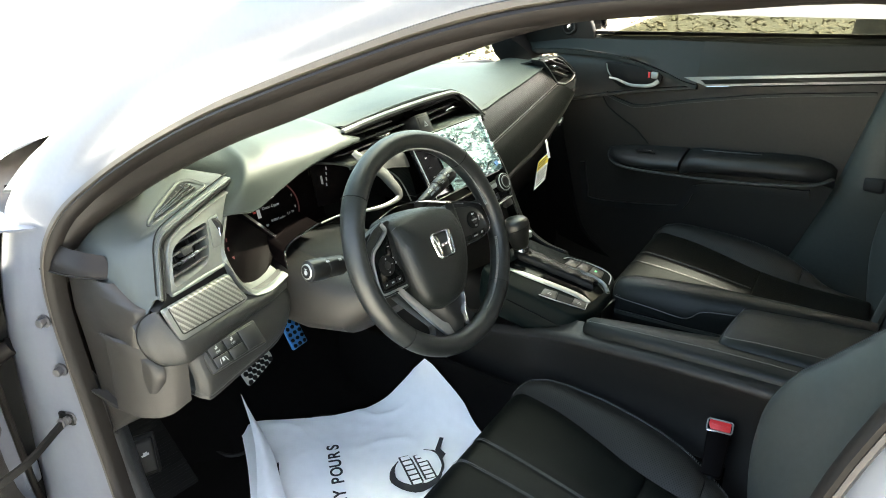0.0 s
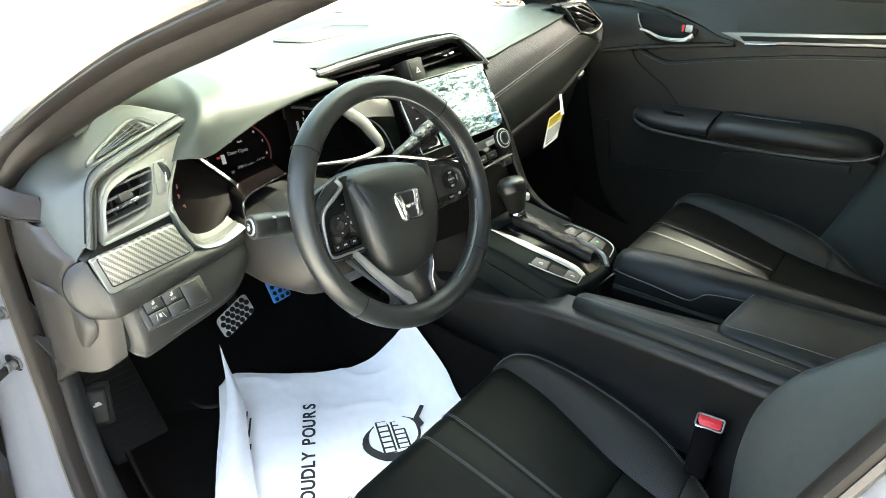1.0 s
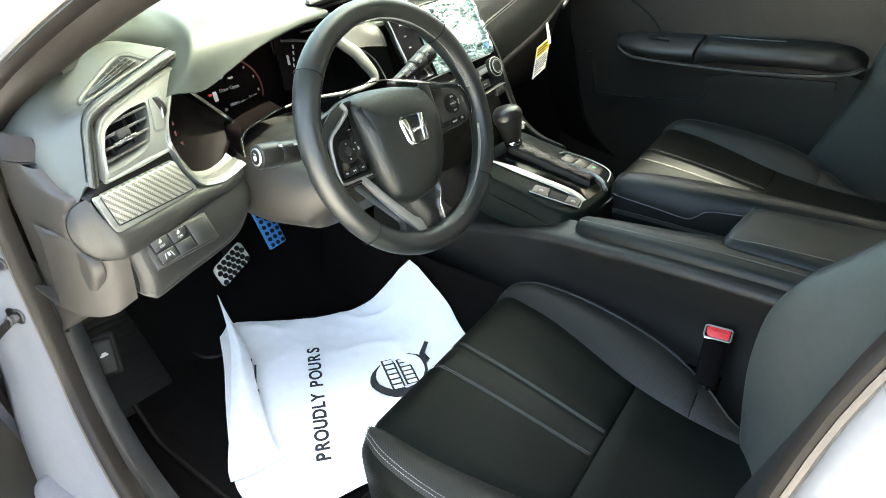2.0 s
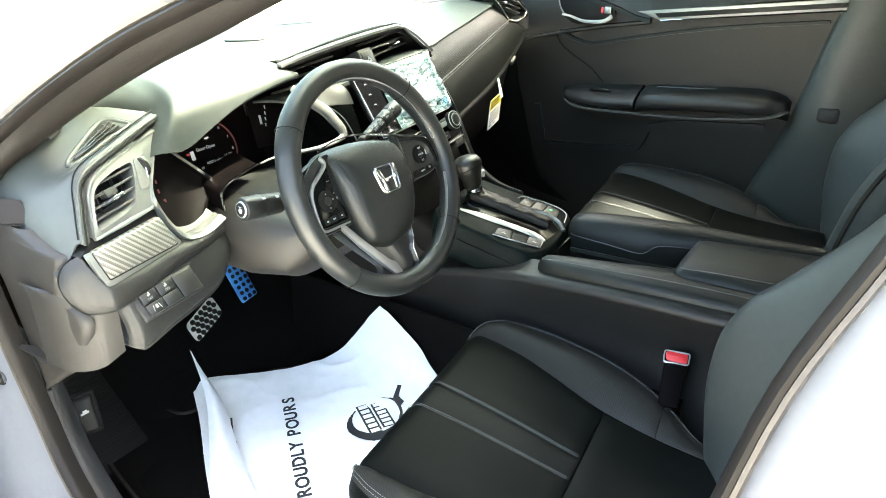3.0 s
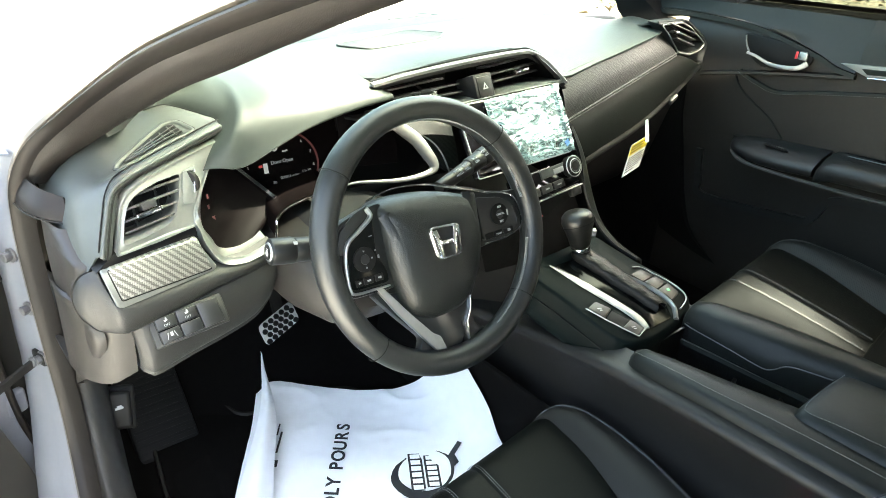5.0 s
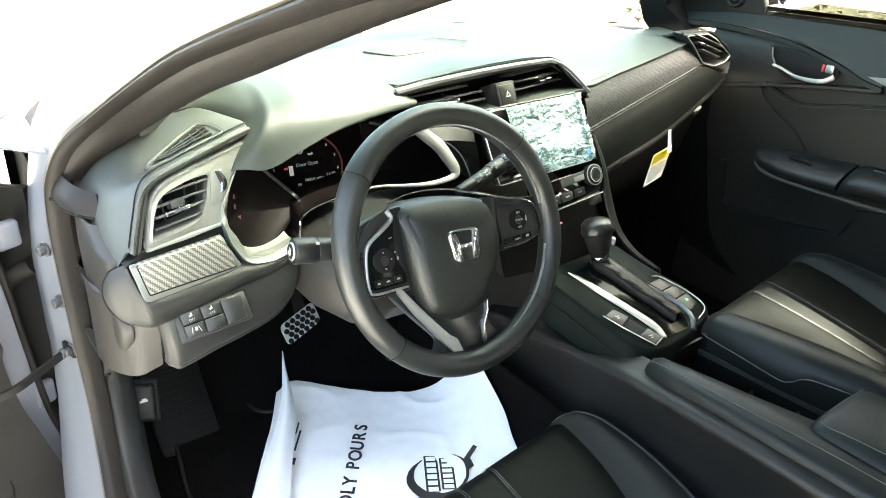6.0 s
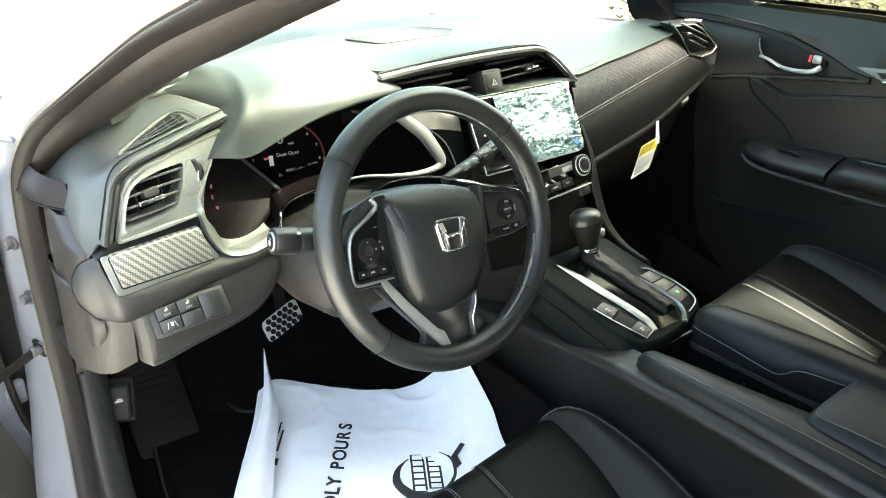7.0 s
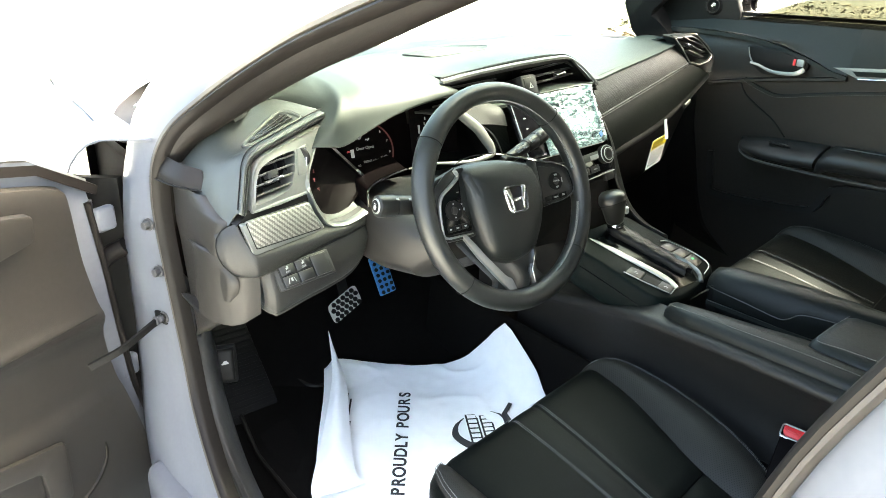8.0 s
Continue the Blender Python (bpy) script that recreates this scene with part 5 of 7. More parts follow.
    line = catmull([P(-.0940, .0675, .001), P(-.0655, .0740, .001), P(-.0310, .0743, .001), P(.0034, .0690, .002), (P(.0474, .0560, .004)), P(.084, .0435, .005), P(.1134, .0365, .005), P(.1345, .0245, .005), P(.1410, -.004, .005), P(.1335, -.0175, .005), P(.1050, -.0250, .004), P(.0700, -.0245, .003)], 6)
    k = len(line)
    part("pod_trim", sweep(line, [(-.0022, -.003), (-.0018, .001), (0, .0018), (.0018, .001), (.0022, -.003)], up=up, scale=[.45 + .75 * math.exp(-((i / k - .40) / .12) ** 2) for i in range(k)]), "chrome", pr, "bright line over the hub and round the pod")
    for pp, u, v, h in ((pl, -.1160, .0020, .0062), (pr, .1030, .0085, .0042)):
        part("button_ring", cyl(.0150, .0150, .003, WHEEL @ pose(u, v, h), 32, .0008), "dark", pp)
        part("button_centre", cyl(.0060, .0060, .003, WHEEL @ pose(u, v, h + .0012), 20, .0008), "switch", pp)
    for u, v, txt, sz in ((.1030, .0185, "RES", .0042), (.1030, .0085, "CANCEL", .0036), (.1030, -.0015, "SET", .0042), (.0960, -.0170, "MAIN", .0040)):
        lettering("print", txt, sz, WHEEL @ pose(u, v, .0073 if v > -.01 else .0056), "white_ink", pr)
    for u, ww in ((.0800, .014), (.0960, .015), (.1150, .017)):
        part("button", box((ww, .0085, .003), WHEEL @ pose(u, -.0165, .0030, 0, 0, 4), .0012), "dark", pr)
    part("mark", box((.0022, .008, .0005), WHEEL @ pose(.1165, .0085, .0062), 0), "white_ink", pr)
    part("mark", box((.005, .0036, .0005), WHEEL @ pose(.1150, -.0158, .0048), 0), "white_ink", pr)
    for u, v, a, b in ((-.1160, .0120, .0018, .0018), (-.1065, .0020, .0020, .0018), (-.1160, -.0080, .0020, .0018), (-.1010, .0270, .0045, .0009), (-.0985, .0090, .0022, .0020), (-.0960, .0010, .0026, .0040)):
        part("mark", box((a, b, .0005), WHEEL @ pose(u, v, .0080 if u < -.105 and v < .015 else .0053), 0), "white_ink", pl)
    for u, ww in ((-.1290, .010), (-.1160, .014), (-.1010, .012)):
        b = part("button", box((ww, .0085, .003), WHEEL @ pose(u, -.0235, .0050), .0012), "dark", pl)
        part("mark", box((ww * .34, .0022, .0005), WHEEL @ pose(u, -.0235, .0068), 0), "white_ink", b)
    # foot of the hub: dark centre piece, silver blades and the leather root
    slab("lower_spoke", [(-.066, -.060), (-.070, -.075), (-.044, -.1130), (-.027, -.1225), (-.0170, -.156), (.0180, -.156), (.0185, -.118), (.0285, -.101), (.034, -.070)], -.016, -.004, "gloss_grey", .0015, .002, None, "satin dark centre of the lower spoke")
    slab("spoke_trim", [(-.1050, -.0375), (-.0950, -.0390), (-.0640, -.0820), (-.0370, -.1160), (-.0270, -.1225), (-.0165, -.1560), (-.0245, -.1545), (-.0480, -.1240), (-.0810, -.0780)], -.008, -.001, "silver", .0018, .003, None, "satin silver blade of the lower spoke")
    slab("spoke_trim", [(.0330, -.076), (.0360, -.076), (.0312, -.1015), (.0214, -.1185), (.0207, -.1560), (.0180, -.1560), (.0182, -.1178), (.0285, -.1005)], -.008, -.002, "chrome", .0006, .001, None, "thin bright blade of the lower spoke")
    slab("spoke_root", [(-.098, -.046), (-.108, -.046), (-.082, -.0800), (-.0500, -.1190), (-.0560, -.1330), (-.0760, -.1400), (-.050, -.157), (.045, -.157), (.066, -.1400), (.046, -.1350), (.034, -.122), (.034, -.100), (.040, -.080), (-.05, -.06)], -.022, -.008, "rim", .004, .008, None, "leather root of the lower spoke")
    part("back_cover", cyl(.055, .048, .040, WHEEL @ pose(-.005, -.010, -.040), 32, .006), "plastic", w)
    return w


M["wheel_plastic"] = material("wheel_grained_plastic", (0.0075, 0.0088, 0.0082), 0.38, 0, 0.1, 40, 0.45, 900, spec=0.36)
M["gloss_grey"] = material("satin_dark_grey_plastic", (0.010, 0.0115, 0.0115), 0.28, 0, 0.08, 40, spec=0.5)


def build_column():
    c = thing("steering_column", "black plastic steering column cover with two stalks", "steering column", (-.37, .15, .72))
    rings = []
    for y, zc, hw, hh in ((.062, .866, .045, .026), (.10, .850, .066, .028), (.16, .838, .075, .030), (.23, .832, .080, .030), (.30, .825, .080, .030)):
        rings.append([(-.37 + hw * math.copysign(abs(math.cos(a)) ** .7, math.cos(a)), y, zc + hh * math.copysign(abs(math.sin(a)) ** .7, math.sin(a))) for a in [2 * math.pi * k / 28 for k in range(28)]])
    part("column_cover", loft(rings), "plastic", c, "grey-brown lit plastic column cover")
    rings = []
    for y, zc, hw, hh in ((.085, .812, .085, .035), (.115, .795, .110, .056), (.20, .788, .122, .066), (.30, .785, .122, .066)):
        rings.append([(-.375 + hw * math.copysign(abs(math.cos(a)) ** .6, math.cos(a)), y, zc + hh * math.copysign(abs(math.sin(a)) ** .6, math.sin(a))) for a in [2 * math.pi * k / 28 for k in range(28)]])
    part("lower_cover", loft(rings), "column", c, "lower column cover toned brown-grey for warm light")
    for base, tip, name in (((-.44, .075, .885), (-.566, .087, .903), "indicator_stalk"), ((-.30, .105, .922), (-.182, .130, .948), "wiper_stalk")):
        base, tip = Vector(base), Vector(tip)
        ax = (tip - base).normalized()
        m = Matrix.Translation(base) @ ax.to_track_quat("Z", "Y").to_matrix().to_4x4()
        L = (tip - base).length
        big = 1.18 if name == "indicator_stalk" else 1.0
        st = part(name, cyl(.0095, .0110, L * .55, m @ pose(0, 0, L * .275), 20, .001), "stalk", c, "black control stalk with white marks")
        part("stalk_grip", cyl(.0125 * big, .0132 * big, L * .24, m @ pose(0, 0, L * .66), 24, .0015), "stalk", st)
        part("stalk_ring", cyl(.0128, .0128, .002, m @ pose(0, 0, L * .785), 24), "dark", st)
        part("stalk_end", cyl(.0142 * big, .0138 * big, L * .24, m @ pose(0, 0, L * .90), 28, .003), "stalk", st)
        if name == "indicator_stalk":
            part("end_face", cyl(.0118, .0112, .003, m @ pose(0, 0, L * 1.022), 28, .001), "silver", st, "silver ring with a lamp mark")
            part("lamp_disc", cyl(.0094, .0094, .002, m @ pose(0, 0, L * 1.032), 24, .0005), "dark", st)
            part("lamp_mark", cyl(.0036, .0036, .001, m @ pose(.001, -.001, L * 1.041), 12), "white_ink", st)
            part("lamp_mark", box((.0060, .0010, .0006), m @ pose(.000, .0040, L * 1.041), 0), "white_ink", st)
        for k, f in enumerate((.30, .45, .62, .80)):
            side = (Vector((-.62, -.6, 1.0)) - ax * Vector((-.62, -.6, 1.0)).dot(ax)).normalized()
            fm = frame_of(base + ax * (L * f) + side * (.0112 if f < .5 else .0144 * big if f > .75 else .0131 * big), ax, side.cross(ax))
            if name == "wiper_stalk":
                lettering("print", ("MIST", "OFF", "INT", "OFF")[k], .0058, fm, "white_ink", st)
                lettering("print", ("AUTO", "PULL", "ON", "INT")[k], .0052, fm @ pose(0, -.0065, -.0012, 22), "white_ink", st)
            else:
                part("mark", box((.005, .004, .0005), fm, 0), "white_ink", st)
    return c


# ---- seats ----
def along(table, w):
    """Value at w on a smooth line through (w, value) pairs."""
    return float(np.interp(w, WS, CURVES[table]))


WS = np.linspace(-.2, .60, 161)
CURVES = {}


def curve(name, *pairs):
    c = catmull([Vector((a, b, 0)) for a, b in pairs], 12)
    CURVES[name] = np.interp(WS, [p.x for p in c], [p.y for p in c])


# plan of a seat cushion, w from front to back: half width at the sewn edge, at the bolster seam, and how far the sewn edge drops
curve("edge", (-.1, .198), (-.03, .200), (0, .207), (.02, .233), (.07, .254), (.167, .258), (.28, .243), (.335, .231), (.372, .221), (.42, .203), (.46, .185), (.56, .170))
curve("seam", (-.1, .192), (-.03, .194), (0, .196), (.022, .200), (.11, .193), (.185, .176), (.29, .149), (.40, .138), (.56, .132))
curve("drop", (-.1, 0), (.0, .010), (.05, .002), (.12, 0), (.25, .001), (.335, .010), (.40, .030), (.46, .055), (.56, .075))
curve("sink", (-.1, .012), (0, .013), (.10, .016), (.20, .024), (.30, .034), (.42, .040), (.56, .036))
# backrest, h above the cushion: its sewn edge forward of the cushion's rear, and its half width
curve("lean", (-.12, -.470), (-.06, -.456), (-.01, -.446), (.05, -.436), (.11, -.433), (.17, -.440), (.225, -.469), (.26, -.502), (.36, -.585), (.50, -.672), (.60, -.74))
curve("back", (-.12, .180), (.05, .182), (.12, .187), (.20, .200), (.27, .210), (.40, .210), (.50, .190), (.56, .150), (.60, .11))


def build_seat(cx, y0, z0, rear, label):
    s = thing("bucket_seat", label, "seat", (cx, y0 - .25, .30), group="front seats")
    R = .034

    def at(u, w, lift=0.0):
        """Point of the cover, u metres off the middle, w metres back along it from the rounded front."""
        ease, fall = w, 0.0
        if w < R:
            a = min((R - w) / R, math.pi / 2)
            ease, fall = R - R * math.sin(a) - .002, R * (1 - math.cos(a)) + max(0, (R - w) - R * math.pi / 2)
            ease += lift * -math.sin(a)
            lift *= math.cos(a)
        edge, seam = along("edge", w), along("seam", w)
        low, high = -along("sink", w), -along("drop", w)
        b = min(1, max(0, (abs(u) - seam) / max(edge - seam, .004)))
        z = low + (high - low) * math.sin(b * math.pi / 2) + .010 * math.sin(math.pi * b) * min(1, max(0, w + .02) / .08)
        side = max(0, abs(u) - edge)
        if side:
            z -= min(.16, side * 3.4)
            u = math.copysign(edge + .010 * math.sin(min(1, side / .006) * math.pi / 2) - max(0, side - .010) * .5, u)
        return Vector((cx + u - .03 * ease, y0 + .12 * u - ease, z0 + z - fall + lift))

    def panel(name, left, right, w0, w1, mat, label="", nu=8, nv=18, puff=.0035, rib=0.0):
        """A sewn panel, drawn down at its seams."""
        rows = []
        for j in range(nv + 1):
            g = j / nv
            w = w0 + (w1 - w0) * g
            a, b = left(w), right(w)
            row = []
            for i in range(nu + 1):
                f = i / nu
                near = min(f * (b - a), (1 - f) * (b - a), g * (w1 - w0) + (.02 if w0 < 0 else 0), (1 - g) * (w1 - w0))
                row.append(at(a + (b - a) * f, w, puff * min(1, near / .010) ** .5 + rib * (j % 2)))
            rows.append(row)
        return part(name, sheet(rows, .010), mat, s, label, sharp=60)

    def seam(k, off=0.0):
        return lambda w: k * (along("seam", w) + off)

    def edge(k, off=0.0):
        return lambda w: k * (along("edge", w) + off)

    def strip(k):
        return lambda w: -.006 + k * (.029 - .028 * max(0, w))
    for k in (1, -1):
        inner, outer = (seam(1), edge(1)) if k > 0 else (edge(-1), seam(-1))
        panel("bolster", inner, outer, -.03, .392, "leather_grey", "charcoal perforated leather side bolster", 12, 44)
        panel("bolster_end", inner, outer, .393, .55, "leather_grey", "plain rear end of the side bolster", 12, 12)
        wall = (edge(1), edge(1, .05)) if k > 0 else (edge(-1, .05), edge(-1))
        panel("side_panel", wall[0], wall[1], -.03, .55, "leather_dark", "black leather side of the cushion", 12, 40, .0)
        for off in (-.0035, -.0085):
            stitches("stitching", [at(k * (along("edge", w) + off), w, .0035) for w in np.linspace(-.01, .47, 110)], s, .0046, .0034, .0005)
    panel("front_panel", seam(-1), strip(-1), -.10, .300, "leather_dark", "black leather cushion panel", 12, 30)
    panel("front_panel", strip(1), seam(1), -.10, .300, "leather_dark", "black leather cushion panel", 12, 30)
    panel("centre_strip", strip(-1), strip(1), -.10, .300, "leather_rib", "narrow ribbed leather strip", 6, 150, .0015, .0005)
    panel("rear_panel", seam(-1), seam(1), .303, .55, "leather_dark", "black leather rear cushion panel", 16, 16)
    for k in (-1, 1):
        for off in (.0035, .0075):
            stitches("stitching", [at(strip(k)(w) + k * off, w, .0030) for w in np.linspace(-.02, .295, 60)], s, .0046, .0034, .0005)
    rows = [[at(-.17, w, -.02), at(-.17, w, -.14), at(.17, w, -.14), at(.17, w, -.02)] for w in (.02, .2, .40, .50)]
    part("cushion_base", loft(rows), "leather", s)

    # backrest
    def back(u, h, lift=0.0):
        half, e = along("back", h), along("lean", h)
        mid = -.498 - .30 * h
        b = min(1, abs(u) / half)
        f = max(0, (b - .40) / .60)
        e = e if u > 0 else mid + .35 * (e - mid)
        y = mid + (e - mid) * (f * f * (3 - 2 * f)) + .016 * math.sin(math.pi * min(1, f)) * f
        over = max(0, abs(u) - half)
        if over:
            y -= over * 2.6
            u = math.copysign(half + .014 * math.sin(min(1, over / .012) * math.pi / 2), u)
        return Vector((cx + u - .02, y0 + rear + y + .05 * u + lift, z0 + h))

    def bpanel(name, a, b, mat, label="", nu=12, nv=40, puff=.004):
        rows = []
        for j in range(nv + 1):
            h = -.10 + .66 * j / nv
            half = along("back", h)
            row = []
            for i in range(nu + 1):
                f = i / nu
                row.append(back(half * (a + (b - a) * f), h, puff * min(1, 6 * min(f, 1 - f)) ** .5))
            rows.append(row)
        return part(name, sheet(rows, .010), mat, s, label, sharp=60)
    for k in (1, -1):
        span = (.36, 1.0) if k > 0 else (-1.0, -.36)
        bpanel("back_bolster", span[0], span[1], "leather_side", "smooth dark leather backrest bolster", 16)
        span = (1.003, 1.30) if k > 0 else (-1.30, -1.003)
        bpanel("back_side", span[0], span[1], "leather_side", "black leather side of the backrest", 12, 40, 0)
        path = [back(k * along("back", h), h, .001) for h in np.linspace(-.08, .50, 90)]
        part("piping", tube(path, .0022, 6, up=(0, 1, .2)), "leather", s, "thin black piping")
    bpanel("back_centre", -.355, .355, "leather_perf", "black perforated leather backrest", 16)
    rows = []
    for h in np.linspace(-.10, .555, 12):
        half = along("back", h)
        row = [back(half * f, h) + Vector((0, -.03, 0)) for f in (-1.02, -.75, -.5, -.2, .2, .5, .75, 1.02)]
        rows.append(row + [back(.6 * half, h) + Vector((0, -.12, 0)), back(-.6 * half, h) + Vector((0, -.12, 0))])
    part("back_shell", loft(rows), "leather_side", s)
    for ox in (-.06, .06):
        part("headrest_post", cyl(.006, .006, .12, pose(cx + ox, y0 - .74, z0 + .58, 8), 10), "chrome", s)
    part("headrest", box((.26, .10, .18), pose(cx, y0 - .745, z0 + .68, 10), .04, 4), "leather", s)
    # rail and side shield
    part("side_shield", box((.03, .42, .10), pose(cx - .235, y0 - .27, z0 - .16), .012, 3), "plastic", s)
    part("seat_rail", box((.40, .50, .03), pose(cx, y0 - .25, .315), .005), "dark", s)
    return s


# ---- centre console ----
def build_console():
    c = thing("centre_console", "black centre console with a gear selector and padded armrest", "console", (.05, -.15, .29))
    # left flank with its pale-lit ledge
    rows = []
    for y, zl, x in ((.30, .545, -.050), (.20, .565, -.050), (.12, .585, -.053), (.06, .604, -.060), (.00, .622, -.071), (-.065, .636, -.077), (-.15, .643, -.077), (-.23, .650, -.077), (-.37, .658, -.077), (-.55, .664, -.077)):
        rows.append([(x + .045, y, zl + .012), (x + .020, y, zl + .003), (x + .004, y, zl + .001), (x - .003, y, zl - .003), (x - .006, y, zl - .010), (x - .004, y, zl - .018), (x + .006, y, zl - .026), (x + .028, y, zl - .09), (x + .026, y, zl - .17), (x - .020, y, .33), (x - .030, y, .25)])
    part("flank", sheet(smooth_rows(rows, 3, 4), .004), "flank_brown", c, "grained black console flank with a ledge")
    rows = [[(-.080, y, .484 - .03 * max(0, y)), (-.086, y, .478 - .03 * max(0, y)), (-.089, y, .44), (-.096, y, .36), (-.104, y, .26)] for y in (-.40, -.10, .10, .30, .55)]
    part("tunnel_carpet", sheet(smooth_rows(rows, 3, 2), .004), "carpet", c, "black carpet on the side of the tunnel")
    # padded strip beside the storage bin, widening to the back
    rings = []
    for y, xl, xr, zt in ((-.094, -.050, -.040, .650), (-.098, -.056, -.028, .660), (-.108, -.060, -.020, .667), (-.15, -.062, -.010, .670), (-.24, -.062, .008, .6735), (-.345, -.061, .036, .676), (-.46, -.058, .040, .678), (-.62, -.055, .05, .679)):
        h = min(.044, zt - .62)
        rings.append([(xl + .004, y, zt - h), (xl - .001, y, zt - .024), (xl, y, zt - .012), (xl + .003, y, zt - .0045), (xl + .010, y, zt - .0005), ((xl + xr) / 2, y, zt + .003), (xr - .010, y, zt - .001), (xr - .002, y, zt - .008), (xr, y, zt - h)])
    part("knee_pad", loft(rings), "pad_leather", c, "padded leather strip with pale stitching", sharp=60)
    seam = catmull([(-.052, -.103, .6650), (-.050, -.15, .6695), (-.045, -.24, .6740), (-.036, -.33, .6775), (-.028, -.44, .6795), (-.026, -.54, .6805)], 6)
    stitches("stitching", seam, c, .0048, .0036, .00055, lift=.0006)
    # storage bin
    part("bin_floor", prism([(-.02, -.085, .545), (.13, -.085, .545), (.17, -.36, .545), (-.02, -.36, .545)], (0, 0, .008)), "dark", c, "dark floor of the open storage bin")
    part("bin_wall", prism([(-.022, -.100, .545), (.028, -.36, .545), (.030, -.36, .662), (-.018, -.100, .655)], (.004, 0, 0)), "dark", c)
    part("bin_wall", prism([(.112, -.085, .545), (.168, -.40, .545), (.172, -.40, .664), (.116, -.085, .650)], (.004, 0, 0)), "bin_satin", c, "satin black wall of the bin")
    part("bin_wall", prism([(-.04, -.084, .545), (.14, -.084, .545), (.14, -.084, .640), (-.04, -.084, .632)], (0, .004, 0)), "bin_satin", c)
    part("bin_rail", sweep([(.108, -.088, .618), (.132, -.22, .612), (.160, -.36, .606)], [(-.003, -.004), (-.003, .003), (.003, .004), (.003, -.004)]), "pad_end", c, "pale rail along the bin")
    part("bin_divider", box((.12, .006, .045), pose(.075, -.20, .570, 0, 0, 12), .002), "plastic", c)
    part("bin_divider", box((.12, .006, .045), pose(.085, -.275, .570, 0, 0, 12), .002), "plastic", c)
    part("bin_divider", box((.006, .07, .040), pose(.078, -.236, .566, 0, 0, 12), .002), "plastic", c)
    # passenger side rail of the console, its inner edge dipping
    rings = []
    for y, xl, xr, zt, zl in ((-.070, .128, .165, .664, .030), (-.078, .119, .176, .675, .034), (-.10, .116, .186, .681, .036), (-.16, .122, .200, .684, .044), (-.222, .130, .214, .685, .052), (-.240, .133, .218, .685, .046), (-.262, .140, .222, .685, .030), (-.32, .158, .230, .684, .026), (-.55, .19, .25, .684, .026)):
        rings.append([(xl + .002, y, zt - .10), (xl, y, zt - zl), (xl + .001, y, zt - zl + .008), (xl + .008, y, zt - .008), (xl + .018, y, zt), ((xl + xr) / 2 + .006, y, zt + .003), (xr - .010, y, zt - .003), (xr, y, zt - .016), (xr + .006, y, zt - .20)])
    part("side_rail", loft(rings), "pad_leather", c, "padded rail on the passenger side", sharp=60)
    part("rail_line", sweep(catmull([(.1155, -.082, .648), (.1155, -.10, .6455), (.1215, -.16, .6405), (.1295, -.222, .6335), (.1325, -.240, .6395), (.1395, -.262, .655), (.1575, -.32, .658)], 5), circle(.0010, 6)), "ledge_line", c, "thin bright edge below the rail")
    # armrest lid with a sewn edge
    rings = []
    for y, f, dz in ((-.3300, .86, -.020), (-.3320, .94, -.010), (-.338, .98, -.003), (-.350, 1.0, 0), (-.45, 1.03, .001), (-.62, 1.08, .002)):
        x0, x1, z = .070 - .079 * f + .07 * (-.35 - y) * .5, .070 + .078 * f + .07 * (-.35 - y) * 2.6, .692 + dz
        rings.append([(x0, y, .640), (x0 - .001, y, z - .016), (x0 + .004, y, z - .006), (x0 + .014, y, z - .001), (x0 * .7 + x1 * .3, y, z + .002), (x0 * .3 + x1 * .7, y, z + .002), (x1 - .012, y, z - .001), (x1 - .003, y, z - .006), (x1, y, z - .016), (x1, y, .640)])
    part("armrest", loft(rings), "pad_leather", c, "padded black leather armrest lid", sharp=60)
    stitches("stitching", catmull([(.135, -.3375, .6895), (.07, -.3365, .6905), (.015, -.3385, .6895), (.002, -.350, .6895), (.006, -.39, .6925), (.016, -.47, .6935), (.026, -.56, .6945)], 8), c, .0048, .0036, .00055, lift=.0004)
    # selector module: a broad deck sloping back
    def deck(x, y):
        return .682 + .32 * y
    plan = [(-.078, .130), (-.082, .090), (-.071, .056), (-.059, .001), (-.049, -.048), (-.038, -.068), (-.015, -.080), (.021, -.085), (.086, -.080), (.143, -.068), (.169, -.056), (.180, -.033), (.171, .006), (.147, .051), (.127, .106), (.118, .140)]
    plan = [(p.x, p.y) for p in rounded([(x, y, 0) for x, y in plan], .014, 3)]
    cx, cy = .055, .02
    rings = []
    for f, dz in ((.80, -.090), (1.02, -.078), (1.065, -.064), (1.045, -.040), (1.018, -.018), (1.004, -.008), (.985, -.002), (.955, 0), (.5, 0), (.02, 0)):
        rings.append([(cx + (x - cx) * f, cy + (y - cy) * min(f, 1.015), deck(x, cy + (y - cy) * min(f, 1)) + dz) for x, y in plan])
    part("selector_module", loft(rings), "deck", c, "sloping dark grey console deck", sharp=50)
    wall = [(-.0885, .100), (-.0765, .056), (-.0640, .001), (-.0535, -.050), (-.0420, -.0735)]
    part("wall_seam", sweep([(x - .0012, y, deck(x, y) - .031) for x, y in wall], circle(.0011, 6)), "dark", c)

    def on_deck(x, y, lift=0.0):
        return Vector((x, y, deck(x, y) + lift))

    def deck_frame(x, y, lift=0.0, turn=0.0):
        return frame_of(on_deck(x, y, lift), (1, 0, 0), (0, 1, .32)) @ pose(0, 0, 0, 0, 0, turn)

    def plate(name, pts, h0, h1, mat, parent, r=.003, label=""):
        return part(name, prism(rounded([on_deck(x, y, h0) for x, y in pts], r, 3), (0, 0, h1 - h0), .0008), mat, parent, label)
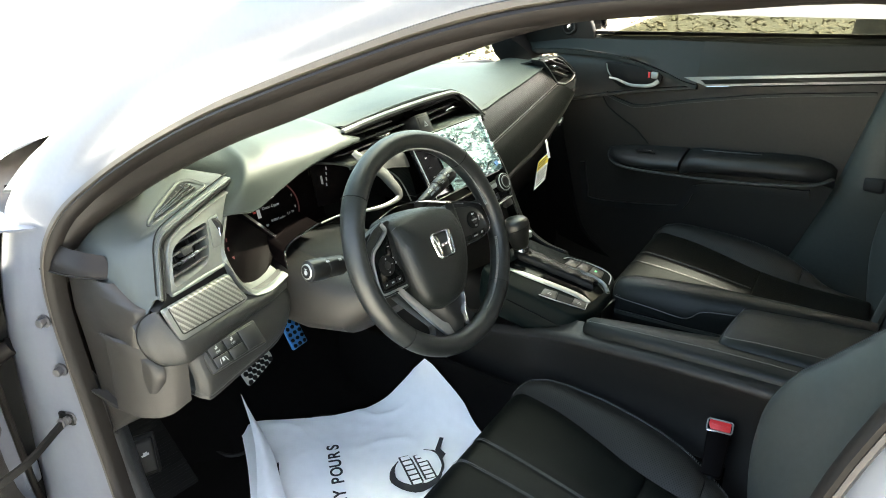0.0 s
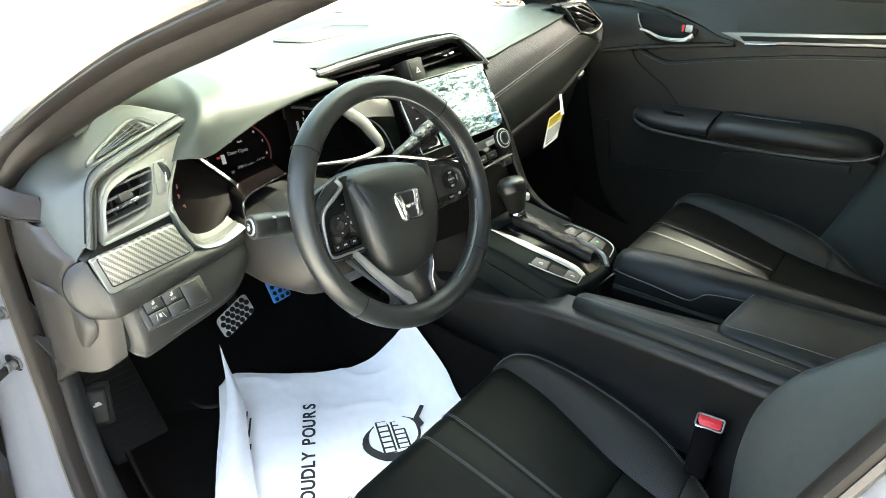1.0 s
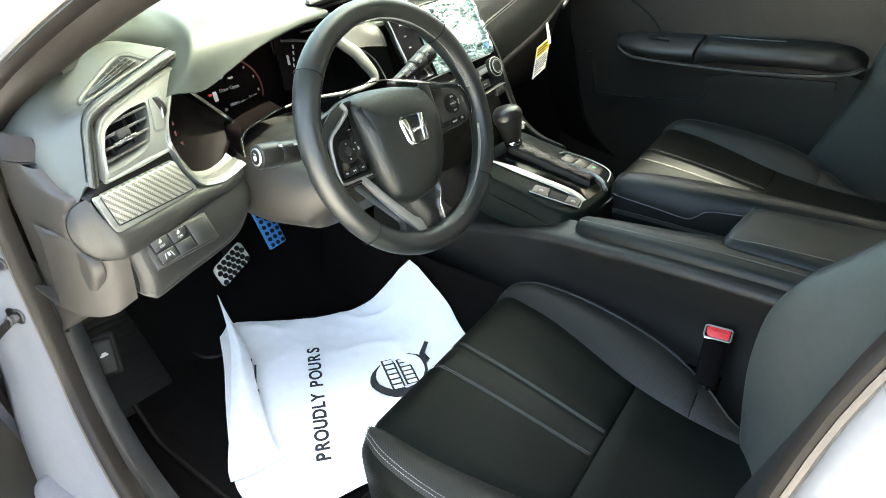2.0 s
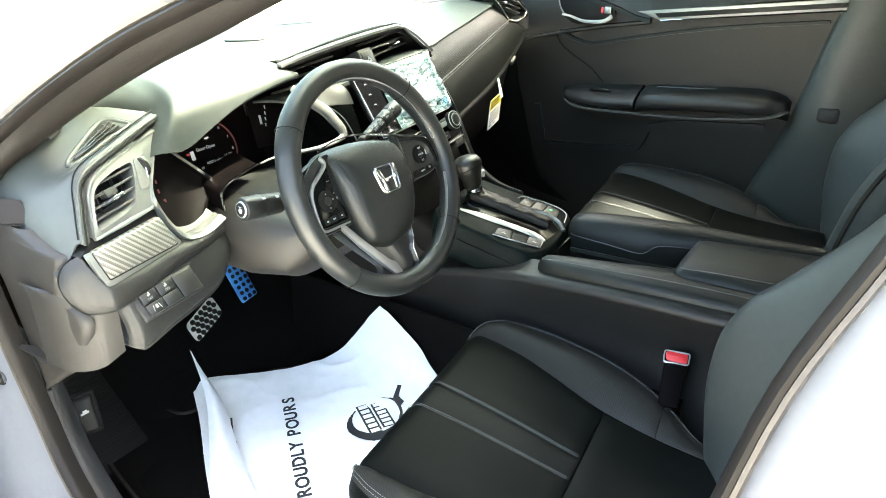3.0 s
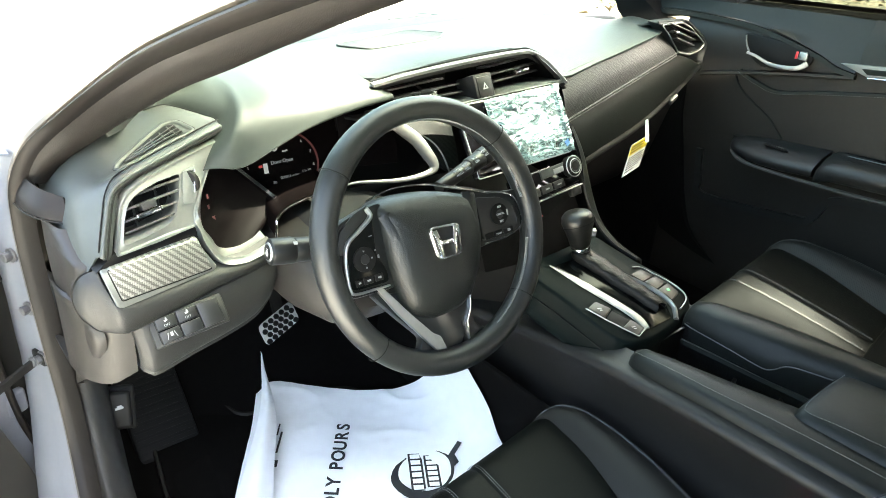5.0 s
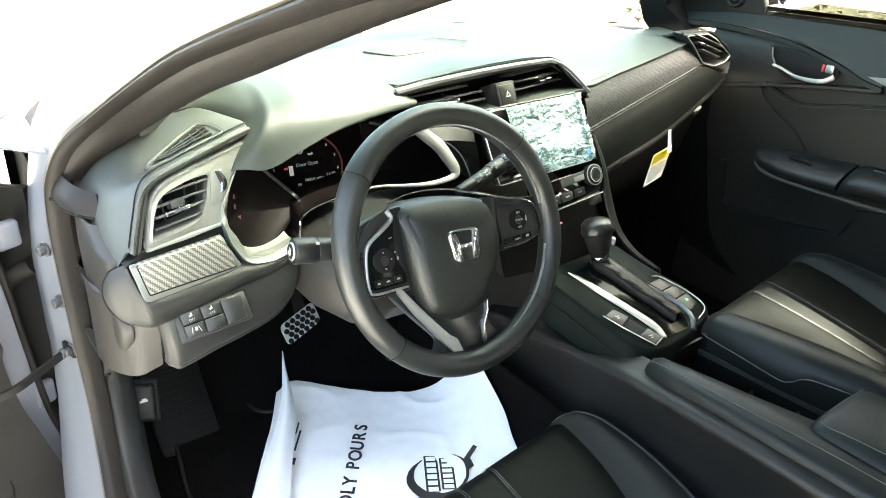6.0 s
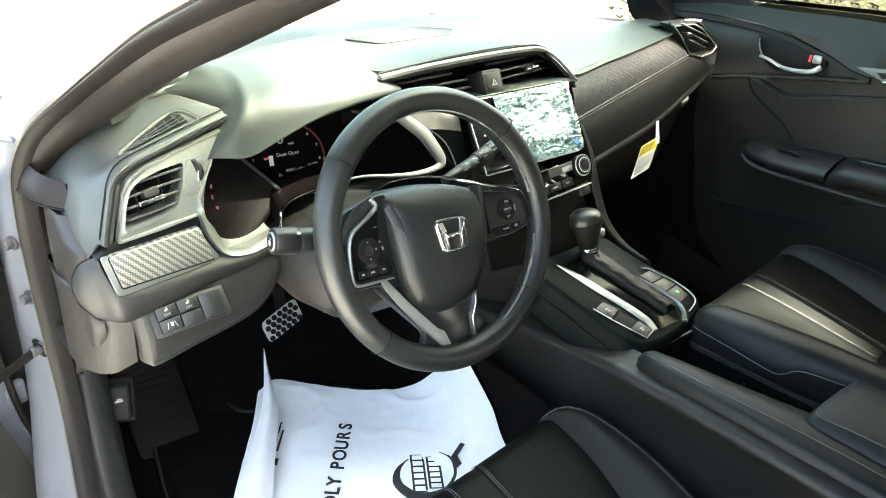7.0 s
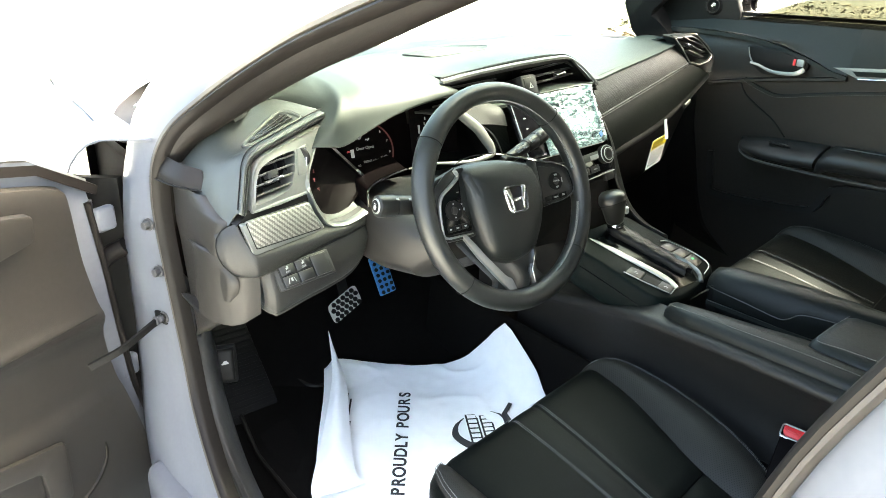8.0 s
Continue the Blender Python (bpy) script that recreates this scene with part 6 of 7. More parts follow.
    plate("selector_gate", ((-.026, .104), (.035, .103), (.053, .087), (.094, .0), (.112, -.038), (.092, -.070), (.028, -.070), (.032, -.034), (.014, .017), (-.008, .064)), .0003, .0018, "gate", c, .006, "gloss black selector gate reflecting the sky")
    for pts, w, k0, k1 in ((((-.036, .108), (-.027, .092), (-.014, .065), (.005, .020), (.022, -.022), (.028, -.048), (.024, -.068)), .0085, .2, .75), (((.048, .092), (.062, .074), (.088, .034), (.113, -.009), (.120, -.034), (.116, -.056), (.096, -.076)), .0046, .5, 1.0)):
        path = catmull([on_deck(x, y, .0020) for x, y in pts], 6)
        n = len(path)
        part("silver_runner", sweep(path, [(-w, -.002), (-w * .9, .0015), (0, .0045), (w * .9, .0015), (w, -.002)], scale=[min(1, k0 + 2.2 * k / n, k1 + (n - k) / n) for k in range(n)]), "silver", c, "satin silver runner", sharp=50)
    rings = []
    for k in range(16):
        f = k / 15
        x, y = .040 + .046 * f, .100 - .150 * f
        r = .020 - .006 * f
        rings.append([on_deck(x + r * math.cos(t) + .0010 * math.sin(5 * t + 2.1 * k), y + .002 * math.sin(3 * t + k), .002 + (.019 - .004 * f + .0014 * math.sin(k * 2.4) + .0012 * math.sin(4 * t + 1.7 * k)) * max(0, math.sin(t)) ** .35) for t in [math.pi * q / 12 for q in range(13)]])
    part("selector_boot", sheet(rings, .002), "boot", c, "folded black leather boot", sharp=35)
    build_selector(c, deck)
    # buttons on either side
    for pts, mark in ((((-.046, .005), (-.020, .011), (-.005, -.012), (-.033, -.022)), 1), (((-.018, -.050), (.010, -.043), (.020, -.066), (-.006, -.072)), 1)):
        b = plate("console_button", pts, .0003, .0042, "switch", c, .003, "dark console button")
        x, y = sum(p[0] for p in pts) / 4, sum(p[1] for p in pts) / 4
        part("mark", box((.008, .0020, .0005), deck_frame(x, y + .001, .0043, -12), 0), "white_ink", b)
        part("mark", box((.005, .0020, .0005), deck_frame(x, y - .003, .0043, -12), 0), "white_ink", b)
    plate("button_gap", ((-.031, -.024), (-.004, -.014), (.009, -.041), (-.018, -.048)), .0003, .0012, "dark", c, .002)
    part("button_line", sweep([on_deck(x, y, .0035) for x, y in ((-.049, .007), (-.034, -.024), (-.018, -.052), (-.005, -.0745), (.020, -.068))], circle(.0011, 6)), "silver", c, "thin bright edge")
    for k, pts in enumerate((((.099, .031), (.130, .033), (.142, .012), (.108, .010)), ((.109, .008), (.143, .010), (.154, -.010), (.119, -.014)), ((.120, -.016), (.155, -.012), (.156, -.036), (.126, -.044)))):
        b = plate("console_button", pts, .0003, .0042, "switch", c, .003, "dark console button")
        if k == 2:
            part("lit_mark", box((.006, .005, .0006), deck_frame(.140, -.024, .0044, -10), 0), "lit_green", b, "small green lit mark")
    part("button_line", sweep(catmull([on_deck(x, y, .0030) for x, y in ((.118, .044), (.134, .038), (.147, .016), (.160, -.008), (.166, -.036), (.156, -.053), (.124, -.064))], 5), circle(.0013, 6)), "silver", c, "thin silver edge")
    # tunnel rising to the dash
    rows = [[(-.005, .12, .50), (-.005, .12, .60), (.000, .12, .640), (.06, .12, .68), (.11, .12, .68), (.14, .12, .66), (.16, .12, .50)],
            [(-.010, .24, .50), (-.010, .24, .60), (-.005, .23, .66), (.06, .23, .69), (.13, .22, .69), (.17, .24, .66), (.20, .26, .50)],
            [(-.06, .40, .45), (-.06, .40, .68), (-.05, .38, .78), (.06, .38, .80), (.13, .38, .80), (.19, .40, .72), (.22, .42, .45)]]
    part("tunnel", sheet(smooth_rows(rows, 3, 4), .004), "dark", c, "dark pocket below the climate panel")
    return c


M["flank_brown"] = material("grained_console_flank_plastic", (0.015, 0.0142, 0.0132), 0.46, 0, 0.12, 40, 0.35, 900, spec=0.3)
M["pad_leather"] = material("console_leather", (0.0092, 0.0112, 0.0104), 0.44, 0, 0.10, 25, 0.3, 1100, spec=0.24)
M["bin_satin"] = material("satin_black_bin_plastic", (0.006, 0.006, 0.006), 0.3, 0, 0.1, 40, spec=0.5)
M["boot"] = material("soft_boot_leather", (0.0030, 0.0034, 0.0034), 0.45, 0, 0.25, 60, 1.0, 260, spec=0.22)
M["gate"] = material("gloss_black_gate", (0.003, 0.0036, 0.0034), 0.16, 0, 0.1, 40, spec=0.08)
M["stalk"] = material("black_stalk_plastic", (0.0050, 0.0053, 0.0050), 0.40, 0, 0.1, 40, 0.2, 1000, spec=0.35)


def build_selector(c, deck):
    base, top = Vector((.041, .102, deck(.041, .102) + .004)), Vector((.027, .118, .804))
    ax = (top - base).normalized()
    m = Matrix.Translation(base) @ ax.to_track_quat("Z", "Y").to_matrix().to_4x4()
    L = (top - base).length
    g = part("selector_stem", cyl(.019, .016, .016, m @ pose(0, 0, .008), 20, .002), "dark", c)
    part("chrome_collar", cyl(.0175, .0165, .008, m @ pose(0, 0, .016), 24, .001), "chrome", g, "chrome collar")
    rings = []
    for h, rx, ry in ((.020, .0165, .0165), (.026, .0185, .019), (.040, .0205, .0215), (.056, .0245, .0255), (L - .022, .0268, .0290), (L - .010, .0258, .0280), (L - .003, .0205, .0225), (L + .001, .009, .010)):
        rings.append([m @ Vector((rx * math.cos(a), ry * math.sin(a), h)) for a in [2 * math.pi * k / 28 for k in range(28)]])
    part("selector_knob", loft(rings), "knob_leather", g, "rounded black leather gear knob", sharp=70)
    part("knob_seam", sweep([m @ Vector((.0270 * math.cos(a), .0292 * math.sin(a), L - .024 + .006 * math.sin(a + .6))) for a in [2 * math.pi * k / 28 for k in range(28)]], circle(.0007, 5), True, up=ax), "dark", g)
    part("release_button", box((.008, .012, .014), Matrix.Translation(m @ Vector((0, 0, L - .040)) + Vector((.021, -.016, 0))) @ pose(0, 0, 0, 0, 0, -37), .002), "silver", g, "silver release button")


M["knob_leather"] = material("smooth_knob_leather", (0.0065, 0.0068, 0.0062), 0.35, 0, 0.1, 40, 0.15, 1200, spec=0.4)


# ---- passenger door ----
def build_passenger_door():
    d = thing("passenger_door", "closed passenger door with dark trim and a silver strip", "car door", (.80, 0, .35))

    def zsill(y):
        return 1.112 - .045 * y
    rows = []
    for y in (.46, .36, .24, .10, -.05, -.20, -.34, -.46):
        zs = zsill(y)
        rows.append([(.822, y, zs - .030), (.813, y, zs - .002), (.802, y, zs - .010), (.792, y, zs - .05), (.780, y, zs - .085), (.782, y, zs - .15), (.785, y, .90), (.787, y, .80), (.79, y, .70), (.792, y, .60), (.80, y, .45), (.80, y, .33), (.81, y, .20)])
    part("door_panel", sheet(smooth_rows(rows, 3, 3), .01), "door_trim", d, "dark padded door trim panel")
    # shoulder pad whose edge flows down into the silver strip
    low = catmull([(.790, .58, 1.036), (.784, .45, 1.044), (.779, .323, 1.044), (.777, .24, 1.037), (.775, .16, 1.020), (.774, .105, 1.005), (.773, .065, .990), (.772, .021, .982)], 5)
    part("sweep_line", sweep(low, [(-.004, -.004), (-.007, -.001), (-.006, .003), (-.001, .006), (.006, .006), (.006, -.004)], up=(0, 0, 1)), "shoulder", d, "curved edge of the door's shoulder pad", sharp=80)
    rows = [[p + Vector((-.004, 0, .008)) for p in low], [Vector((.787, p.y, zsill(p.y) - .055)) for p in low], [Vector((.800, p.y, zsill(p.y) - .012)) for p in low]]
    rear = [[(.772, .021, .992), (.772, -.15, 1.030), (.772, -.40, 1.062), (.772, -.47, 1.07)], [(.779, y, zsill(y) - .055) for y in (.021, -.15, -.40, -.47)], [(.798, y, zsill(y) - .012) for y in (.021, -.15, -.40, -.47)]]
    part("shoulder_pad", sheet(smooth_rows(rows, 1, 4), .004), "shoulder", d, "soft dark shoulder of the door")
    part("shoulder_pad", sheet(smooth_rows(rear, 4, 4), .004), "shoulder", d, "soft dark shoulder of the door")
    # silver strip
    st = [(.772, .058, 1.006), (.772, -.43, 1.063), (.772, -.43, 1.038), (.772, -.007, .988)]
    part("silver_strip", prism(st, (-.008, 0, 0), .002), "silver", d, "satin silver strip with a bronze tint")
    st = [(.7635, .010, 1.004), (.7635, -.43, 1.055), (.7635, -.43, 1.044), (.7635, -.004, .994)]
    part("carbon_inlay", prism(st, (-.0015, 0, 0), .0005), "carbon_dark", d)
    part("strip_line", sweep([(.766, -.006, .987), (.766, -.43, 1.037)], circle(.002, 6)), "chrome", d, "bright line below the strip")
    # lower edge of the handle zone
    path = catmull([(.778, .39, .910), (.777, .295, .932), (.775, .152, .960), (.774, .021, .981)], 6)
    part("zone_edge", sweep(path, [(-.004, -.006), (-.008, .001), (-.004, .006), (.006, .003), (.006, -.003)]), "door_trim", d)
    # handle in its recess
    rec = [(.776, .296, 1.030), (.776, .21, 1.026), (.776, .126, 1.014), (.776, .116, .995), (.776, .133, .972), (.776, .19, .961), (.776, .238, .960), (.776, .274, .983)]
    r = part("handle_recess", prism(rounded(rec, .014), (-.006, 0, 0), .002), "dark", d, "dark handle recess")
    path = catmull([(.765, .272, .986), (.757, .245, .984), (.750, .222, .979), (.748, .199, .974), (.750, .165, .974), (.754, .140, .978), (.762, .124, .990)], 5)
    n = len(path)
    part("door_handle", sweep(path, [(-.003, -.005), (-.0045, 0), (-.003, .005), (.003, .005), (.0045, 0), (.003, -.005)], scale=[.55 + .75 * (k / n) ** 2 for k in range(n)]), "silver", r, "chrome inner door handle")
    path = catmull([(.768, .286, 1.024), (.768, .280, 1.004), (.766, .268, .988)], 5)
    part("recess_edge", sweep(path, circle(.0020, 8)), "frame_silver", r)
    part("lock_switch", box((.010, .020, .018), pose(.765, .138, 1.004), .003), "silver", r, "silver lock switch")
    part("lock_mark", box((.003, .006, .016), pose(.760, .152, 1.004), .001), "red", r, "red lock mark")
    # padded insert seam
    path = catmull([(.779, .285, .940), (.779, .269, .932), (.778, .225, .918), (.777, .176, .912), (.776, .072, .935), (.776, -.066, .962), (.776, -.191, .983), (.776, -.40, 1.009)], 6)
    part("seam_ridge", sweep(path, [(-.005, -.004), (-.0075, 0), (-.005, .004), (.004, .003), (.004, -.003)]), "shoulder", d)
    stitches("stitching", [p + Vector((-.008, 0, -.003)) for p in path], d, .006, .004, .0004, up=(-1, 0, 0))
    path = catmull([(.780, .297, .930), (.780, .276, .900), (.782, .238, .874), (.784, .185, .844), (.784, .143, .806)], 5)
    part("panel_groove", sweep(path, circle(.0022, 6)), "dark", d)
    # armrest: a level top with a rounded nose over a thin ledge
    rings = []
    for y, p, zb, zf in ((.262, .010, .778, .772), (.245, .035, .781, .775), (.215, .060, .788, .775), (.168, .074, .796, .774), (.100, .080, .803, .778), (.022, .082, .810, .788)):
        xi = .785 - p
        rings.append([(.80, y, zb + .004), (.775, y, zb + .002), (xi + p * .45, y, (zb + zf) / 2 + .004), (xi + .014, y, zf + .003), (xi + .004, y, zf - .003), (xi, y, zf - .012), (xi + .004, y, zf - .022), (xi + .02, y, zf - .028), (.80, y, zf - .030)])
    front = part("armrest_front", loft(rings), "door_arm", d, "slim front of the door armrest", sharp=60)
    rings = []
    for y, p, zb, zf in ((.018, .080, .808, .788), (.010, .086, .813, .796), (-.010, .088, .817, .806), (-.060, .090, .820, .812), (-.126, .090, .824, .817), (-.20, .090, .832, .825), (-.27, .088, .836, .829), (-.315, .078, .833, .828), (-.340, .055, .824, .818), (-.352, .02, .812, .806)):
        xi = .79 - p
        rings.append([(.80, y, zb + .003), (.775, y, zb), (xi + p * .45, y, (zb + zf) / 2 + .003), (xi + .014, y, zf), (xi + .004, y, zf - .007), (xi, y, zf - .020), (xi + .004, y, zf - .036), (xi + .02, y, zf - .044), (.80, y, zf - .046)])
    a = part("armrest", loft(rings), "door_arm", d, "padded black door armrest", sharp=60)
    path = catmull([(.775, .246, .758), (.742, .225, .752), (.714, .168, .747), (.706, .022, .753), (.702, -.133, .764), (.703, -.262, .779), (.712, -.321, .789), (.745, -.350, .800)], 5)
    part("armrest_ledge", sweep(path, [(-.003, -.002), (-.003, .002), (.010, .002), (.010, -.002)]), "ledge_line", d, "thin ledge below the armrest")
    part("pull_cup", sheet(smooth_rows([[(.762, -.022, .8155), (.760, -.10, .8215), (.760, -.17, .8275)], [(.735, -.030, .8155), (.732, -.08, .8175), (.738, -.14, .8225)]], 4, 3), .002), "dark", a, "dark pull cup")
    part("cup_edge", sweep([(.764, -.020, .8175), (.762, -.10, .8235), (.762, -.175, .8295)], circle(.0014, 6)), "ledge_line", a)
    sw = part("window_switch", box((.024, .060, .004), pose(.748, .130, .7935, 3, 12, 0), .002), "dark", front, "window switch panel")
    part("switch", box((.010, .020, .005), pose(.746, .122, .797, 3, 12, 0), .002), "plastic", sw)
    part("mark", box((.003, .016, .001), pose(.741, .118, .7985, 3, 12, 0), 0), "ledge_line", sw)
    part("mark", box((.004, .004, .001), pose(.747, .160, .7965, 3, 12, 0), 0), "white_ink", sw)
    # map pocket
    out = [(.786, .345, .720), (.786, .330, .640), (.786, .300, .600), (.786, .06, .628), (.786, .02, .650), (.786, -.03, .710), (.786, -.30, .742)]
    path = catmull(out, 5)
    part("pocket_edge", sweep(path, [(-.008, -.010), (-.013, -.003), (-.011, .004), (-.005, .008), (.006, .008), (.006, -.010)]), "door_arm", d)
    # weatherstrip, tweeter, glass
    part("weatherstrip", sweep([(.812, y, zsill(y) + .004) for y in (.45, .2, 0, -.2, -.46)], [(-.006, -.004), (-.004, .006), (.006, .006), (.006, -.004)]), "rubber", d)
    sail = [(.797, .66, 1.00), (.797, .345, 1.060), (.797, .345, 1.100), (.797, .36, 1.135), (.775, .44, 1.20), (.760, .60, 1.15), (.790, .68, 1.06)]
    part("sail_trim", prism(sail, (.02, 0, 0), .004), "sail", d, "dark triangular mirror trim")
    tm = frame_of((.795, .425, 1.116), (0, -1, 0), (0, 0, 1))
    tw = part("tweeter", cyl(.027, .024, .012, tm @ pose(0, 0, .004), 28, .003), "dark", d, "round black tweeter speaker")
    part("tweeter_ring", sweep([tm @ Vector((.019 * math.cos(a), .019 * math.sin(a), .0105)) for a in [2 * math.pi * k / 24 for k in range(24)]], circle(.002, 6), True, up=(1, 0, 0)), "plastic", tw)
    part("tweeter_dome", cyl(.010, .003, .006, tm @ pose(0, 0, .012), 18, .001), "chrome", tw)
    g = part("window_glass", prism([(.825, .44, 1.05), (.825, -.50, 1.05), (.70, -.50, 1.31), (.70, -.20, 1.29), (.74, .10, 1.17)], (.004, 0, 0)), "window", d, "clear side window glass")
    g.visible_shadow = False
    # outside mirror
    bm = bmesh.new()
    rings = []
    for y, f in ((.36, .55), (.375, .9), (.395, 1.0), (.425, .85), (.445, .4)):
        rings.append([(.985 + .105 * f * math.copysign(abs(math.cos(a)) ** .75, math.cos(a)), y, 1.145 + .068 * f * math.copysign(abs(math.sin(a)) ** .75, math.sin(a))) for a in [2 * math.pi * k / 24 for k in range(24)]])
    mi = part("wing_mirror", loft(rings), "gloss", d, "black wing mirror housing")
    part("mirror_glass", loft([[(.985 + .092 * f * math.copysign(abs(math.cos(a)) ** .7, math.cos(a)), .362 - e, 1.145 + .056 * f * math.copysign(abs(math.sin(a)) ** .7, math.sin(a))) for a in [2 * math.pi * k / 24 for k in range(24)]] for f, e in ((1, 0), (1, .006))]), "mirror", mi, "bright mirror glass")
    part("mirror_arm", box((.10, .03, .03), pose(.86, .41, 1.10, 0, -10, 0), .008), "gloss", mi)
    return d


M["door_arm"] = material("black_door_armrest", (0.010, 0.0105, 0.0100), 0.42, 0, 0.12, 30, 0.3, 1000, spec=0.4)
M["ledge_line"] = material("satin_grey_ledge", (0.060, 0.061, 0.058), 0.38, 0, 0.08, 60)
M["shoulder"] = material("soft_door_shoulder", (0.0105, 0.0125, 0.0112), 0.46, 0, 0.10, 30, 0.2, 1000, spec=0.25)
M["sail"] = material("dark_mirror_trim", (0.010, 0.010, 0.0095), 0.55, 0, 0.1, 40, 0.2, 900, spec=0.2)
M["deck"] = material("dark_grey_console_deck", (0.0026, 0.0054, 0.0054), 0.5, 0, 0.08, 30, 0.2, 1200, spec=0.05)
M["kick"] = material("dark_kick_plastic", (0.024, 0.024, 0.023), 0.5, 0, 0.12, 40, 0.3, 900, spec=0.28)
M["door_trim"] = material("dark_door_trim", (0.0180, 0.0160, 0.0132), 0.5, 0, 0.12, 30, 0.25, 900, spec=0.3)


def build_b_pillar():
    p = thing("pillar_trim", "grey-green plastic trim on the pillar behind the passenger door", "pillar trim", (.78, -.5, .5))
    rows = [[(.79, -.24, .45), (.775, -.285, .45), (.775, -.42, .45), (.79, -.50, .45)],
            [(.785, -.30, .60), (.765, -.325, .60), (.765, -.44, .60), (.785, -.52, .60)],
            [(.785, -.355, .76), (.762, -.375, .76), (.755, -.44, .77), (.785, -.55, .76)],
            [(.785, -.40, .95), (.765, -.415, .95), (.760, -.47, .95), (.785, -.58, .95)],
            [(.785, -.43, 1.10), (.765, -.445, 1.10), (.760, -.51, 1.10), (.78, -.60, 1.10)],
            [(.72, -.45, 1.30), (.70, -.46, 1.30), (.69, -.54, 1.30), (.70, -.62, 1.30)]]
    part("trim_cover", sheet(smooth_rows(rows, 4, 4), .006), "pillar_green", p, "grey-green plastic pillar cover")
    part("belt_guide", box((.02, .05, .04), pose(.755, -.44, .80, 0, 0, 0), .01, 3), "plastic", p)
    part("rear_door_panel", box((.02, .9, .65), pose(.79, -1.05, .78), .01), "door_trim", p)
    return p


# ---- driver's door, standing open ----
def build_driver_door():
    th = radians(66)
    H = Vector((-.845, .555, 0))
    along, inn = Vector((-math.sin(th), -math.cos(th), 0)), Vector((math.cos(th), -math.sin(th), 0))

    def Q(s, z, o=0.0):
        return H + along * s + inn * o + Vector((0, 0, z))

    def E(s, z, o=0.0, trim=False):
        """A point whose place near the hinge follows the slanting front edge of the door or of its trim."""
        zs = (.15, .23, .31, .34, .41, .48, .59, .66, .75, .83)
        e = np.interp(z, zs, (-.02, -.035, -.028, -.018, .007, .026, .045, .053, .058, .059) if trim else (-.02, -.035, -.050, -.048, -.022, -.014, -.006, 0, .004, .012))
        return Q(s + (float(e) - (.072 if trim else .012)) * max(0, 1 - s / .4), z, o)
    d = thing("driver_door", "open driver's door with sunlit dark trim and painted edge", "car door", Q(.4, .30))

    def belt(s):
        return .838 + .62 * s if s < .12 else .912 + .10 * (s - .12)
    rows = []
    for s in (.012, .05, .12, .30, .60, .95):
        zb = belt(s)
        rows.append([Q(s, zb, -.06), Q(s, zb, -.01), E(s, zb - .012, .004), E(s, zb - .10, .004), E(s, .66, .004), E(s, .54, .002), E(s, .42, .0), E(s, .34, 0), E(s, .29, -.004), E(s, .18, -.02), E(s, .15, -.10)])
    part("door_shell", sheet(smooth_rows(rows, 3, 3), .004), "paint", d, "blue-grey painted inner edge of the door")
    part("door_skin", sheet([[Q(s, z, -.12 - .02 * math.sin(z * 3)) for s in (0, .3, .6, .98)] for z in (.15, .35, .60, .85, .92)], .004), "paint", d)
    rows = []
    for s in (.072, .095, .20, .40, .70, .93):
        zb = belt(s) - .022
        o = .022
        rows.append([E(s, zb, o - .012, True), E(s, zb - .015, o, True), E(s, zb - .10, o + .006, True), E(s, .72, o + .010, True), E(s, .66, o + .024, True), E(s, .635, o + .034, True), E(s, .59, o + .014, True), E(s, .50, o + .010, True),
                     E(s, .455, o + .022, True), E(s, .33, o + .014, True), E(s, .23, o + .010, True), E(s, .155, o - .004, True)])
    part("door_panel", sheet(smooth_rows(rows, 3, 3), .012), "door_brown", d, "brown-lit dark door trim panel")
    part("belt_strip", sweep([Q(s, belt(s) + .006, .0) for s in (.0, .05, .10, .2, .5, .95)], [(-.018, -.008), (-.014, .008), (.010, .010), (.018, -.008)]), "rubber", d, "black rubber strip along the door top")
    part("belt_bright", sweep([Q(s, belt(s) + .018, -.014) for s in (.0, .05, .10, .2, .5, .95)], circle(.004, 6)), "silver", d)
    part("pull_grip", prism(rounded([Q(.140, .852, .03), Q(.34, .885, .03), Q(.34, .80, .03), Q(.21, .795, .03), Q(.145, .808, .03)], .012), inn * .02, .006), "door_brown", d)
    path = catmull([Q(.070, .647, .058), Q(.12, .645, .059), Q(.30, .636, .060), Q(.6, .63, .058)], 5)
    part("panel_line", sweep(path, circle(.0012, 6)), "dark", d, "thin dark seam across the panel")
    # speaker ring and pocket edge at the bottom
    c = Q(.20, .36, .032)
    ring = [c + along * (.115 * math.cos(a)) + Vector((0, 0, .085 * math.sin(a))) + inn * .004 for a in [2 * math.pi * k / 32 for k in range(32)]]
    part("speaker_ring", sweep(ring, circle(.004, 6), True, up=inn), "rubber", d)
    part("pocket_lip", prism(rounded([Q(.166, .438, .036), Q(.34, .470, .036), Q(.34, .435, .036), Q(.216, .405, .036), Q(.213, .32, .036), Q(.172, .32, .036)], .012), inn * .016, .006), "door_brown", d)
    # rubber seal and harness by the hinge
    part("door_gasket", sweep(catmull([Q(.018, .825, .008), Q(.004, .70, .008), Q(-.004, .59, .008), Q(-.016, .46, .006), Q(-.03, .39, .004), Q(-.05, .32, .0)], 5), circle(.006, 8), up=inn), "rubber", d)
    return d


M["door_brown"] = material("warm_dark_door_trim", (0.0120, 0.0110, 0.0098), 0.5, 0, 0.14, 30, 0.3, 900, spec=0.28)


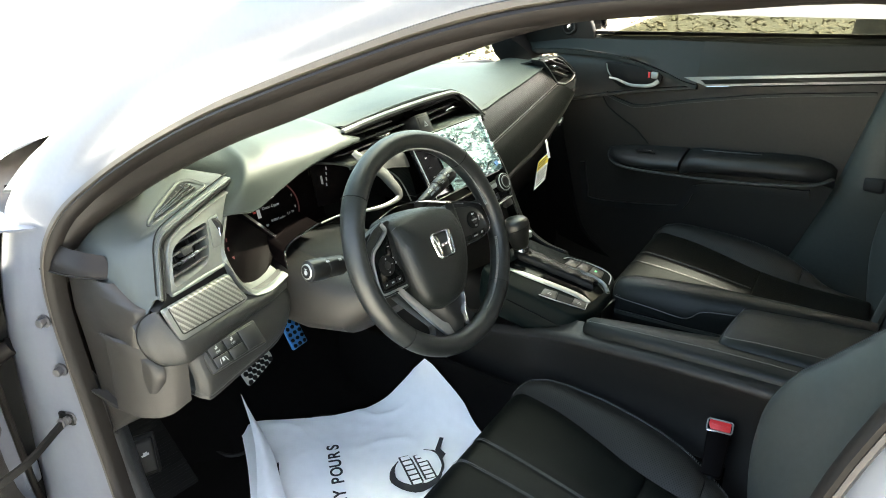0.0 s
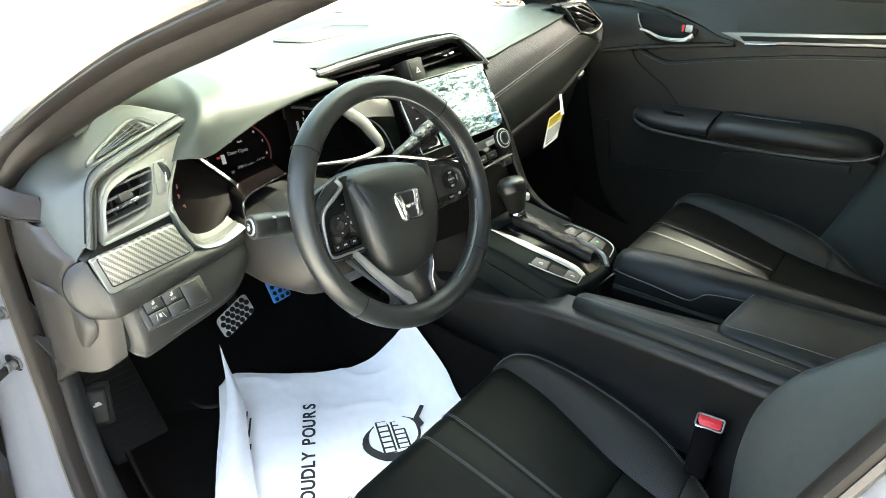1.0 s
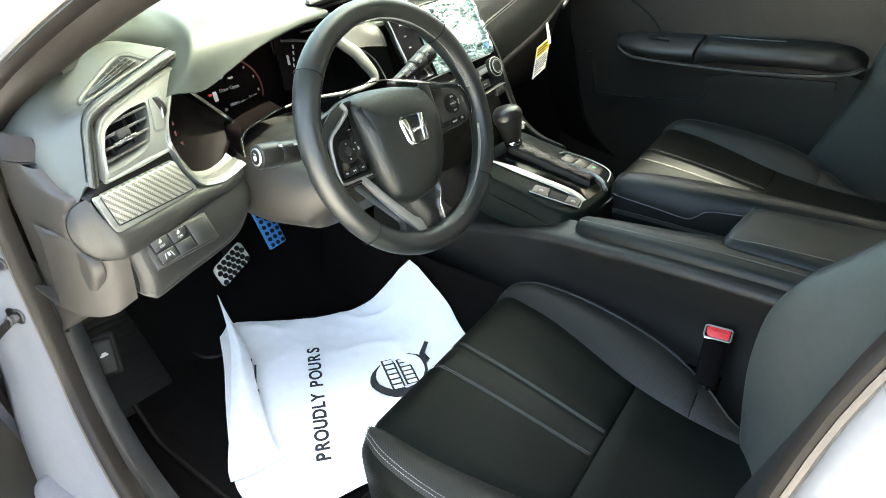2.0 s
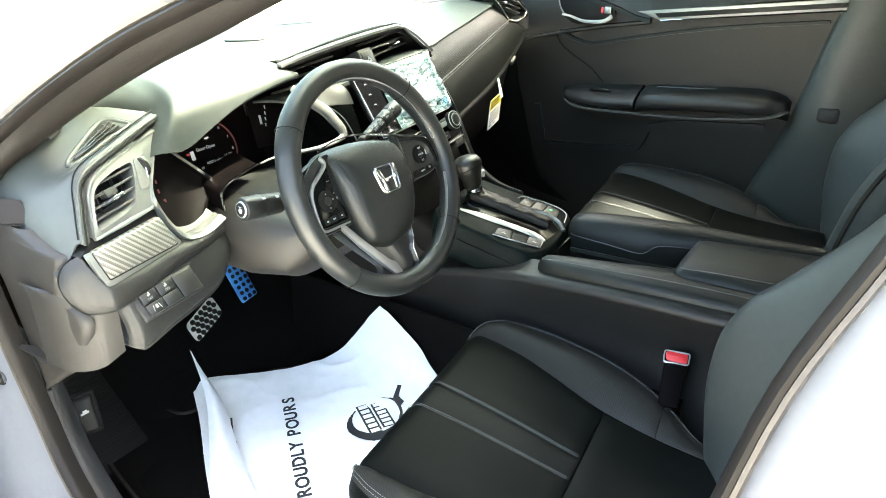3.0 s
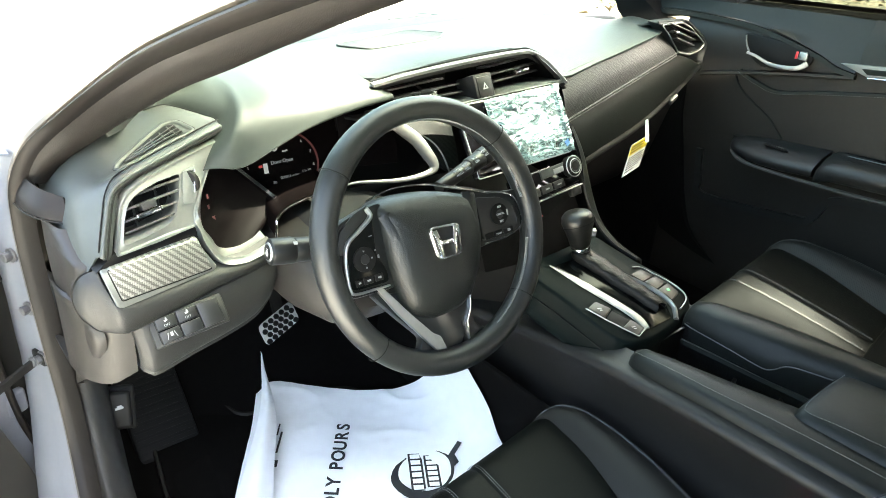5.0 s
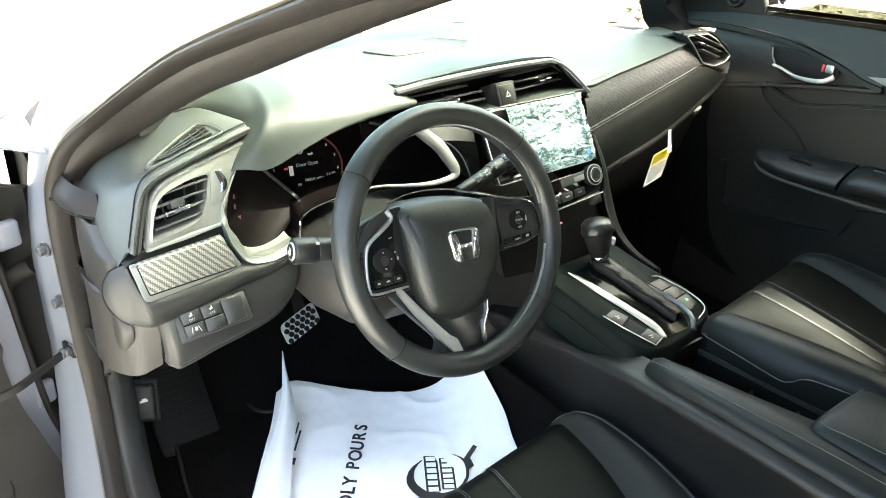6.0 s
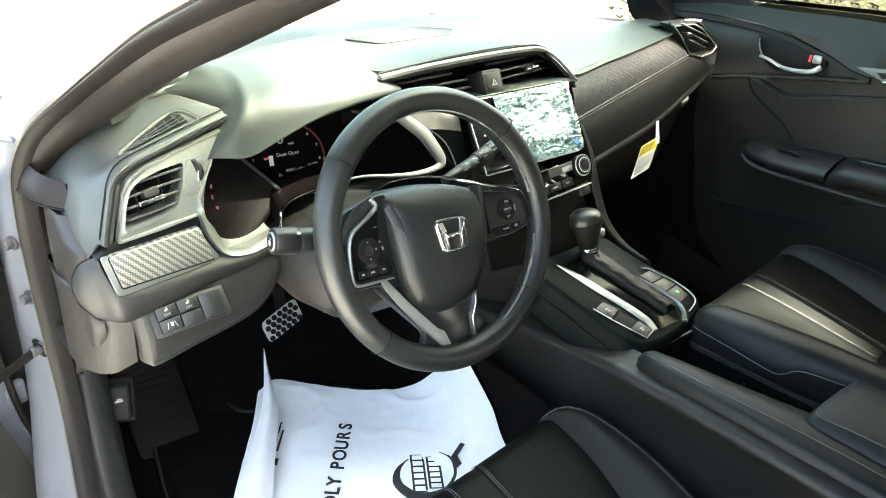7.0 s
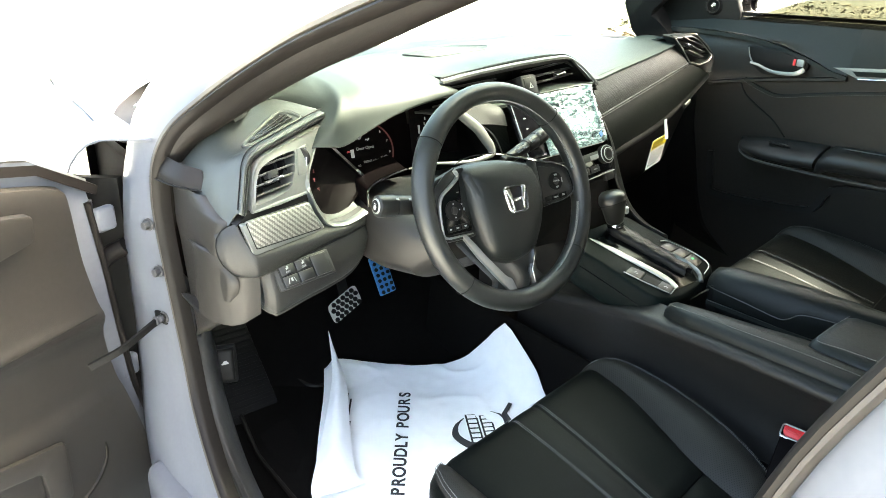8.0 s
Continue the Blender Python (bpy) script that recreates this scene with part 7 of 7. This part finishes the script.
def build_hinge_side():
    h = thing("door_check", "black door check strap bolted to the painted pillar", "door check", (-.785, .46, .59))
    part("strap", sweep(catmull([(-.786, .452, .618), (-.806, .448, .611), (-.835, .436, .603), (-.868, .424, .594), (-.92, .430, .575)], 4), [(-.003, -.006), (-.003, .006), (.003, .006), (.003, -.006)], up=(0, 0, 1)), "dark", h, "black check strap")
    part("bracket", box((.008, .030, .022), pose(-.786, .454, .618, 0, 0, 20), .003), "dark", h, "black bracket plate")
    part("collar", cyl(.0085, .0085, .006, pose(-.797, .452, .615, 0, 90, 20), 16, .001), "bolt", h)
    part("washer", cyl(.0120, .0120, .003, pose(-.784, .447, .620, 0, 90, 20), 20, .0008), "bolt", h)
    part("bolt", cyl(.0075, .0072, .010, pose(-.789, .446, .620, 0, 90, 20), 6, .001), "bolt", h, "hexagonal bolt head")
    for x, y, z in ((-.790, .435, .807), (-.785, .430, .721)):
        b = thing("hinge_bolt", "dark zinc hinge bolt on the painted pillar", "bolt", (x, y, z), group="hinge bolts")
        m = pose(x - .004, y - .003, z, 0, 90, 25)
        part("washer", cyl(.011, .011, .003, m @ pose(0, 0, .002), 16), "bolt", b)
        part("head", cyl(.0075, .007, .012, m @ pose(0, 0, -.004), 6, .0008), "bolt", b)
    j = thing("hinge_gap", "dark rubber boot and wiring between door and pillar", "wiring boot", (-.84, .56, .6))
    part("boot", sweep(catmull([(-.80, .57, .72), (-.83, .585, .70), (-.86, .575, .67), (-.88, .57, .63)], 5), circle(.016, 10)), "rubber", j)
    # black sheet added to darken the gap between door and pillar
    part("gap_liner", prism([(-.79, .600, .84), (-.880, .67, .84), (-.880, .67, .15), (-.79, .600, .15)], (.012, .012, 0)), "dark", j)
    for z in (.78, .47):
        g = thing("hinge_bracket", "blue-grey painted door hinge", "hinge", (-.83, .56, z), group="door hinges")
        part("leaf", box((.040, .018, .046), pose(-.828, .570, z, 0, 0, 25), .007, 3), "paint", g)
        part("pin", cyl(.009, .009, .07, pose(-.85, .582, z), 12, .001), "bolt", g)


# ---- footwell ----
def build_floor():
    rows = []
    for y, z, zs in ((-.60, .255, .29), (-.2, .255, .29), (.10, .255, .30), (.35, .255, .31), (.50, .265, .34), (.62, .32, .41), (.75, .46, .55), (.80, .60, .65), (.80, .85, .85)):
        rows.append([(-.79, y, zs + .06), (-.72, y, zs), (-.66, y, z), (-.40, y, z), (-.15, y, z), (-.10, y, z + .03), (.10, y, z + .05), (.25, y, z), (.70, y, z), (.79, y, z + .08)])
    tagged(part("floor", sheet(smooth_rows(rows, 2, 3), .01), "carpet"), "black carpeted car floor", "floor", kind="structure")
    k = thing("kick_panel", "dark kick panel with the bonnet release lever", "kick panel", (-.70, .40, .30))
    rows = [[(-.812, .09, .375), (-.782, .10, .362), (-.760, .11, .352), (-.730, .11, .315), (-.715, .12, .27)], [(-.812, .24, .462), (-.780, .25, .448), (-.752, .27, .425), (-.722, .27, .375), (-.706, .26, .27)],
            [(-.802, .325, .572), (-.770, .335, .560), (-.742, .36, .545), (-.716, .37, .475), (-.700, .38, .27)], [(-.794, .41, .71), (-.764, .41, .70), (-.738, .42, .68), (-.706, .44, .58), (-.690, .47, .27)], [(-.79, .60, .71), (-.758, .60, .70), (-.73, .62, .68), (-.695, .62, .58), (-.68, .62, .30)]]
    rows = [[(-.774, r[0][1] + .036, r[0][2] - .022), (-.766, r[1][1] + .030, r[1][2] - .016)] + r[2:] for r in rows]
    part("panel", sheet(smooth_rows(rows, 4, 4), .005), "kick", k, "black plastic kick panel")
    lm = frame_of((-.699, .400, .512), (.93, -.37, 0), (.05, .35, .93))
    part("lever_recess", box((.040, .074, .012), lm @ pose(.002, 0, -.010), .005, 3), "dark", k)
    r = part("bonnet_release", box((.034, .062, .016), lm, .006, 3), "dark", k, "black bonnet release lever with a white mark")
    part("car_mark", box((.013, .0035, .0008), lm @ pose(.0, .004, .0083, 0, 0, 12), 0), "white_ink", r)
    part("car_mark", box((.007, .0030, .0008), lm @ pose(.0005, .0072, .0083, 0, 0, 12), 0), "white_ink", r)
    f = thing("footrest", "ribbed black footrest in the footwell", "footrest", (-.60, .6, .29))
    fm = pose(-.60, .60, .345, 42, 0, 0)
    part("pad", box((.12, .24, .02), fm, .006), "dark", f)
    for i in range(16):
        part("rib", box((.108, .0060, .002), fm @ pose(0, -.108 + .0144 * i, .0108), .0008), "dark", f)
    m = thing("floor_mat", "black carpet floor mat under the paper mat", "floor mat", (-.40, .3, .28))
    out = rounded([(-.645, .02, .262), (-.165, .02, .262), (-.16, .42, .262), (-.22, .50, .270), (-.45, .53, .272), (-.48, .60, .290), (-.62, .58, .285), (-.65, .40, .262)], .03)
    part("mat", prism(out, (0, 0, .010), .003), "carpet", m)
    part("mat_edge", sweep([p + Vector((0, 0, .010)) for p in out], circle(.005, 6), True), "rubber", m, "bound black edge")


def build_pedals():
    b = thing("brake_pedal", "drilled steel brake pedal with rubber studs", "pedal", (-.33, .60, .45))
    o, r, u = Vector((-.372, .552, .418)), Vector((.084, .014, .030)), Vector((-.012, .016, .044))
    n = r.cross(u).normalized()
    if n.y > 0:
        n = -n
    out = rounded([o, o + r, o + r + u, o + u], .012)
    part("plate", prism(out, n * .005, .0015), "metal", b, "brushed steel plate")
    for j in range(4):
        for i in range(6):
            p = o + r * (.10 + .16 * i + (.08 if j % 2 else 0)) + u * (.14 + .24 * j) + n * .006
            if i == 5 and j % 2:
                continue
            m = Matrix.Translation(p) @ n.to_track_quat("Z", "Y").to_matrix().to_4x4()
            part("rubber_stud", cyl(.0062, .0055, .004, m, 10), "dark", b)
    part("arm", sweep([o + r * .6 + u * .6 - n * .004, o + r * .6 + u + Vector((0, .05, .12)), (-.32, .70, .75)], [(-.012, -.004), (-.012, .004), (.012, .004), (.012, -.004)]), "dark", b)
    a = thing("accelerator_pedal", "accelerator pedal wrapped in blue film", "pedal", (-.24, .52, .48))
    am = frame_of((-.245, .530, .500), (1, .1, .05), (.0, .45, .9))
    part("plate", box((.048, .095, .008), am @ pose(0, .022, 0), .004), "blue", a, "blue film over the pedal")
    for j in range(7):
        for i in range(3):
            part("rubber_stud", cyl(.005, .0045, .003, am @ pose(-.015 + .015 * i, -.018 + .014 * j, .005), 8), "dark", a)
    part("arm", box((.015, .10, .02), am @ pose(0, .12, -.015, -20), .004), "dark", a)


def build_paper():
    p = thing("paper_floor_mat", "white printed paper floor mat with a folded edge", "paper mat", (-.35, .3, .285))
    # runs askew: 'ahead' is the reading direction of its print
    ah = Vector((.61, .79, 0)).normalized()
    up = Vector((-ah.y, ah.x, 0))

    def height(x, y):
        z = .289 + .003 * noise.noise(Vector((x * 11, y * 11, 2))) + .0016 * noise.noise(Vector((x * 40, y * 40, 5)))
        return z + .10 * max(0, y - .47) + .028 * max(0, (x + .20) / .08) ** 2
    # control rows from the front edge to the back; the inner side climbs the tunnel
    rows = [[(-.400, .560, .300), (-.350, .575, .302), (-.285, .520, .296), (-.215, .455, .296), (-.160, .405, .306), (-.116, .372, .330), (-.103, .330, .385), (-.101, .262, .468)],
            [(-.455, .470, .291), (-.390, .460, .291), (-.310, .420, .290), (-.235, .375, .290), (-.170, .335, .300), (-.122, .305, .326), (-.105, .270, .370), (-.101, .215, .447)],
            [(-.550, .330, .290), (-.480, .320, .290), (-.390, .300, .289), (-.300, .275, .289), (-.200, .250, .297), (-.130, .225, .322), (-.106, .195, .355), (-.101, .155, .400)],
            [(-.632, .190, .290), (-.560, .180, .290), (-.460, .170, .289), (-.360, .165, .289), (-.240, .150, .296), (-.140, .135, .315), (-.108, .125, .335), (-.101, .110, .345)],
            [(-.640, .080, .290), (-.560, .050, .290), (-.460, .020, .289), (-.360, .0, .289), (-.240, .0, .295), (-.150, .0, .300), (-.115, .01, .305), (-.105, .02, .310)]]
    rows = smooth_rows(rows, 11, 14)
    for r in rows:
        for k, q in enumerate(r):
            calm = 1 - .75 * math.exp(-((q.xy - Vector((-.392, .25))).dot(up.xy) / .05) ** 2)
            q.z += calm * (.0035 * noise.noise(Vector((q.x * 12, q.y * 12, 2))) + .0014 * noise.noise(Vector((q.x * 45, q.y * 45, 5))) - .004 * max(0, .5 - abs((q.y - .43 + .12 * q.x) * 60)) + .0045 * (1 - 2 * abs(noise.noise(Vector((q.x * 9 + q.y * 4, q.y * 7 - q.x * 3, 9))))) ** 4)
    cloud = [q.copy() for r in rows for q in r]
    part("sheet", sheet(rows, .0006), "paper", p, "white paper sheet", sharp=60)

    def paper_z(x, y):
        near = sorted(cloud, key=lambda q: (q.x - x) ** 2 + (q.y - y) ** 2)[:6]
        return max(q.z for q in near)
    # folded flap along the door side
    flap = [[(-.371, .587, .385), (-.372, .580, .380), (-.376, .570, .370)], [(-.43, .47, .345), (-.420, .458, .350), (-.410, .445, .332)], [(-.53, .34, .315), (-.505, .328, .330), (-.475, .325, .316)], [(-.615, .235, .305), (-.575, .215, .318), (-.535, .205, .305)],
            [(-.635, .20, .302), (-.590, .175, .312), (-.520, .172, .303)]]
    part("folded_flap", sheet(smooth_rows(flap, 4, 5), .0006), "paper", p, "paper edge folded over")

    def on(x, y):
        return (x, y, paper_z(x, y) + .0016)
    # the printed words, letter by letter on the sheet
    a, b = Vector((-.497, .118, 0)), Vector((-.287, .382, 0))
    text = "PROUDLY POURS"
    widths = {"P": .9, "R": .95, "O": 1.08, "U": .98, "D": 1.0, "L": .82, "Y": .92, " ": .5, "S": .92}
    total = sum(widths[ch] for ch in text)
    s = 0
    for ch in text:
        f = (s + widths[ch] / 2) / total
        s += widths[ch]
        if ch == " ":
            continue
        q = a.lerp(b, f)
        lettering("printed_letter", ch, .037, frame_of(on(q.x, q.y), b - a, up), "ink", p, .0003, bold=.0008)
    # ring-shaped printed emblem, drawn as plain arcs and bars
    c = Vector((-.239, .171, 0))

    def arc(r0, r1, a0, a1, name="printed_arc"):
        bm = bmesh.new()
        for k in range(16):
            q = []
            for aa, rr in ((k, r0), (k, r1), (k + 1, r1), (k + 1, r0)):
                t = radians(a0 + (a1 - a0) * aa / 16)
                taper = rr if rr == r0 else r0 + (r1 - r0) * math.sin(math.pi * min(max((aa) / 16, .04), .96))
                d = c + ah * (taper * math.cos(t)) + up * (taper * math.sin(t))
                q.append(bm.verts.new(on(d.x, d.y)))
            bm.faces.new(q)
        part(name, bm, "ink", p)
    arc(.050, .070, 45, 255)
    arc(.051, .057, 205, 335)
    for v, ln in ((.015, .096), (-.015, .082)):
        o = c + up * v
        m = frame_of(on(o.x, o.y), ah + up * .12, up)
        part("printed_bar", box((ln, .027, .0006), m, .0), "ink", p)
        n = 6
        for k in range(n):
            part("printed_block", box((ln / n * .68, .019, .0006), m @ pose(-ln / 2 + ln * (k + .5) / n, 0, .0006), 0), "paper", p)
    t0 = c + ah * .016 - up * .050
    part("printed_tail", prism([on(*(t0 + ah * x + up * y).xy) for x, y in ((-.010, -.004), (.016, .004), (.046, -.014), (.042, -.022), (.016, -.008), (.0, -.016))], (0, 0, .0003)), "ink", p)
    # printed bars partly under the fold
    for x, y, ln, w in ((-.425, .405, .060, .004), (-.462, .362, .018, .020), (-.412, .436, .020, .003), (-.404, .447, .020, .003)):
        part("printed_bar", box((ln, w, .0004), frame_of(on(x, y), ah, up), 0), "ink", p)


# ---- loose things ----
def build_tag():
    t = thing("warning_tag", "yellow and white card tag hanging from the glove box", "tag", (.36, .245, .76))
    part("strap", prism([(.380, .254, .880), (.391, .256, .880), (.386, .240, .836), (.374, .240, .836)], (0, -.001, 0)), "paper", t, "white paper strap")
    tl, tr, bl = Vector((.332, .243, .835)), Vector((.400, .251, .846)), Vector((.318, .243, .765))
    x, y = tr - tl, bl - tl
    part("card", prism([tl, tr, tr + y, bl], (0, .001, 0)), "paper", t, "white card")
    part("yellow_head", prism([tl + Vector((0, -.0006, 0)), tr + Vector((0, -.0006, 0)), tr + y * .34 + Vector((0, -.0006, 0)), tl + y * .34 + Vector((0, -.0006, 0))], (0, .0004, 0)), "yellow", t, "yellow printed head")
    for k, (f, w) in enumerate(((.07, .8), (.15, .7), (.24, .6), (.42, .86), (.49, .9), (.56, .84), (.63, .9), (.70, .86), (.77, .7), (.86, .5))):
        o = tl + y * f + x * .06 + Vector((0, -.0012, 0))
        h = .035 if k < 3 else .024
        part("print_bar", prism([o, o + x * w, o + x * w + y * h, o + y * h], (0, .0004, 0)), "ink", t)


def build_buckle():
    b = thing("seat_belt_buckle", "black seat belt buckle with a red release button", "belt buckle", (-.075, -.385, .40))
    m = frame_of((-.080, -.379, .562), (.2, -.98, 0), (.72, .15, .67))
    out = rounded([(-.017, -.085), (.016, -.085), (.020, .0), (.020, .012), (-.020, .012), (-.020, .0)], .004, 4)
    part("housing", prism([m @ Vector((x, y, -.022)) for x, y in out], m.to_3x3() @ Vector((0, 0, .024)), .003), "lens", b, "black buckle housing")
    rim = rounded([(-.0205, -.0095), (.0205, -.0095), (.0205, .0105), (-.0205, .0105)], .0045, 5)
    part("button_frame", sweep([m @ Vector((x, y, .0030)) for x, y in rim], circle(.0014, 8), closed=True, up=tuple(m.to_3x3() @ Vector((0, 0, 1)))), "silver", b, "bright frame round the button")
    face = rounded([(-.0180, -.0010), (-.0140, -.0078), (.0180, -.0078), (.0180, .0088), (-.0180, .0088)], .003, 4)
    part("release_button", prism([m @ Vector((x, y, .0005)) for x, y in face], m.to_3x3() @ Vector((0, 0, .0055)), .0018), "red", b, "red release button")
    part("button_ridge", box((.028, .0022, .0022), m @ pose(.0005, .0015, .0068), .0008), "red", b)
    part("tongue_slot", box((.016, .004, .003), m @ pose(-.012, -.0098, .0012), .001), "chrome", b, "bright edge of the tongue slot")
    part("stalk", cyl(.008, .008, .10, m @ pose(0, -.13, -.010, 90), 10), "dark", b)


def build_instruments(d):
    dm = frame_of((-.43, .352, .905), (1, .03, 0), (0, .30, .95))
    i = thing("instrument_display", "dark digital instrument display reading zero, door open and 11:38", "display", (-.43, .38, .86))
    part("panel", box((.25, .115, .006), dm @ pose(.01, 0, -.004), .003), "lens", i, "dark display panel")
    lettering("speed", "0", .027, dm @ pose(.005, .023, .0008), "lit", i)
    lettering("unit", "mph", .0052, dm @ pose(.022, .013, .0008), "lit_dim", i)
    lettering("message", "Door Open", .0080, dm @ pose(.014, -.002, .0008, 0, 0, 0), "lit", i)
    lettering("clock", "11:38", .0078, dm @ pose(.053, -.025, .0008), "lit", i)
    lettering("odometer", "000011 miles", .0062, dm @ pose(.023, -.0274, .0008), "lit", i)
    lettering("temperature", "80", .0060, dm @ pose(-.004, -.0325, .0008), "lit", i)
    part("car_icon", box((.007, .015, .0005), dm @ pose(-.015, -.0085, .0008), .0), "lit_dim", i)
    part("door_icon", box((.006, .0035, .0005), dm @ pose(-.023, -.0042, .0008), .0), "lit_red", i)
    bm = bmesh.new()
    for k in range(30):
        a0, a1 = radians(165 - 185 * k / 30), radians(165 - 185 * (k + 1) / 30)
        q = [dm @ Vector((.012 + rr * math.cos(a), -.010 + .85 * rr * math.sin(a), .0006)) for a, rr in ((a0, .0625), (a0, .066), (a1, .066), (a1, .0625))]
        bm.faces.new([bm.verts.new(p) for p in q])
    part("dial_arc", bm, "dial", i, "dim red dial arc")
    for k, ch in enumerate("12345678"):
        a = radians(172 - 180 * k / 7)
        lettering("dial_number", ch, .006, dm @ pose(.012 + .056 * math.cos(a), -.010 + .85 * .056 * math.sin(a), .0008), "lit_dim", i)
    rm = frame_of((-.265, .34, .925), (1, -.25, 0), (0, .30, .95))
    part("fuel_lens", box((.10, .10, .004), rm, .003), "lens", i, "dark fuel gauge lens")
    for k in range(4):
        part("fuel_mark", box((.0022, .006, .0004), rm @ pose(-.024 + .002 * k, -.012 + .010 * k, .0026), 0), "lit", i)
    part("fuel_needle", box((.004, .016, .0004), rm @ pose(-.032, -.002, .0028), 0), "lit", i)
    # bright diagonal dividers
    part("divider", sweep([(-.520, .300, .934), (-.451, .288, .8625)], [(-.0035, -.004), (-.0035, .003), (.0015, .004), (.0035, .001), (.0035, -.004)], up=(0, -1, 0.3)), "chrome", d, "silver divider beside the display")
    return i


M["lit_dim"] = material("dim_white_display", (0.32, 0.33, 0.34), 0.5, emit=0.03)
M["dial"] = material("dim_red_dial", (0.07, 0.016, 0.016), 0.5, emit=0.010)


build_ground()
build_litter()
build_tree(6.1, .25, .26, 6.5)
build_body()
dash = build_dashboard()
build_instruments(dash)
build_steering_wheel()
build_column()
build_seat(-.330, -.018, .522, -.014, "black leather driver's seat with charcoal bolsters and pale stitching")
build_seat(.483, .030, .602, -.085, "black leather passenger seat with pale stitching")
build_console()
build_passenger_door()
build_b_pillar()
build_driver_door()
build_hinge_side()
build_floor()
build_pedals()
build_paper()
build_tag()
build_buckle()
